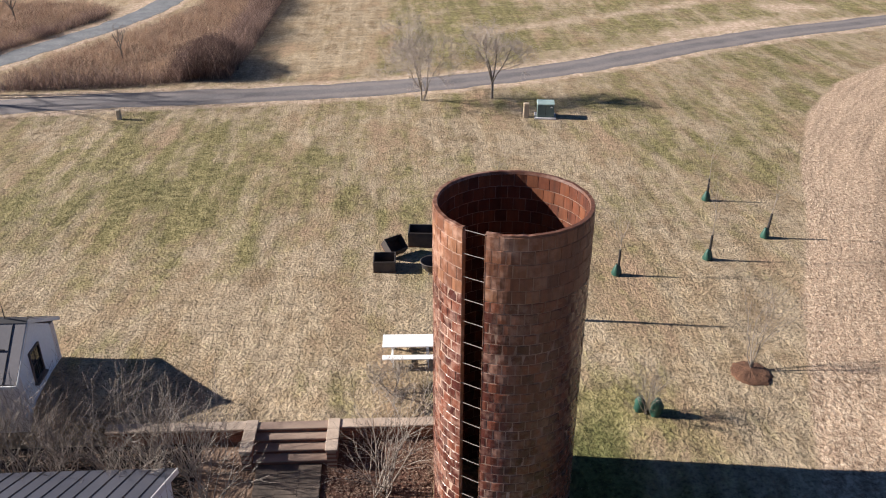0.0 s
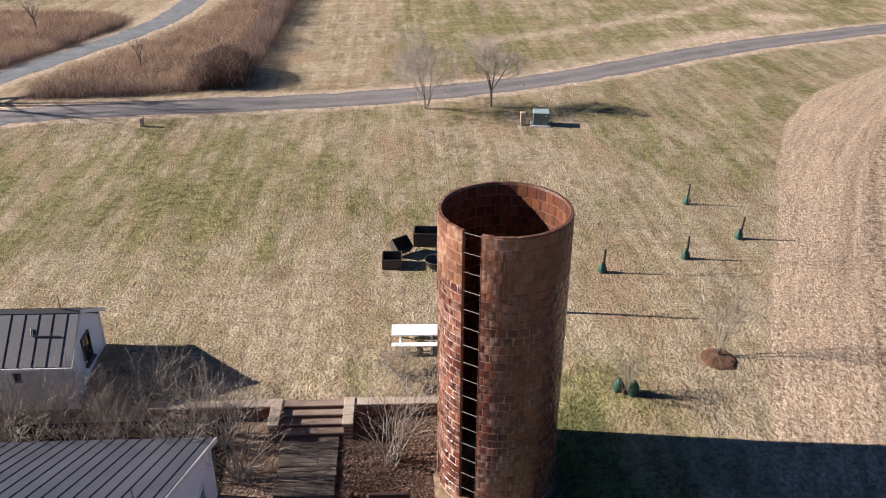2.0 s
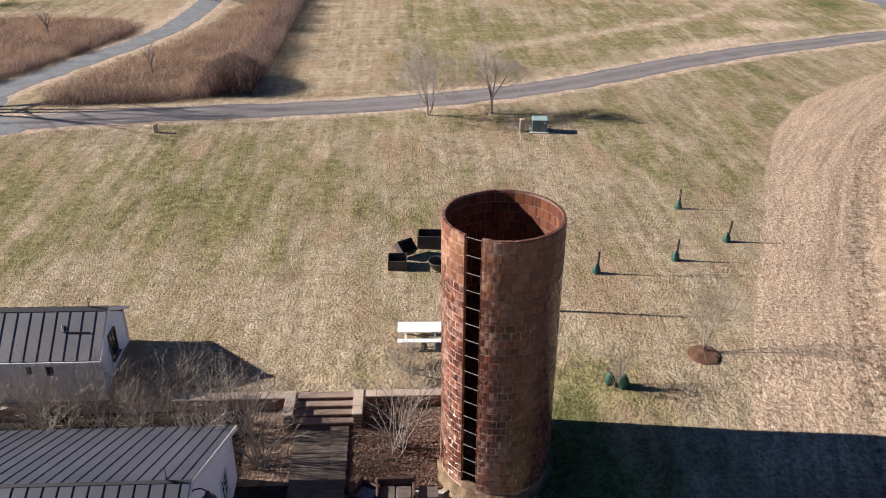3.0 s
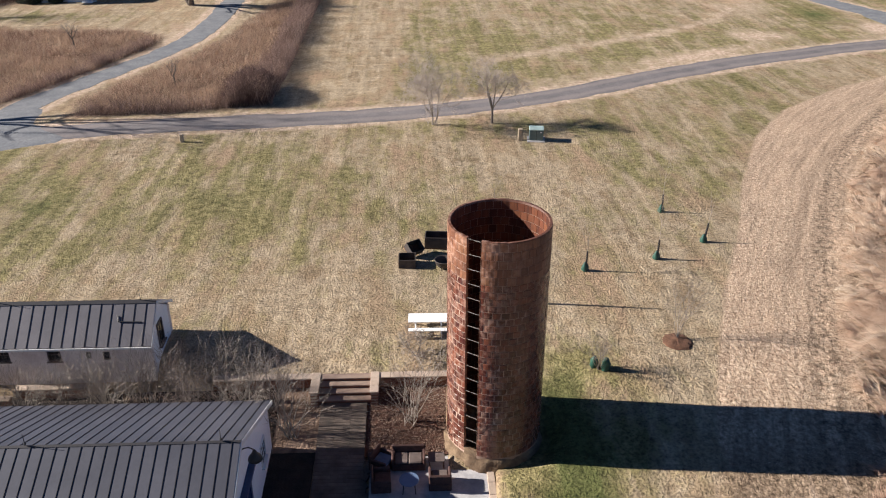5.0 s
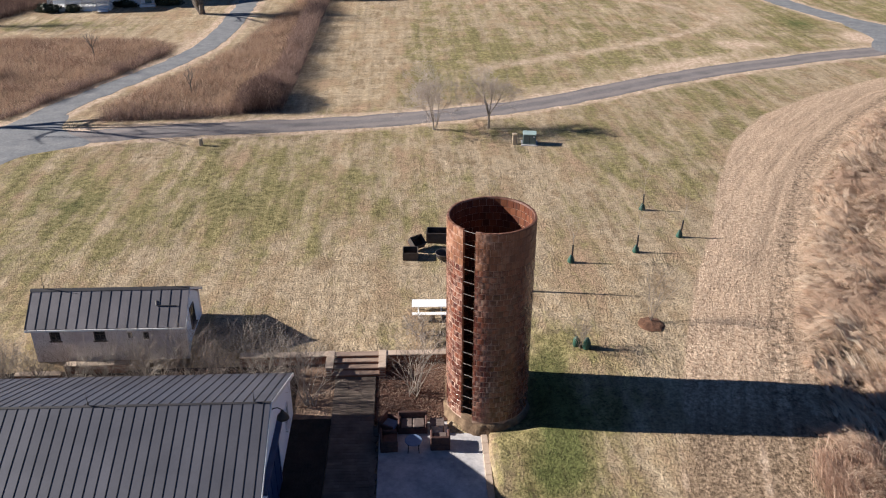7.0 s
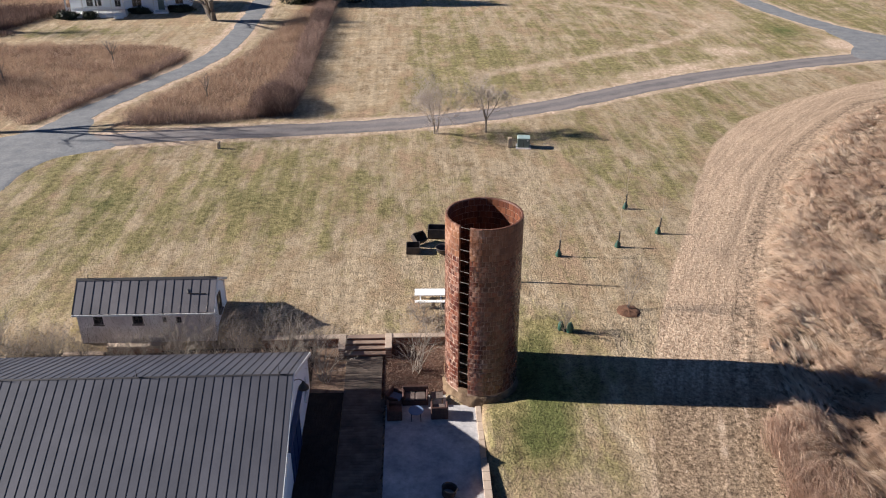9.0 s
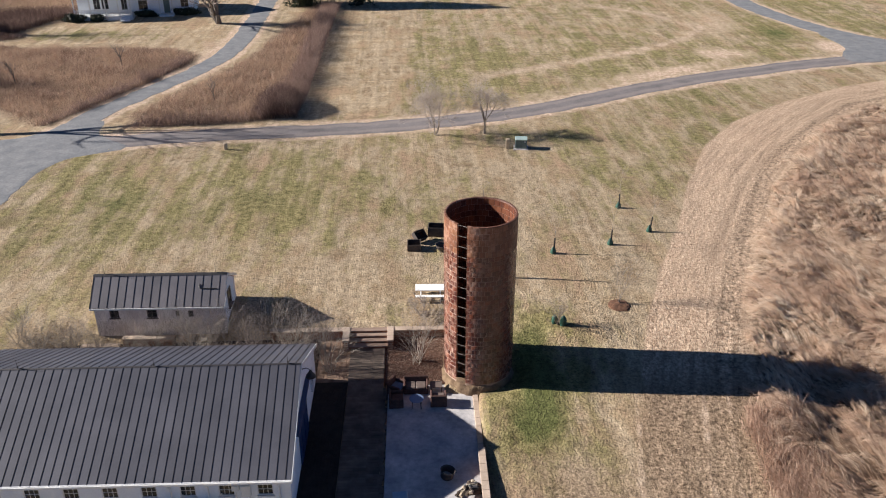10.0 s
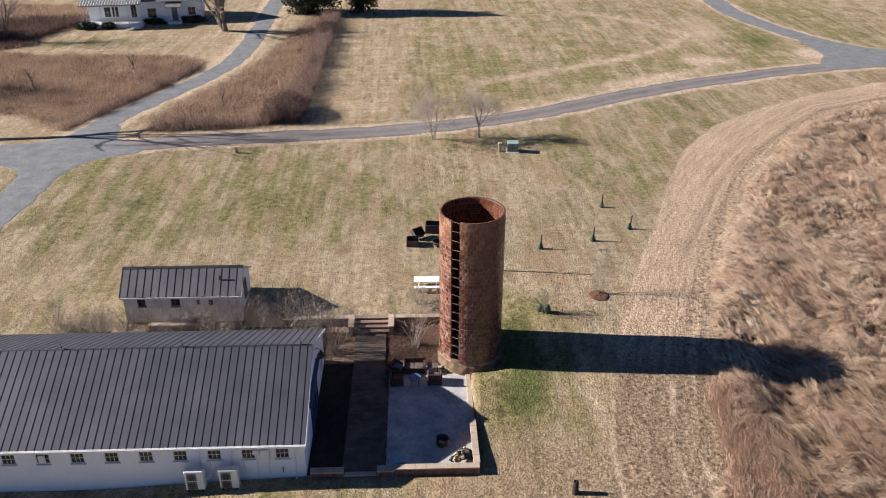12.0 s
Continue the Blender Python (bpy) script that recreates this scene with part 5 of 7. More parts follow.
def fallen_leaves(label, quad, count, seed):
    """Dry curled leaves strewn over a bed, each one bent along its middle."""
    r = np.random.RandomState(seed)
    a, b, c, d = [np.array(p) for p in quad]
    i, j = r.uniform(size=(count, 1)), r.uniform(size=(count, 1))
    p = (a + (b - a) * i) * (1 - j) + (d + (c - d) * i) * j
    p[:, 2] += r.uniform(0.01, 0.035, count)
    t, size = r.uniform(0, 6.28, count), r.uniform(0.025, 0.06, count)[:, None]
    along = np.stack([np.cos(t), np.sin(t), r.uniform(-0.35, 0.35, count)], 1) * size
    across = np.stack([-np.sin(t), np.cos(t), r.uniform(-0.1, 0.35, count)], 1) * size * 0.6
    other = np.stack([np.sin(t), -np.cos(t), r.uniform(-0.1, 0.35, count)], 1) * size * 0.6
    s = Shape()
    s.v = np.stack([p - along, p + across, p + along, p + other], 1).reshape(-1, 3).tolist()
    s.f = [f for k in range(0, 4 * count, 4) for f in ((k, k + 2, k + 1), (k, k + 3, k + 2))]
    single("fallen_leaves", s, DRY_LEAF, label, "leaves", YARD, kind="stuff")


fallen_leaves("dry brown leaves strewn over the bark mulch", [(-5.3, -0.8, -1.25), (-1.9, -0.8, -1.23), (-1.9, 3.1, -0.72), (-5.3, 3.1, -0.74)], 3000, 301)
fallen_leaves("dry brown leaves strewn under the bare shrubs", [(-16.4, -0.5, -1.24), (-9.3, -0.5, -1.24), (-9.3, 3.1, -0.74), (-16.4, 3.1, -0.86)], 3400, 302)


# ---- yard things ----
def armchair(cushion, label, name="armchair", w=0.9, seats=1):
    chair = thing(name, label, "chair" if seats == 1 else "sofa", group="seats round the patio table")
    d = 0.8
    part("seat_base", Shape().box(-w / 2, w / 2, -d / 2, d / 2, 0.0, 0.34, soft=0.03), WICKER, chair)
    part("backrest", Shape().box(-w / 2, w / 2, d / 2 - 0.12, d / 2, 0.345, 0.78, soft=0.04), WICKER, chair)
    for s in (-1, 1):
        part("armrest", Shape().box(min(s * w / 2, s * (w / 2 - 0.11)), max(s * w / 2, s * (w / 2 - 0.11)), -d / 2, d / 2 - 0.125, 0.345, 0.62, soft=0.03), WICKER, chair)
    wide = (w - 0.24) / seats
    for k in range(seats):
        x = -w / 2 + 0.12 + wide * k
        part("seat_cushion", Shape().box(x + 0.006, x + wide - 0.006, -d / 2 + 0.02, d / 2 - 0.13, 0.345, 0.46, soft=0.04), cushion, chair, "soft seat cushion")
    return chair


def yard(u, v, z, turn=0.0):
    return YARD @ Matrix.Translation((u, v, z)) @ Matrix.Rotation(radians(turn), 4, "Z")


armchair(CUSHION, "reddish-brown wicker armchair with a tan cushion").matrix_basis = yard(-2.33, -2.62, PATIO_Z, 180)
armchair(CUSHION, "dark wicker two-seat garden sofa with tan cushions", "garden_sofa", 1.38, 2).matrix_basis = yard(-3.58, -1.42, PATIO_Z)
armchair(CUSHION_BLUE, "dark wicker armchair with a slate blue cushion").matrix_basis = yard(-4.66, -1.5, PATIO_Z, 62)
armchair(WICKER, "dark wicker armchair without a cushion").matrix_basis = yard(-4.68, -2.62, PATIO_Z, 93)


def build_side_table():
    table = thing("side_table", "low square brown side table beside the sofa", "table", yard(-2.44, -1.44, PATIO_Z))
    part("tabletop", Shape().box(-0.34, 0.34, -0.3, 0.3, 0.37, 0.42, soft=0.015), CUSHION, table)
    for x in (-0.29, 0.29):
        for y in (-0.25, 0.25):
            part("leg", Shape().box(x - 0.03, x + 0.03, y - 0.03, y + 0.03, 0.0, 0.368), WICKER, table)


build_side_table()


def build_patio_table():
    table = thing("patio_table", "round low patio table with a blue-grey top", "table", yard(-3.55, -2.87, PATIO_Z))
    part("tabletop", Shape().turned([(0.34, 0.50), (0.39, 0.51), (0.40, 0.53), (0.39, 0.555), (0.35, 0.56)], 28), TABLE_TOP, table, smooth=False)
    for i in range(4):
        a = math.pi / 4 + i * math.pi / 2
        part("leg", Shape().tube([(0.36 * math.cos(a), 0.36 * math.sin(a), 0), (0.30 * math.cos(a), 0.30 * math.sin(a), 0.51)], 0.022, 8), BLACK_IRON, table)


build_patio_table()


def build_fire_pit():
    pit = thing("fire_pit", "round black iron fire bowl with pale ash", "fire pit", yard(-2.1, -8.45, PATIO_Z) @ Matrix.Rotation(radians(9), 4, "Y") @ Matrix.Diagonal((0.72, 0.72, 0.8, 1.0)))
    bowl = Shape().turned([(0.40, 0.0), (0.44, 0.08), (0.47, 0.34), (0.50, 0.56), (0.53, 0.58), (0.50, 0.60), (0.47, 0.56), (0.44, 0.34), (0.41, 0.1), (0.0, 0.08)], 28, close=False)
    body = part("bowl", bowl, DARK_STEEL, pit, smooth=True)
    part("ash", Shape().turned([(0.0, 0.14), (0.2, 0.13), (0.41, 0.11), (0.41, 0.09), (0.0, 0.085)], 24, close=False), ASH, pit, "pale ash")
    part("handle", Shape().tube([(0.52, -0.12, 0.5), (0.6, -0.1, 0.52), (0.6, 0.1, 0.52), (0.52, 0.12, 0.5)], 0.015, 6), BLACK_IRON, body)


build_fire_pit()


def build_firewood():
    pile = thing("firewood_pile", "heap of split pale and dark firewood on the patio", "firewood", yard(-0.95, -9.55, PATIO_Z, 35) @ Matrix.Scale(1.12, 4))
    rng = random.Random(21)
    log = Shape()
    log.put([(x, y, z) for x in (-0.23, 0.23) for y, z in ((-0.09, -0.05), (0.09, -0.05), (0.07, 0.04), (0.0, 0.085), (-0.07, 0.04))], [(4, 3, 2, 1, 0), (5, 6, 7, 8, 9), (0, 1, 6, 5), (1, 2, 7, 6), (2, 3, 8, 7), (3, 4, 9, 8), (4, 0, 5, 9)])
    dark, light = log.mesh("log", LOG_BARK), log.mesh("log", LOG_WOOD)
    for k in range(34):
        layer = k // 10
        spread = 0.52 - 0.14 * layer
        m = Matrix.Translation((rng.uniform(-spread, spread), rng.uniform(-spread, spread) * 0.8, 0.055 + 0.125 * layer)) @ Euler((rng.uniform(-0.6, 0.6), rng.uniform(-0.12, 0.12), rng.choice((0.2, 0.9, -0.3)) + rng.uniform(-0.25, 0.25))).to_matrix().to_4x4()
        part("log", light if rng.random() < 0.5 else dark, None, pile, m=m)


build_firewood()


def build_cooler():
    box = thing("storage_box", "small pale blue-grey lidded box in the patio corner", "box", yard(-4.35, -10.05, PATIO_Z, 4))
    part("body", Shape().box(-0.33, 0.33, -0.24, 0.24, 0, 0.36, soft=0.03), COOL_PLASTIC, box)
    part("lid", Shape().box(-0.35, 0.35, -0.26, 0.26, 0.362, 0.44, soft=0.03), COOL_PLASTIC, box)


build_cooler()


def heat_pump(m):
    unit = thing("heat_pump", "off-white twin-fan heat pump unit beside the barn wall", "heat pump", m, group="heat pumps by the barn")
    w, d, h = 0.98, 0.40, 1.2
    part("casing", Shape().box(-w / 2, w / 2, -d / 2, d / 2, 0.12, 0.12 + h, soft=0.025), AC_PAINT, unit)
    for z in (0.42, 0.98):
        g = Shape().box(-0.38, 0.14, -d / 2 - 0.04, -d / 2 - 0.002, z - 0.24, z + 0.24, soft=0.035)
        grille = part("fan_grille", g, AC_GRILLE, unit)
        part("fan_hub", Shape().turned([(0.2, 0.0), (0.19, 0.012), (0.05, 0.014)], 20, Matrix.Translation((-0.12, -d / 2 - 0.041, z)) @ Matrix.Rotation(math.pi / 2, 4, "X")), BLACK_IRON, grille)
        for k in range(4):
            part("guard_bar", Shape().box(-0.36, 0.12, -d / 2 - 0.062, -d / 2 - 0.05, z - 0.2 + 0.13 * k, z - 0.185 + 0.13 * k), AC_GRILLE, grille)
    part("side_panel", Shape().box(0.24, 0.45, -d / 2 - 0.012, -d / 2 - 0.002, 0.2, 1.25), AC_PAINT, unit)
    for u in (-0.36, 0.36):
        part("foot", Shape().box(u - 0.05, u + 0.05, -d / 2 - 0.03, d / 2 + 0.03, 0.0, 0.118), BLACK_IRON, unit)
    part("pipe", Shape().tube([(0.46, d / 2 - 0.05, 0.5), (0.7, d / 2 + 0.1, 0.5), (0.72, d / 2 + 0.4, 0.7), (0.72, d / 2 + 0.4, 1.5)], 0.04, 6), AC_PAINT, unit)
    return unit


unit = heat_pump(yard(-13.2, -11.2, -1.5))
copy_thing(unit, yard(-14.95, -11.24, -1.5))


# ---- lawn things ----
def on_lawn(x, y, turn=0.0, lift=0.0):
    return Matrix.Translation((x, y, height_at(x, y) + lift)) @ Matrix.Rotation(radians(turn), 4, "Z")


def build_picnic_table():
    table = thing("picnic_table", "bright white painted wooden picnic table on the lawn", "picnic table", on_lawn(-1.2, 24.95, 1.5))
    for i in range(5):
        y = -0.40 + 0.16 * i
        part("top_board", Shape().box(-0.95, 0.95, y + 0.003, y + 0.157, 0.71, 0.75, soft=0.008), BRIGHT_WHITE, table)
    for side in (-1, 1):
        for k in range(2):
            y = side * (0.53 + 0.14 * k)
            part("bench_board", Shape().box(-0.95, 0.95, y - 0.067, y + 0.067, 0.41, 0.45, soft=0.008), BRIGHT_WHITE, table)
    for x in (-0.62, 0.62):
        part("bench_beam", Shape().box(x - 0.02, x + 0.02, -0.75, 0.75, 0.32, 0.408), BRIGHT_WHITE, table)
        part("top_beam", Shape().box(x - 0.02, x + 0.02, -0.36, 0.36, 0.62, 0.708), BRIGHT_WHITE, table)
        for s in (-1, 1):
            leg = Shape()
            leg.put([(x + dx, s * y, z) for dx in (0.022, 0.06) for y, z in ((0.30, 0.62), (0.20, 0.62), (0.56, 0.0), (0.66, 0.0))], [(0, 1, 2, 3), (7, 6, 5, 4), (0, 4, 5, 1), (1, 5, 6, 2), (2, 6, 7, 3), (3, 7, 4, 0)])
            part("leg", leg, BRIGHT_WHITE, table)


build_picnic_table()


def open_box(name, w, d, h, t, label, m, lid=False):
    """An open-topped plate steel trough."""
    box = thing(name, label, "steel box", m, group="steel boxes on the lawn")
    part("floor", Shape().box(-w / 2, w / 2, -d / 2, d / 2, 0.0, t), RUST, box)
    part("front_plate", Shape().box(-w / 2, w / 2, -d / 2, -d / 2 + t, t, h, soft=0.006), DARK_STEEL, box)
    part("back_plate", Shape().box(-w / 2, w / 2, d / 2 - t, d / 2, t, h, soft=0.006), DARK_STEEL, box)
    for s in (-1, 1):
        part("end_plate", Shape().box(min(s * w / 2, s * (w / 2 - t)), max(s * w / 2, s * (w / 2 - t)), -d / 2 + t + 0.002, d / 2 - t - 0.002, t, h, soft=0.006), DARK_STEEL, box)
    if lid:
        part("ridge_plate", Shape().box(-w / 2, w / 2, d / 2 - t - 0.3, d / 2 - t - 0.004, h - 0.04, h - 0.02), DARK_STEEL, box)
    return box


open_box("steel_trough", 0.95, 0.95, 0.52, 0.04, "open blackened steel trough standing on the lawn", on_lawn(-2.52, 31.7, 2))
open_box("steel_trough", 1.45, 0.95, 0.72, 0.05, "large open blackened steel trough on the lawn", on_lawn(-0.85, 34.1, -2))
tipped = open_box("steel_trough", 0.9, 0.72, 0.5, 0.04, "blackened steel trough tipped on its corner", Matrix.Identity(4))
tipped.matrix_basis = on_lawn(-2.25, 33.0, 38, 0.26) @ Matrix.Rotation(radians(38), 4, "X")


def build_kettle():
    k = thing("iron_kettle", "round black iron kettle on the lawn", "kettle", on_lawn(-0.45, 31.35) @ Matrix.Scale(0.9, 4))
    part("bowl", Shape().turned([(0.12, 0.06), (0.36, 0.12), (0.52, 0.32), (0.56, 0.55), (0.60, 0.57), (0.57, 0.60), (0.52, 0.55), (0.47, 0.34), (0.3, 0.2), (0.0, 0.17)], 28, close=False), DARK_STEEL, k, smooth=True)
    for i in range(3):
        a = i * 2.094
        part("leg", Shape().tube([(0.38 * math.cos(a), 0.38 * math.sin(a), 0), (0.3 * math.cos(a), 0.3 * math.sin(a), 0.16)], 0.03, 6), BLACK_IRON, k)


build_kettle()


def build_transformer():
    t = thing("transformer", "grey-green pad-mounted transformer cabinet on a concrete pad", "transformer", on_lawn(6.6, 52.2, -4))
    part("pad", Shape().box(-0.68, 0.68, -0.62, 0.62, -0.1, 0.09, soft=0.02), CONCRETE, t)
    part("cabinet", Shape().box(-0.54, 0.54, -0.46, 0.46, 0.095, 0.9, soft=0.03), TRANSFORMER, t)
    part("lid", Shape().box(-0.57, 0.57, -0.50, 0.48, 0.902, 1.0, soft=0.04), TRANSFORMER_LID, t, "pale sloped lid")
    part("door_seam", Shape().box(-0.012, 0.012, -0.475, -0.462, 0.15, 0.86), BLACK_IRON, t)
    part("warning_plate", Shape().box(0.3, 0.42, -0.472, -0.462, 0.72, 0.8), BRIGHT_WHITE, t)
    p = thing("utility_pedestal", "beige plastic utility pedestal beside the transformer", "pedestal", on_lawn(5.35, 52.1))
    part("post", Shape().box(-0.17, 0.17, -0.16, 0.16, -0.05, 0.85, soft=0.03), BEIGE, p)
    part("cap", Shape().box(-0.19, 0.19, -0.18, 0.18, 0.852, 0.95, soft=0.04), BEIGE, p)
    q = thing("marker_post", "short weathered beige marker post by the road", "post", on_lawn(-20.8, 51.5))
    part("post", Shape().box(-0.14, 0.14, -0.13, 0.13, -0.05, 0.56, soft=0.03), BEIGE, q)
    part("cap", Shape().box(-0.16, 0.16, -0.15, 0.15, 0.562, 0.66, soft=0.04), BEIGE, q)


build_transformer()


# ---- bare trees and shrubs ----
def grow(shapes, p, way, length, radius, level, depth, rng, up=0.12, kids=(3, 5), split=0.75, sides=(7, 5, 4, 3, 3), keep=0.62, thin=0.006):
    """A limb with its twigs. shapes: the mesh for each level."""
    radius = max(radius, thin)
    pts, rad = [p.copy()], [radius]
    n = 4 if level < 2 else 3
    d = way.normalized()
    for i in range(n):
        d = (d + Vector((rng.gauss(0, 0.19), rng.gauss(0, 0.19), rng.gauss(0, 0.10) + up))).normalized()
        pts.append(pts[-1] + d * length / n)
        rad.append(max(radius * (1 - 0.62 * (i + 1) / n), thin * 0.6))
    shapes[min(level, len(shapes) - 1)].tube(pts, rad, sides[min(level, 4)])
    if level >= depth:
        return
    for k in range(rng.randint(*kids)):
        t = 0.35 + 0.65 * (k + rng.random()) / kids[1] if level else 0.30 + 0.7 * (k + rng.random()) / kids[1]
        t = min(t, 0.98)
        i = min(int(t * n), n - 1)
        q = pts[i].lerp(pts[i + 1], t * n - i)
        side = Vector((rng.gauss(0, 1), rng.gauss(0, 1), rng.gauss(0, 0.5))).normalized()
        side = (side - d * side.dot(d)).normalized()
        grow(shapes, q, d * (1 - split * 0.5) + side * split, length * rng.uniform(keep - 0.12, keep + 0.12), rad[i] * 0.55, level + 1, depth, rng, up, kids, split, sides, keep, thin)


def bare_tree(label, x, y, height, trunk_r, seed, stems=1, clear=0.28, depth=4, kids=(4, 6), twig=TWIG, split=0.7, group="", keep=0.6, up=0.12, slope=(0.0, 0.0), bark=BARK):
    rng = random.Random(seed)
    tree = thing("bare_tree", label, "tree", on_lawn(x, y), group)
    for s in range(stems):
        trunk, crown = Shape(), Shape()
        lean = Vector((rng.gauss(0, 0.05 if stems == 1 else 0.28), rng.gauss(0, 0.05 if stems == 1 else 0.28), 1))
        lean = (lean + Vector((*slope, 0))).normalized()
        base = Vector((rng.uniform(-0.1, 0.1) * (stems > 1), rng.uniform(-0.1, 0.1) * (stems > 1), -0.08))
        pts = [base, base + lean * height * clear * 0.5, base + lean * height * clear]
        trunk.tube([base - Vector((0, 0, 0.05))] + pts, [trunk_r * 1.35, trunk_r * 1.1, trunk_r * 0.95, trunk_r * 0.85], 9)
        top = pts[-1]
        n = rng.randint(4, 6) if stems == 1 else rng.randint(2, 3)
        for k in range(n):
            a = 2 * math.pi * (k + rng.random() * 0.6) / n
            tilt = rng.uniform(0.35, 0.75) if k else 0.08
            grow([trunk, crown], top - lean * rng.uniform(0, height * 0.06), Vector((math.cos(a) * tilt + slope[0] * 1.7, math.sin(a) * tilt + slope[1] * 1.7, 1)), height * (1 - clear) * rng.uniform(0.5, 0.68), trunk_r * 0.6, 0, depth - 1, rng, up, kids, split, keep=keep, thin=0.007)
        part("trunk", trunk, bark, tree)
        part("crown", crown, twig, tree, "leafless grey twigs")
    return tree


bare_tree("leafless multi-stemmed young tree beside the farm road", -1.5, 55.6, 6.2, 0.065, 3, stems=3, clear=0.14, depth=5, kids=(4, 5), twig=TWIG_PALE, split=0.8, up=0.08, group="trees by the road", keep=0.58, bark=TWIG_FAINT)
bare_tree("leafless round-crowned young tree beside the farm road", 3.35, 56.1, 6.4, 0.10, 4, clear=0.22, depth=5, kids=(4, 6), twig=TWIG_PALE, split=0.85, up=0.07, group="trees by the road", keep=0.58, bark=TWIG_FAINT)
bare_tree("tall leafless tree in front of the white house", -34.6, 104.4, 12.0, 0.36, 6, stems=4, clear=0.16, kids=(4, 5), twig=TWIG_DARK)
bare_tree("large leaning leafless tree west of the lanes", -54.5, 54.0, 25.0, 0.40, 8, clear=0.33, slope=(0.0, 0.34), kids=(4, 5), split=0.85, twig=TWIG_DARK, keep=0.62)
bare_tree("tall leafless tree at the wood's edge", -65.6, 96.8, 10.0, 0.2, 14, clear=0.2, depth=4, kids=(4, 5), split=0.85, slope=(0.3, 0.0), twig=TWIG_DARK, group="trees at the wood's edge")
bare_tree("tall leafless tree at the wood's edge", -84.0, 106.0, 12.0, 0.28, 15, clear=0.3, depth=4, kids=(4, 5), twig=TWIG_DARK, group="trees at the wood's edge")
bare_tree("tall spreading leafless tree west of the junction", -72.0, 72.0, 14.0, 0.4, 16, clear=0.4, depth=4, kids=(5, 6), twig=TWIG_DARK, keep=0.66)
bare_tree("small leafless tree among russet meadow stems", -25.6, 66.3, 3.6, 0.07, 9, clear=0.3, depth=3, kids=(3, 5), twig=TWIG_DARK)
bare_tree("small leafless tree among russet meadow stems", -40.6, 80.4, 4.2, 0.08, 10, clear=0.3, depth=3, kids=(3, 5), twig=TWIG_DARK)
bare_tree("small leafless tree among russet meadow stems", -50.2, 72.6, 4.0, 0.07, 12, clear=0.3, depth=3, kids=(3, 5), twig=TWIG_DARK)


def sapling(x, y, height, seed, bag, label, lean=(0, 0), girth=0.5):
    """A staked young tree: a whip with a thin crown, a dark trunk guard and a watering bag."""
    rng = random.Random(seed)
    tree = thing("sapling", label, "sapling", on_lawn(x, y), "young trees on the lawn")
    trunk, crown = Shape(), Shape()
    top = Vector((lean[0] + rng.gauss(0, 0.04), lean[1] + rng.gauss(0, 0.04), height * (0.55 if girth < 1 else 0.85)))
    trunk.tube([Vector((0, 0, -0.1)), top * 0.5, top], [0.055 * girth, 0.042 * girth, 0.022 * girth], 7)
    for k in range(6):
        a = rng.uniform(0, 6.28)
        grow([crown], top * rng.uniform(0.72, 1.0), Vector((math.cos(a) * 0.5, math.sin(a) * 0.5, 1)), height * 0.36, 0.009, 1, 2, rng, 0.12, (2, 4), 0.5, thin=0.004)
    part("trunk", trunk, TWIG_FAINT if girth < 1 else BARK, tree)
    part("crown", crown, TWIG_FAINT, tree, "thin leafless crown")
    if bag:
        part("trunk_guard", Shape().tube([top * (0.4 / top.z), top * (0.8 / top.z), top * (1.2 / max(top.z, 1.2))], [0.06, 0.058, 0.055], 8), STAKE, tree, "black trunk guard")
        prof = [(0.19, 0.0), (0.21, 0.09), (0.18, 0.24), (0.12, 0.40), (0.08, 0.50), (0.06, 0.52)]
        s = Shape()
        rows = []
        for r, z in prof:
            for i in range(14):
                a = 2 * math.pi * i / 14
                rr = r * (1 + 0.13 * math.sin(3 * a + 5 * z) + rng.uniform(-0.05, 0.05))
                rows.append((rr * math.cos(a) - 0.05, rr * 0.85 * math.sin(a), z))
        s.put(rows, [(k * 14 + i, k * 14 + (i + 1) % 14, k * 14 + 14 + (i + 1) % 14, k * 14 + 14 + i) for k in range(5) for i in range(14)])
        part("watering_bag", s, BAG, tree, "slumped green watering bag", smooth=True)
    return tree


sapling(7.4, 31.05, 3.6, 31, True, "staked bare sapling with a green watering bag")
sapling(11.65, 32.45, 4.2, 32, True, "staked bare sapling with a green watering bag")
sapling(14.9, 34.6, 4.0, 33, True, "staked bare sapling with a tilted green watering bag", (0.25, 0.1))
sapling(13.35, 38.8, 4.2, 34, True, "staked bare sapling with a green watering bag")
sapling(2.2, 27.7, 4.6, 35, True, "staked bare sapling with a watering bag behind the silo", girth=1.9)
sapling(2.6, 36.6, 4.4, 36, True, "staked bare sapling with a watering bag behind the silo", girth=0.7)

def build_tree_guard():
    guard = thing("tree_guard", "dark wire tree guard round a short stake on the lawn", "tree guard", on_lawn(6.85, 6.15))
    part("sleeve", Shape().turned([(0.17, -0.03), (0.18, 0.05), (0.15, 0.45), (0.14, 0.78), (0.12, 0.79), (0.13, 0.45), (0.15, 0.05)], 14, close=False), STAKE, guard, "black mesh sleeve")
    part("stake", Shape().tube([(0.05, 0.02, -0.1), (0.03, 0.0, 0.5), (0.02, 0.0, 0.98)], [0.03, 0.028, 0.024], 7), STAKE, guard)
    part("stem", Shape().tube([(-0.02, 0.0, -0.05), (0.0, 0.02, 0.6), (0.03, 0.05, 1.25)], [0.014, 0.011, 0.006], 5), TWIG_FAINT, guard, "thin bare stem")


build_tree_guard()


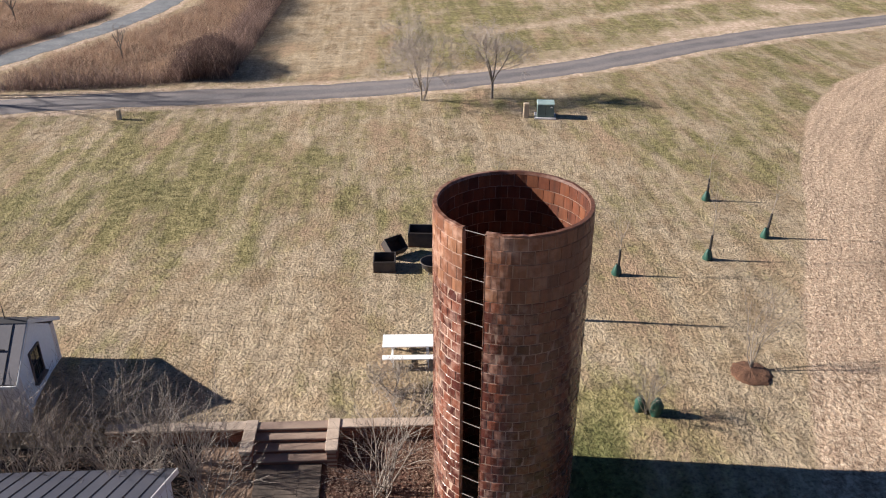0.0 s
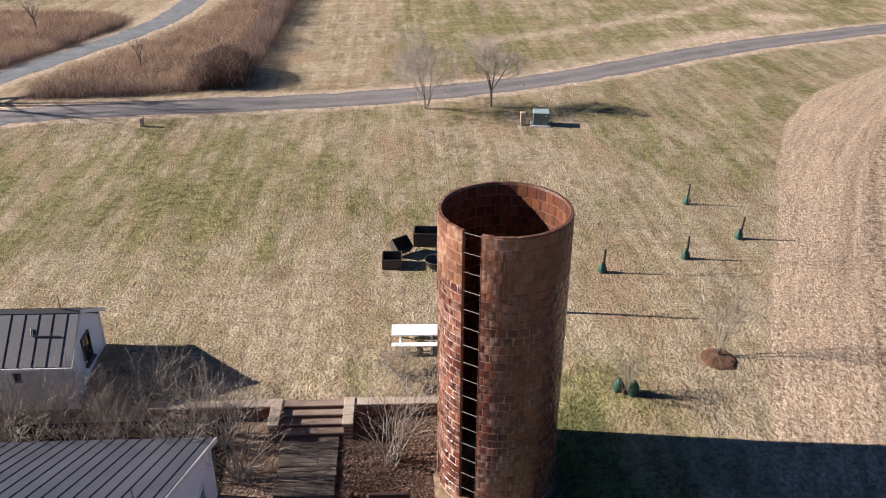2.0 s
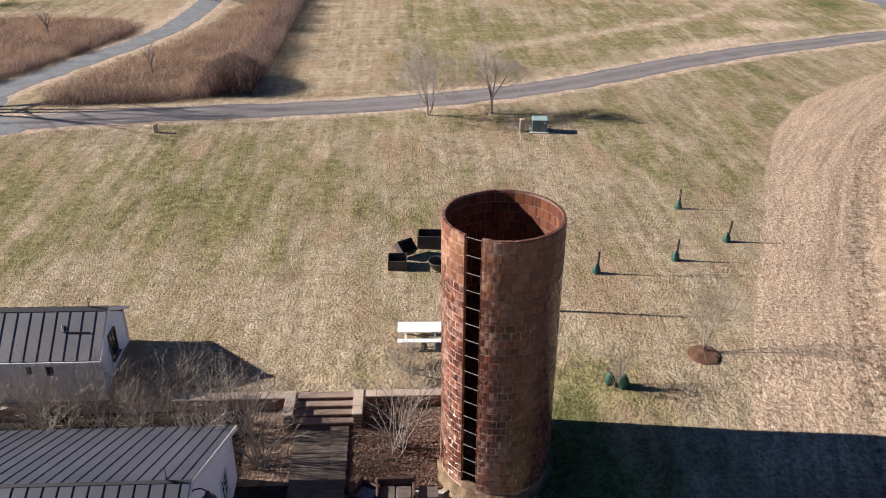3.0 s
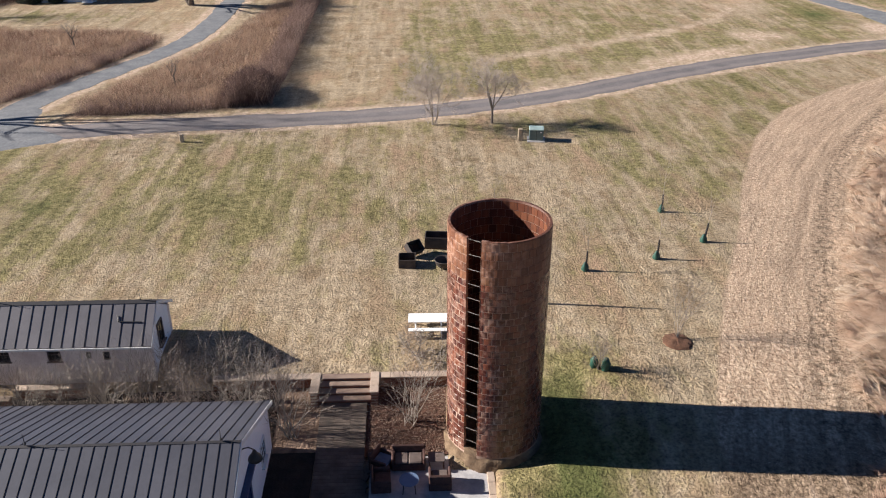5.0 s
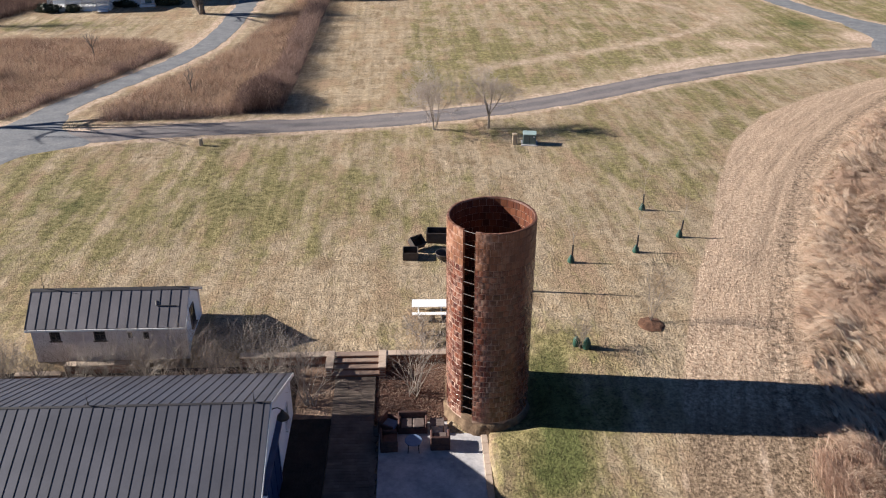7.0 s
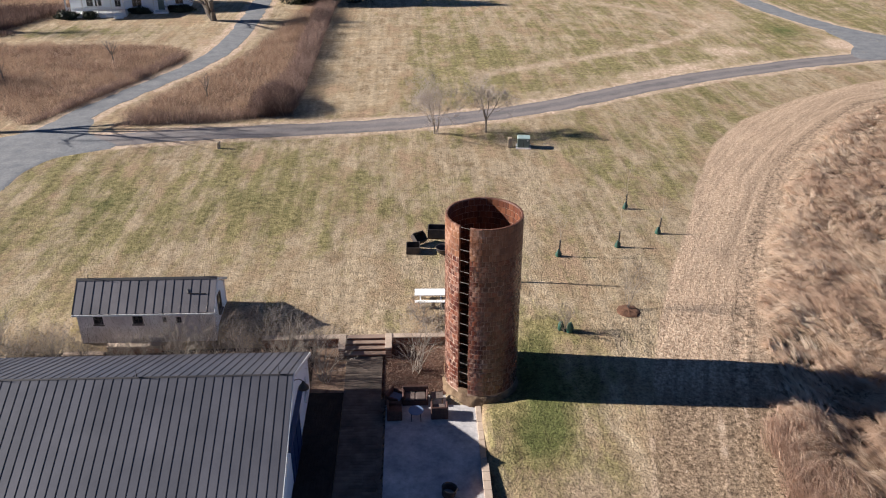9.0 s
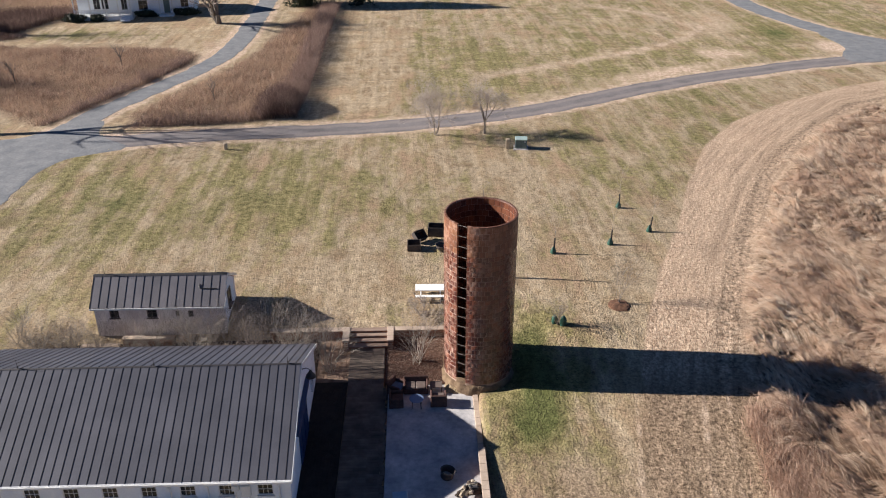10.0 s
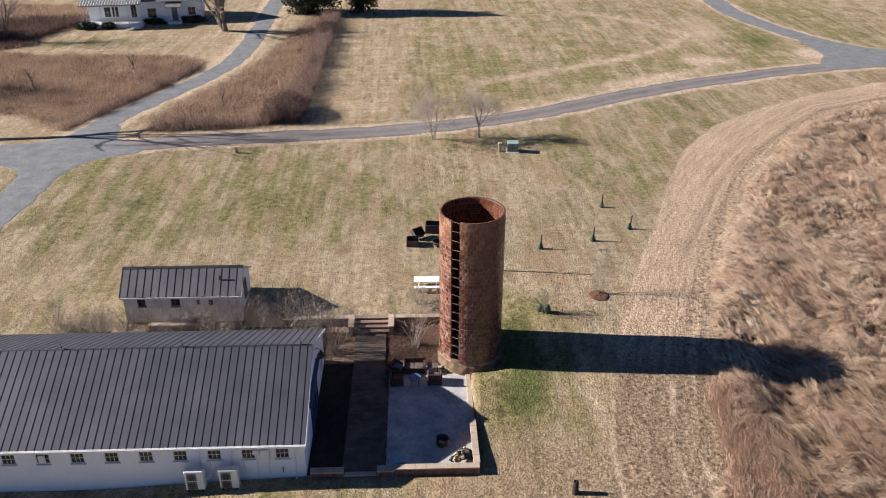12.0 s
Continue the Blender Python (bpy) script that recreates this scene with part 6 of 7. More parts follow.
def build_twin_bags():
    shrub = thing("young_shrub", "bare multi-stemmed shrub with two green watering bags", "shrub", on_lawn(6.75, 22.0))
    rng = random.Random(40)
    stems = Shape()
    for k in range(16):
        a = rng.uniform(0, 6.28)
        grow([stems], Vector((rng.uniform(-0.15, 0.15), rng.uniform(-0.1, 0.1), 0)), Vector((math.cos(a) * 0.35, math.sin(a) * 0.35, 1)), rng.uniform(1.0, 1.5), 0.012, 1, 3, rng, 0.1, (2, 4), 0.4)
    part("crown", stems, TWIG_FAINT, shrub, "fine pale stems")
    for dx, dy, s in ((-0.26, 0.12, 1.0), (0.24, -0.1, 1.1)):
        prof = [(0.2, 0.0), (0.23, 0.15), (0.22, 0.45), (0.18, 0.62), (0.10, 0.74), (0.03, 0.76)]
        b = Shape()
        rows = []
        for r, z in prof:
            for i in range(12):
                a = 2 * math.pi * i / 12
                rr = 0.78 * r * s * (1 + 0.2 * math.sin(2 * a + 7 * z) + rng.uniform(-0.07, 0.07))
                rows.append((dx + rr * math.cos(a), dy + rr * 0.8 * math.sin(a), z * s * 0.8))
        b.put(rows, [(k * 12 + i, k * 12 + (i + 1) % 12, k * 12 + 12 + (i + 1) % 12, k * 12 + 12 + i) for k in range(5) for i in range(12)])
        part("watering_bag", b, BAG, shrub, "crumpled green watering bag", smooth=True)


build_twin_bags()


def build_mulch_sapling():
    s = Shape()
    rng = random.Random(50)
    rows, n = [(0, 0, 0.13)], 40
    for r, z in ((0.3, 0.12), (0.5, 0.09), (0.66, 0.03), (0.74, -0.06)):
        for i in range(n):
            a = 2 * math.pi * i / n
            rr = r * (1 + rng.uniform(-0.06, 0.06))
            rows.append((rr * math.cos(a), rr * math.sin(a), z * 0.7 + rng.uniform(-0.015, 0.015)))
    faces = [(0, 1 + i, 1 + (i + 1) % n) for i in range(n)] + [(1 + k * n + i, 1 + k * n + n + i, 1 + k * n + n + (i + 1) % n, 1 + k * n + (i + 1) % n) for k in range(3) for i in range(n)]
    s.put(rows, faces)
    single("mulch_ring", s, EARTH, "round ring of fresh red-brown mulch", "mulch", on_lawn(10.75, 24.0), kind="structure")
    rng = random.Random(51)
    tree = thing("sapling", "bare multi-stemmed sapling in a red mulch ring", "sapling", on_lawn(10.8, 24.15, 0, 0.08), "young trees on the lawn")
    stems = Shape()
    for k in range(6):
        a = rng.uniform(0, 6.28)
        grow([stems], Vector((0, 0, 0)), Vector((math.cos(a) * 0.25, math.sin(a) * 0.25, 1)), rng.uniform(1.8, 2.6), 0.02, 1, 3, rng, 0.1, (3, 5), 0.42, thin=0.0055)
    part("crown", stems, TWIG_FAINT, tree, "pale bare stems")


build_mulch_sapling()


def shrub(name, label, height, spread, stems, seed, material):
    rng = random.Random(seed)
    bush = thing(name, label, "shrub", group="bare shrubs in the beds")
    s = Shape()
    for k in range(stems):
        a = rng.uniform(0, 6.28)
        lean = rng.uniform(0.1, spread)
        p = Vector((rng.uniform(-0.16, 0.16), rng.uniform(-0.16, 0.16), -0.05))
        grow([s], p, Vector((math.cos(a) * lean, math.sin(a) * lean, 1)), height * rng.uniform(0.75, 1.1), 0.018, 1, 3, rng, 0.09, (3, 4), 0.45, keep=0.62, thin=0.0052)
    part("crown", s, material, bush)
    return bush


grey = shrub("bare_shrub", "bare pale-twigged shrub in a mulched bed", 2.15, 0.85, 15, 61, TWIG)
grey.matrix_basis = yard(-3.55, 0.9, -0.98) @ Matrix.Scale(1.25, 4)
brown = shrub("bare_shrub", "bare grey-brown shrub between barn and outbuilding", 2.35, 0.8, 14, 62, TWIG_DARK)
brown.matrix_basis = yard(-9.6, 1.9, -0.95)
copy_thing(grey, yard(-8.55, 0.3, -1.1, 130) @ Matrix.Scale(0.95, 4))
rng = random.Random(70)
for u, v, k in ((-10.9, 2.7, 0), (-12.0, 1.8, 1), (-12.4, 3.9, 0), (-13.4, 2.6, 1), (-14.3, 3.9, 1), (-14.6, 1.9, 0), (-15.8, 2.6, 1), (-17.0, 2.3, 0), (-18.4, 1.7, 1), (-20.0, 1.6, 0), (-21.6, 1.4, 1), (-23.2, 1.6, 0), (-24.6, 3.0, 1), (-25.8, 1.8, 0), (-27.4, 3.0, 0), (-13.0, 0.6, 1), (-10.8, 0.7, 0), (-16.4, 1.5, 0), (-17.7, 2.9, 1), (-19.2, 2.6, 0), (-20.8, 2.7, 0), (-22.4, 2.5, 1), (-24.0, 2.2, 0)):
    ob = copy_thing((grey, brown)[k], yard(u, v, -1.02 if u > -16 else -1.15, rng.uniform(0, 360)))
    ob.matrix_basis = ob.matrix_basis @ Matrix.Scale(rng.uniform(0.72, 1.08) if u > -16.5 else rng.uniform(0.6, 0.8), 4)


def build_spreading_tree():
    """A low spreading ornamental tree above the mulched bed."""
    rng = random.Random(77)
    tree = thing("bare_tree", "low spreading bare ornamental tree behind the wall", "tree", yard(-3.2, 4.6, -0.05))
    trunk, crown = Shape(), Shape()
    for k in range(6):
        a = 2 * math.pi * (k + rng.random()) / 6
        grow([trunk, crown, crown], Vector((0, 0, -0.05)), Vector((math.cos(a) * 0.9, math.sin(a) * 0.9, 0.9)), 0.9, 0.022, 0, 3, rng, 0.02, (4, 6), 0.6)
    part("trunk", trunk, BARK, tree)
    part("crown", crown, TWIG, tree, "fine spreading twigs")


build_spreading_tree()


# ---- the white house and its grounds ----
def build_farmhouse():
    house = thing("farmhouse", "white clapboard farmhouse with a front porch", "house", Matrix.Translation((-51.4, 106.0, 0)) @ Matrix.Rotation(radians(11), 4, "Z") @ Matrix.Translation((4, 2, 0)))
    def block(name, x0, x1, y0, y1, h, ridge, along):
        w = part(name, Shape().box(x0, x1, y0, y1, -0.1, h), WHITE_WALL, house, "white clapboard wall")
        for k in range(int(h / 0.3)):
            part("clapboard", Shape().box(x0 - 0.02, x1 + 0.02, y0 - 0.035, y0 - 0.004, 0.3 * k + 0.02, 0.3 * k + 0.285), WHITE_WALL, w)
        o = 0.4
        r = Shape()
        if along:
            my = (y0 + y1) / 2
            r.put([(x, y, z) for x in (x0 - o, x1 + o) for y, z in ((y0 - o, h - 0.1), (my, ridge), (y1 + o, h - 0.1), (my, ridge - 0.2))], [(0, 4, 5, 1), (1, 5, 6, 2), (3, 7, 4, 0), (2, 6, 7, 3), (0, 1, 2, 3), (7, 6, 5, 4)])
        else:
            mx = (x0 + x1) / 2
            r.put([(x, y, z) for y in (y0 - o, y1 + o) for x, z in ((x0 - o, h - 0.1), (mx, ridge), (x1 + o, h - 0.1), (mx, ridge - 0.2))], [(4, 0, 1, 5), (5, 1, 2, 6), (7, 3, 0, 4), (6, 2, 3, 7), (3, 2, 1, 0), (4, 5, 6, 7)])
        part("roof", r, SHINGLE, house, "grey shingle roof")

    block("main_wall", -0.99, 8.2, 1.0, 9.0, 3.5, 5.9, True)
    block("wing_wall", -9.0, -1.0, 1.3, 8.0, 4.3, 6.3, True)
    # porch
    porch = part("porch", Shape().box(-9.3, -4.4, -1.3, 1.25, -0.1, 0.55, soft=0.03), WHITE_PAINT, house, "white porch deck")
    part("porch_stage", Shape().box(-4.396, -0.7, -2.0, 0.96, -0.1, 0.6, soft=0.03), WHITE_PAINT, porch)
    pr = Shape()
    pr.put([(x, y, z + d) for d in (0.0, 0.14) for x in (-9.8, -0.6) for y, z in ((-2.1, 3.45), (0.95, 4.1))], [(0, 1, 3, 2), (4, 6, 7, 5), (0, 4, 5, 1), (2, 3, 7, 6), (0, 2, 6, 4), (1, 5, 7, 3)])
    part("porch_roof", pr, SHINGLE, porch)
    for k in range(22):
        x = -9.6 + 0.41 * k
        seam = Shape()
        seam.put([(x + dx, y, z + dz) for dz in (0.141, 0.19) for dx in (0, 0.05) for y, z in ((-2.08, 3.45), (0.93, 4.095))], [(0, 1, 3, 2), (4, 6, 7, 5), (0, 4, 5, 1), (2, 3, 7, 6), (0, 2, 6, 4), (1, 5, 7, 3)])
        part("roof_seam", seam, WHITE_WALL, porch)
    for x, y in ((-9.1, -1.15), (-6.8, -1.15), (-4.5, -1.85), (-2.6, -1.85), (-0.86, -1.85)):
        part("porch_post", Shape().box(x - 0.08, x + 0.08, y - 0.08, y + 0.08, 0.552, 3.47), WHITE_PAINT, porch)
    for x0, x1, y in ((-9.0, -6.9, -1.15), (-6.7, -4.6, -1.15), (-4.4, -2.7, -1.85), (-2.5, -0.95, -1.85)):
        part("porch_rail", Shape().box(x0, x1, y - 0.04, y + 0.04, 1.4, 1.49), WHITE_PAINT, porch)
        for k in range(10):
            x = x0 + (k + 0.5) * (x1 - x0) / 10
            part("baluster", Shape().box(x - 0.035, x + 0.035, y - 0.03, y + 0.03, 0.56, 1.4), WHITE_PAINT, porch)
    for k in range(3):
        part("porch_step", Shape().box(-2.4, -1.0, -2.32 - 0.32 * k, -2.004 - 0.32 * k, -0.1, 0.42 - 0.17 * k, soft=0.02), WHITE_PAINT, porch)
    # door hood with steps on the main front
    cover = Shape()
    cover.put([(x, y, z + d) for d in (0.0, 0.12) for x in (2.9, 5.3) for y, z in ((-0.5, 2.55), (0.96, 3.15))], [(0, 1, 3, 2), (4, 6, 7, 5), (0, 4, 5, 1), (2, 3, 7, 6), (0, 2, 6, 4), (1, 5, 7, 3)])
    hood = part("entry_hood", cover, SHINGLE, house)
    for x in (3.1, 4.96):
        part("hood_post", Shape().box(x, x + 0.14, -0.25, -0.11, 0.3, 2.64), WHITE_PAINT, hood)
    for x in (3.1, 5.04):
        part("hood_rail", Shape().box(x, x + 0.06, -0.1, 0.9, 1.1, 1.18), WHITE_PAINT, hood)
    part("entry_step", Shape().box(3.0, 5.2, -0.6, 0.96, -0.1, 0.3, soft=0.02), WHITE_PAINT, house)
    part("entry_door", Shape().box(3.65, 4.55, 0.945, 0.99, 0.3, 2.35), TRANSFORMER, house)
    for x, y, z, w, h in ((0.6, 1.0, 1.6, 1.3, 1.4), (6.8, 1.0, 1.7, 1.1, 1.2), (-6.2, 1.3, 1.9, 0.9, 1.5), (-5.0, 1.3, 1.9, 0.9, 1.5), (-2.2, 1.3, 1.9, 0.8, 1.9)):
        pane_window(house, "window", w, h, 2, 2, Matrix.Translation((x, y - 0.06, z)), WHITE_PAINT)
    chim = part("chimney", Shape().box(3.0, 3.8, 5.2, 5.9, 4.5, 7.6, soft=0.02), BRICK, house)
    part("chimney_cap", Shape().box(2.92, 3.88, 5.12, 5.98, 7.602, 7.75, soft=0.02), CONCRETE, chim)


build_farmhouse()


def leaf_mass(name, label, category, m, rx, ry, rz, zc, count, size, seed, trunk_h=0.0):
    """An evergreen crown of many small leaves round a short trunk."""
    r = np.random.RandomState(seed)
    d = r.normal(size=(count, 3))
    d /= np.linalg.norm(d, axis=1, keepdims=True)
    lump = 1 + 0.18 * np.sin(5 * d[:, 0] + 3 * d[:, 2] + seed) + 0.15 * np.sin(7 * d[:, 1] - 4 * d[:, 2])
    rad = r.uniform(0.45, 1.0, count) ** 0.5 * lump
    c = d * rad[:, None] * [rx, ry, rz] + [0, 0, zc]
    c[:, 2] = np.maximum(c[:, 2], 0.08)
    a = r.normal(size=(count, 3))
    a /= np.linalg.norm(a, axis=1, keepdims=True)
    b = np.cross(a, d + 0.3 * r.normal(size=(count, 3)))
    b /= np.linalg.norm(b, axis=1, keepdims=True) + 1e-9
    s = size * r.uniform(0.6, 1.3, (count, 1))
    v = np.stack([c - a * s, c + b * s * 0.5, c + a * s, c - b * s * 0.5], 1).reshape(-1, 3)
    plant = thing(name, label, category, m)
    if trunk_h:
        part("trunk", Shape().tube([(0, 0, -0.1), (0.05, 0, trunk_h * 0.5), (0, 0.05, trunk_h)], [0.26, 0.2, 0.1], 9), BARK, plant)
    sh = Shape()
    sh.v = v.tolist()
    sh.f = [(4 * i, 4 * i + 1, 4 * i + 2, 4 * i + 3) for i in range(count)]
    part("crown", sh, EVERGREEN, plant)
    return plant


leaf_mass("evergreen_tree", "broad dark evergreen tree beside the lane", "tree", on_lawn(-23.3, 117.8), 5.0, 3.6, 4.2, 4.0, 9000, 0.26, 81, 4.0)
# unseen evergreen, added only to throw shade on the lawn by the wood
leaf_mass("evergreen_tree", "unseen dark evergreen tree added to shade the west lawn", "tree", on_lawn(-81.0, 98.5), 3.2, 3.2, 4.6, 4.6, 8000, 0.26, 87, 4.4)
leaf_mass("evergreen_tree", "tall dark conical evergreen tree", "tree", on_lawn(-14.5, 118.5), 2.8, 2.8, 5.2, 5.2, 8000, 0.24, 82, 5.0)
leaf_mass("clipped_bush", "dark clipped evergreen bush by the porch", "bush", on_lawn(-56.4, 105.3), 1.7, 0.9, 0.7, 0.5, 2200, 0.14, 83)
leaf_mass("clipped_bush", "dark clipped evergreen bush by the porch", "bush", on_lawn(-53.2, 105.6), 1.0, 0.8, 0.6, 0.45, 1500, 0.14, 84)
leaf_mass("clipped_bush", "low dark hedge below the farmhouse windows", "bush", on_lawn(-41.2, 110.2), 2.1, 0.7, 0.6, 0.45, 2400, 0.14, 85)
leaf_mass("clipped_bush", "low olive hedge below the farmhouse windows", "bush", on_lawn(-46.9, 109.0), 1.7, 0.6, 0.55, 0.4, 1900, 0.14, 86)


# ---- grass that nobody could count ----
def strands(name, label, points, way, length, width, rise, bend, material, seed, droop=0.0, curl=0.0, tone=None, lift=0.0):
    """Leaning, drooping stems as one mesh: tapering pieces, swept sideways by curl, toned from 0 dark to 1 pale."""
    r = np.random.RandomState(seed)
    n = len(points)
    x, y = points[:, 0], points[:, 1]
    z = terrain(x, y) - 0.03 + lift
    dx, dy = np.cos(way), np.sin(way)
    ang = r.uniform(0, math.pi, n)
    wx, wy = np.cos(ang) * width / 2, np.sin(ang) * width / 2
    p0 = np.stack([x, y, z], 1)
    tall = length * rise
    reach, sweep = length * bend, length * bend * curl
    p1 = p0 + np.stack([dx * reach * 0.3 - dy * sweep * 0.05, dy * reach * 0.3 + dx * sweep * 0.05, tall * (0.62 + 0.25 * droop)], 1)
    p2 = p0 + np.stack([dx * reach * 0.68 - dy * sweep * 0.36, dy * reach * 0.68 + dx * sweep * 0.36, tall * (0.86 + 0.14 * droop)], 1)
    p3 = p0 + np.stack([dx * reach - dy * sweep, dy * reach + dx * sweep, tall * (1.0 - 0.5 * droop)], 1)
    w = np.stack([wx, wy, np.zeros(n)], 1)
    if np.max(droop) > 0:
        v = np.stack([p0 - w, p0 + w, p1 + w * 0.9, p1 - w * 0.9, p2 + w * 0.7, p2 - w * 0.7, p3], 1).reshape(-1, 3)
        k = np.arange(n)[:, None] * 7
        faces = np.concatenate([k + [0, 1, 2], k + [0, 2, 3], k + [3, 2, 4], k + [3, 4, 5], k + [5, 4, 6]], 0)
    else:
        v = np.stack([p0 - w, p0 + w, p1 + w * 0.8, p1 - w * 0.8, p3], 1).reshape(-1, 3)
        k = np.arange(n)[:, None] * 5
        faces = np.concatenate([k + [0, 1, 2], k + [0, 2, 3], k + [3, 2, 4]], 0)
    data = bpy.data.meshes.new(name)
    data.vertices.add(len(v))
    data.vertices.foreach_set("co", v.astype(np.float32).ravel())
    data.loops.add(faces.size)
    data.loops.foreach_set("vertex_index", faces.astype(np.int32).ravel())
    data.polygons.add(len(faces))
    data.polygons.foreach_set("loop_start", np.arange(0, faces.size, 3, dtype=np.int32))
    data.materials.append(material)
    data.update(calc_edges=True)
    tone = r.uniform(size=n) if tone is None else np.clip(tone, 0, 1)
    data.attributes.new("tone", "FLOAT", "POINT").data.foreach_set("value", np.repeat(tone, len(v) // n).astype(np.float32))
    return tagged(new(name, data), label, "grass", kind="stuff")


def scatter(poly, density, seed):
    r = np.random.RandomState(seed)
    p = np.array(poly, float)
    lo, hi = p.min(0), p.max(0)
    n = int((hi - lo).prod() * density)
    q = r.uniform(lo, hi, (n, 2))
    return q[inside(poly, q[:, 0], q[:, 1])]


def build_grass():
    r = np.random.RandomState(90)
    # matted tall grass, in swirls
    poly = [p for p in TALL_EDGE if 0 < p[1] < 72] + [(62, 70), (50, 50), (38, 26), (34, 10), (33, 1), (14.2, 1)]
    heart = scatter(poly, 2.5, 91)
    rim_d = to_line(TALL_EDGE, heart[:, 0], heart[:, 1])
    heart = heart[(rim_d > 0.35) | (r.uniform(size=len(heart)) < 0.7)]
    rim_d = to_line(TALL_EDGE, heart[:, 0], heart[:, 1])
    russet = inside([(13.5, -2), (14.4, 4), (15.2, 9), (16.4, 14.6), (18.6, 14.4), (18.0, 11.5), (18.6, 9), (17.9, 6.5), (18.8, 3), (19.5, -2)], heart[:, 0], heart[:, 1]) & (r.uniform(size=len(heart)) < 0.94)
    fine_heart, heart = heart[russet], heart[~russet]
    rim_d = to_line(TALL_EDGE, heart[:, 0], heart[:, 1])
    far = heart[:, 1] > 46
    heart = heart[~far | (r.uniform(size=len(heart)) < 0.5)]
    rim_d = to_line(TALL_EDGE, heart[:, 0], heart[:, 1])
    locks, per = 8, 13
    m = len(heart)
    # each tuft falls into locks, each lock into stems; the tufts lie in swirls a few metres wide
    low = np.clip(1 - np.hypot((heart[:, 0] - 19.0) / 6.0, (heart[:, 1] - 16.6) / 2.6), 0, 1)
    size = np.repeat(r.uniform(0.8, 1.7, m) * (0.58 + 0.42 * smooth_step(0, 2.0, rim_d)) * (1 - 0.45 * smooth_step(0.0, 0.5, low)), locks)
    mound = waves(heart[:, 0], heart[:, 1], 1.1, 23)
    lay = np.repeat(3.0 + 1.1 * waves(heart[:, 0], heart[:, 1], 0.2, 21) + 0.8 * waves(heart[:, 0], heart[:, 1], 0.6, 22) + r.normal(0, 0.16, m), locks) + r.normal(0, 0.2, m * locks)
    off, rad = r.uniform(0, 6.28, m * locks), 0.56 * np.sqrt(r.uniform(size=m * locks)) * size
    lx, ly = np.repeat(heart[:, 0], locks) + rad * np.cos(off), np.repeat(heart[:, 1], locks) + rad * np.sin(off)
    rise = np.clip(np.repeat(r.uniform(0.1, 0.36, m) + 0.09 * mound, locks) + r.uniform(-0.08, 0.12, m * locks), 0.07, 0.7)
    n = m * locks * per
    q = np.stack([np.repeat(lx, per) + r.normal(0, 0.055, n), np.repeat(ly, per) + r.normal(0, 0.055, n)], 1)
    rise = np.clip(np.repeat(rise, per) + r.uniform(-0.05, 0.05, n), 0.05, 0.8)
    sway = np.repeat(np.repeat(r.normal(0, 0.35, m), locks) + r.normal(0, 0.3, m * locks), per)
    # west rim painted paler as if sunlit, mound crests paler than hollows
    shade = 0.5 + np.repeat(np.repeat(0.1 * mound + r.normal(0, 0.1, m) - 0.28 * smooth_step(17, 11, heart[:, 1]) + 0.14 * (1 - smooth_step(1.0, 4.0, rim_d)), locks) + r.normal(0, 0.24, m * locks), per) + r.normal(0, 0.16, n)
    strands("tall_grass", "matted tall dead ornamental grass, straw and russet", q, np.repeat(lay, per) + r.normal(0, 0.08, n), np.repeat(size * r.uniform(0.7, 1.7, m * locks), per) * r.uniform(0.7, 1.1, n), r.uniform(0.012, 0.036, n), rise, 1.0 - 0.5 * rise, TALL_GRASS, 92, droop=np.repeat(r.uniform(0.3, 1.2, m * locks), per), curl=sway, tone=shade)
    per = 170
    m = len(fine_heart)
    n = m * per
    q = np.repeat(fine_heart, per, 0) + r.normal(0, 0.36, (n, 2))
    strands("tall_grass", "upright stand of russet dead grass", q, np.repeat(2.6 + r.normal(0, 0.7, m), per) + r.normal(0, 0.6, n), r.uniform(0.6, 1.25, n), r.uniform(0.012, 0.03, n), r.uniform(0.35, 0.9, n), r.uniform(0.3, 0.8, n), RUSSET_GRASS, 192, droop=r.uniform(0.1, 0.7, n))
    # cut stubble
    poly = [p for p in STUBBLE_EDGE if 0 < p[1] < 73] + [p for p in TALL_EDGE[::-1] if 0 < p[1] < 69]
    q = scatter(poly, 44, 93)
    q = q[(q[:, 1] > 15.5 + 1.5 * waves(q[:, 0], q[:, 1], 0.8, 44)) | (r.uniform(size=len(q)) < 0.2)]
    n = len(q)
    strands("stubble", "short cut straw stubble", q, r.uniform(0, 6.28, n), r.uniform(0.06, 0.17, n), r.uniform(0.016, 0.034, n), r.uniform(0.2, 0.8, n), r.uniform(0.4, 0.9, n), TALL_GRASS, 94)
    # russet meadow beyond the road
    for poly, seed in ((MEADOW_A, 95), (MEADOW_B, 96), (MEADOW_C, 97)):
        q = scatter(poly, 66 if seed != 97 else 12, seed)
        rim_d = to_line(poly + poly[:1], q[:, 0], q[:, 1])
        q = q[r.uniform(size=len(q)) < 0.12 + 0.88 * smooth_step(0.0, 1.5, rim_d + 0.8 * waves(q[:, 0], q[:, 1], 0.9, seed + 3))]
        if seed == 96:
            side = scatter([(-41.2, 57.8), (-40.4, 58.0), (-37.1, 67.0), (-34.9, 73.6), (-32.8, 82.0), (-33.2, 84.5), (-34.4, 83.0), (-36.2, 74.5), (-38.6, 66.6)], 150, 196)
            k = len(side)
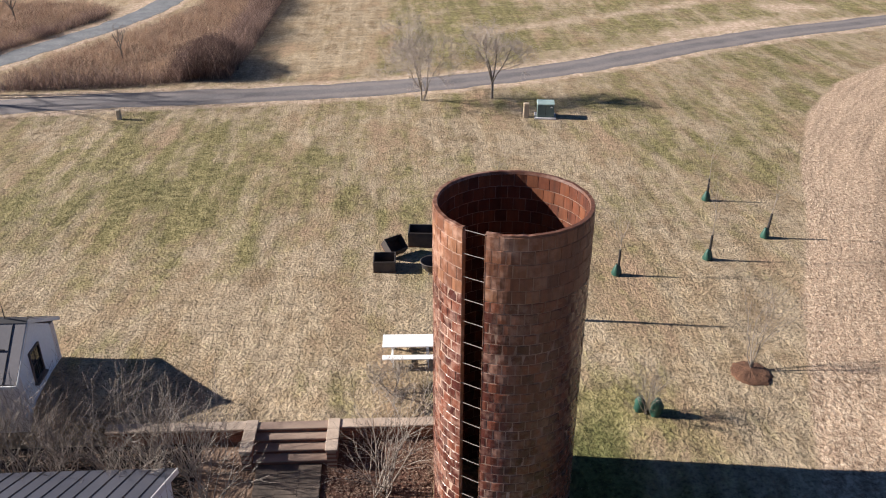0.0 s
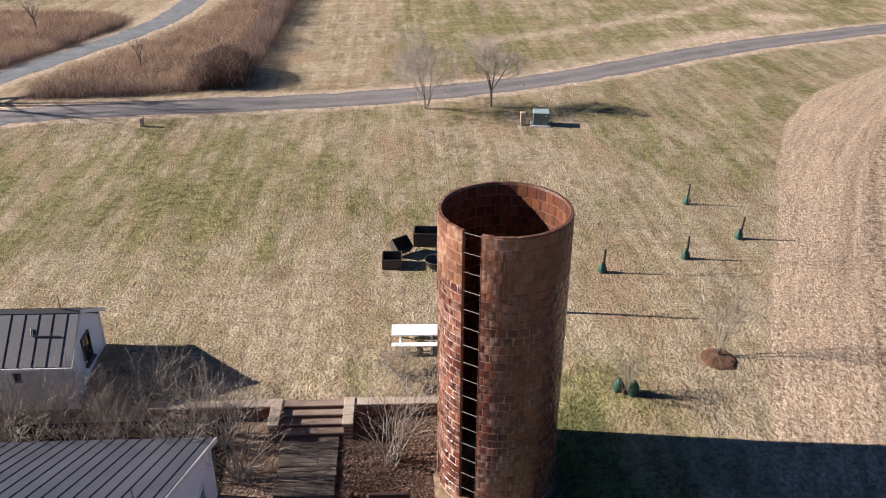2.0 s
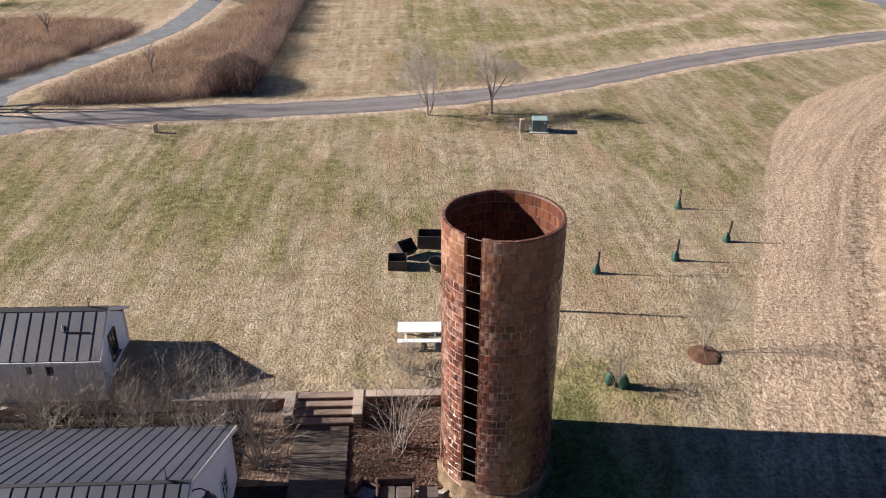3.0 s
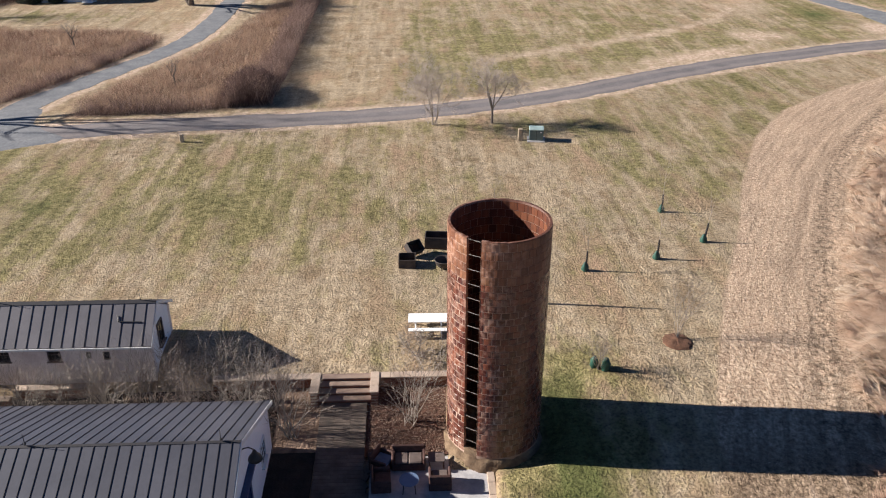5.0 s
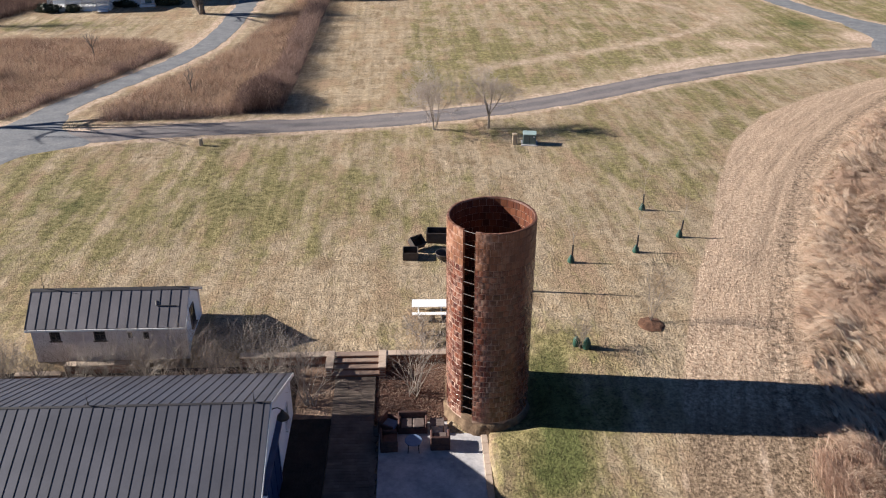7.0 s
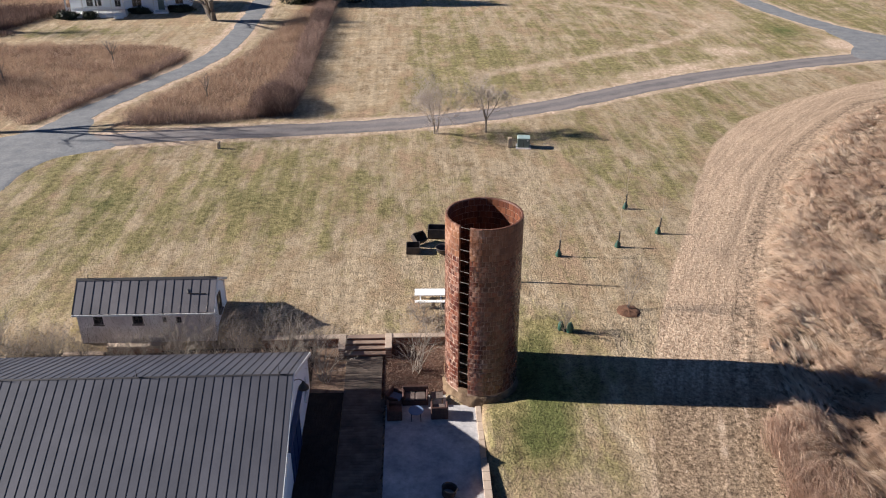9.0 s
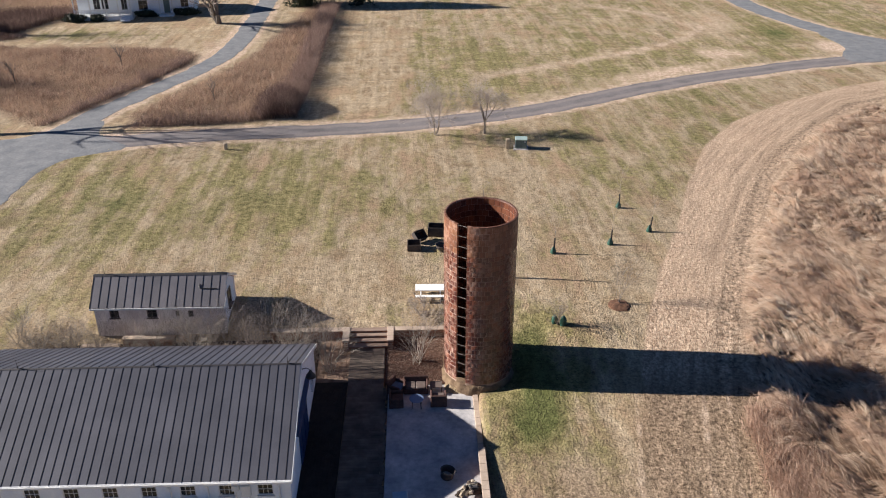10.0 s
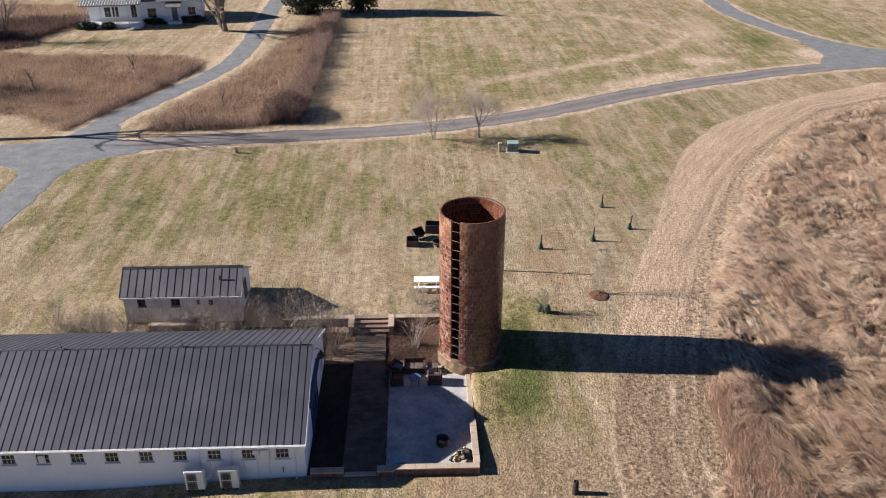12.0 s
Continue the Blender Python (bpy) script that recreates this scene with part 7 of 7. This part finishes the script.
            strands("thicket", "dark leafless brush along the lane", side, r.uniform(0, 6.28, k), np.maximum(1.0 + 0.5 * waves(side[:, 0], side[:, 1], 1.3, 45) + r.uniform(-0.4, 0.3, k), 0.3), r.uniform(0.012, 0.034, k), r.uniform(0.4, 1.0, k), r.uniform(0.2, 0.9, k), THICKET, 197)
        q = q[np.hypot(q[:, 0] + 17.9, (q[:, 1] - 63.2) * 0.8) > 2.2]
        n = len(q)
        x, y = q[:, 0], q[:, 1]
        length = np.maximum(0.78 + 0.26 * waves(x, y, 0.7, seed) + 0.34 * waves(x, y, 2.0, seed + 7) + r.uniform(-0.35, 0.35, n), 0.15)
        strands("meadow", "standing russet and straw-coloured dead meadow stems", q, r.uniform(0, 6.28, n), length, r.uniform(0.012, 0.034, n), r.uniform(0.35, 0.95, n), r.uniform(0.3, 1.2, n), MEADOW, seed + 20)
    # dense thicket along the east edge of the meadow
    rim = [(-19.6, 59.9), (-15.6, 60.6), (-15.9, 70.5), (-16.7, 86), (-17.6, 106), (-18.0, 115.5), (-20.6, 115.5), (-19.9, 100), (-19.2, 86), (-18.4, 76), (-19.6, 68)]
    q = scatter(rim, 160, 98)
    q = q[(np.hypot(q[:, 0] + 17.9, (q[:, 1] - 63.2) * 0.8) > 2.4) | (r.uniform(size=len(q)) < 0.25)]
    n = len(q)
    x, y = q[:, 0], q[:, 1]
    length = 1.75 + 0.4 * waves(x, y, 0.7, 31) + 0.4 * waves(x, y, 1.8, 33) + r.uniform(-0.5, 0.4, n) + 0.8 * smooth_step(68, 62, y)
    length = np.maximum(length, 0.5)
    ground = r.uniform(size=n) < 0.4
    strands("thicket", "dense purple-brown leafless thicket at the field edge", q, r.uniform(0, 6.28, n), np.where(ground, length, r.uniform(0.4, 0.9, n)), r.uniform(0.012, 0.036, n), np.where(ground, r.uniform(0.45, 1.0, n), r.uniform(0.0, 0.8, n)), r.uniform(0.2, 1.0, n), THICKET, 99, lift=np.where(ground, 0.0, length * 0.75 * np.sqrt(r.uniform(size=n))))
    lump = [(-20.2, 60.6), (-18.6, 60.0), (-16.0, 60.8), (-15.7, 63.5), (-16.4, 66.2), (-18.4, 66.6), (-20.0, 64.2)]
    q = scatter(lump, 420, 198)
    n = len(q)
    height = np.maximum(2.9 - 0.2 * ((q[:, 0] + 17.9) ** 2 + 0.45 * (q[:, 1] - 63.2) ** 2) + 0.3 * waves(q[:, 0], q[:, 1], 2.0, 36), 0.4)
    ground = r.uniform(size=n) < 0.25
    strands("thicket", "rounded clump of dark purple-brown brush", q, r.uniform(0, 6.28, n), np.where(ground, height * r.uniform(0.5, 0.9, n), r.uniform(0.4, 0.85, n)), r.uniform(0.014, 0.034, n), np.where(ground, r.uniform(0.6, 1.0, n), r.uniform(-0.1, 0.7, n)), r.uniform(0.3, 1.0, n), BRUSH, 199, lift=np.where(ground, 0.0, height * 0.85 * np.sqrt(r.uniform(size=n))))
    front = [(-31.5, 57.2), (-29, 57.7), (-23.4, 58.4), (-18.9, 59.8), (-19.2, 61.6), (-24, 60.2), (-31, 59.4)]
    q = scatter(front, 70, 100)
    n = len(q)
    strands("thicket", "purple-brown leafless thicket at the meadow's road edge", q, r.uniform(0, 6.28, n), 1.45 + r.uniform(-0.7, 0.4, n), r.uniform(0.012, 0.032, n), r.uniform(0.5, 1.0, n), r.uniform(0.2, 0.9, n), THICKET, 101)
    far_field = [(-95, 106), (-66, 112.5), (-57, 113.5), (-58, 124), (-95, 124)]
    q = scatter(far_field, 40, 123)
    n = len(q)
    strands("meadow", "pale brown dead grass beyond the farmhouse", q, r.uniform(0, 6.28, n), r.uniform(0.3, 1.0, n), r.uniform(0.016, 0.05, n), r.uniform(0.4, 1.0, n), r.uniform(0.3, 0.9, n), MEADOW, 128)
    # dense dark brush, added where the ground lies in tree shade
    shade_bank = [(-95, 97), (-72, 97.5), (-65, 95.2), (-62, 96.5), (-60.8, 101), (-60, 105.5), (-57.5, 108.5), (-57.6, 113), (-66, 112), (-80, 106), (-95, 106)]
    for rough, height, seed in ((shade_bank, 1.3, 120), ([(-95, 88), (-66, 90), (-59, 95), (-70, 97), (-95, 96)], 0.8, 121)):
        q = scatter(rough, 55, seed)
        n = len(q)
        strands("thicket", "tangled leafless brush, dark in part for shade, at the wood's edge", q, r.uniform(0, 6.28, n), height + r.uniform(-0.6, 0.8, n) * height * 0.5, r.uniform(0.02, 0.06, n), r.uniform(0.6, 1.0, n), r.uniform(0.1, 0.7, n), BRUSH, seed + 5)
    # lawn tufts nearest to the walk
    lawn = [(-30, 27.5), (-12, 26.2), (-12, 22.2), (-1, 22.6), (4.2, 20.5), (3.2, 6), (3.0, 2), (9, 2), (9.4, 9), (11, 18), (14, 28), (18.5, 40), (21, 48), (-6, 51), (-30, 48)]
    q = scatter(lawn, 20, 102)
    n = len(q)
    strands("lawn_blades", "short dry lawn blades", q, r.uniform(0, 6.28, n), r.uniform(0.03, 0.085, n), r.uniform(0.02, 0.045, n), r.uniform(0.35, 0.9, n), r.uniform(0.3, 0.8, n), LAWN_BLADE, 103)
    spots = []
    for cx, cy, rx, ry, count in ((4.6, 13.0, 1.3, 1.9, 4600), (5.0, 20.5, 1.5, 1.2, 1600), (-12.0, 25.2, 1.5, 0.6, 700), (-4.2, 23.5, 1.0, 0.5, 500)):
        spots.append(np.stack([cx + r.normal(0, rx, count), cy + r.normal(0, ry, count)], 1))
    q = np.concatenate(spots)
    q = q[((q[:, 0] > 2.6) & (np.hypot(q[:, 0] - SILO[0], q[:, 1] - SILO[1]) > 2.3)) | (q[:, 1] > 22.8)]
    n = len(q)
    strands("green_grass", "short green winter grass in moist patches", q, r.uniform(0, 6.28, n), r.uniform(0.04, 0.11, n), r.uniform(0.02, 0.045, n), r.uniform(0.35, 0.85, n), r.uniform(0.3, 0.9, n), GREEN_BLADE, 107)
    # dead grass leaning over the road edges
    for line, width, seed in ((MAIN_ROAD, 3.3, 131), (HOUSE_ROAD, 2.7, 132), (WEST_ROAD, 3.2, 133), (EAST_ROAD, 3.7, 134)):
        spine = np.array([(p.x, p.y) for p in smooth_line(line)])
        spine = spine[(spine[:, 1] > 30) & (spine[:, 1] < 125) & (np.abs(spine[:, 0]) < 68)]
        way = np.gradient(spine, axis=0)
        way /= np.linalg.norm(way, axis=1, keepdims=True)
        k = r.randint(0, len(spine), len(spine) * 26)
        side = np.where(r.uniform(size=len(k)) < 0.5, -1, 1) * (width / 2 + 0.12 + np.abs(r.normal(0, 0.3, len(k))))
        q = spine[k] + way[k] * r.uniform(-0.6, 0.6, (len(k), 1)) + np.stack([-way[k, 1], way[k, 0]], 1) * side[:, None]
        near_other = np.full(len(q), 9.0)
        for other, w in ((MAIN_ROAD, 3.3), (HOUSE_ROAD, 2.7), (WEST_ROAD, 3.2), (EAST_ROAD, 3.7)):
            if other is not line:
                near_other = np.minimum(near_other, to_line(other, q[:, 0], q[:, 1]))
        q = q[(near_other > 6.5) | (np.abs(q[:, 0]) < 28) & (near_other > 4.5)]
        n = len(q)
        strands("verge_grass", "dead straw grass along the road edge", q, r.uniform(0, 6.28, n), r.uniform(0.08, 0.28, n), r.uniform(0.02, 0.045, n), r.uniform(0.3, 0.8, n), r.uniform(0.4, 0.9, n), LAWN_BLADE, seed)
    foot = [(-7, 2), (-7, 7.1), (2.4, 7.3), (3.0, 2)]
    q = scatter(foot, 40, 104)
    n = len(q)
    strands("lawn_blades", "short dry lawn blades", q, r.uniform(0, 6.28, n), r.uniform(0.08, 0.22, n), r.uniform(0.014, 0.035, n), r.uniform(0.35, 0.85, n), r.uniform(0.3, 0.9, n), LAWN_BLADE, 105)


build_grass()
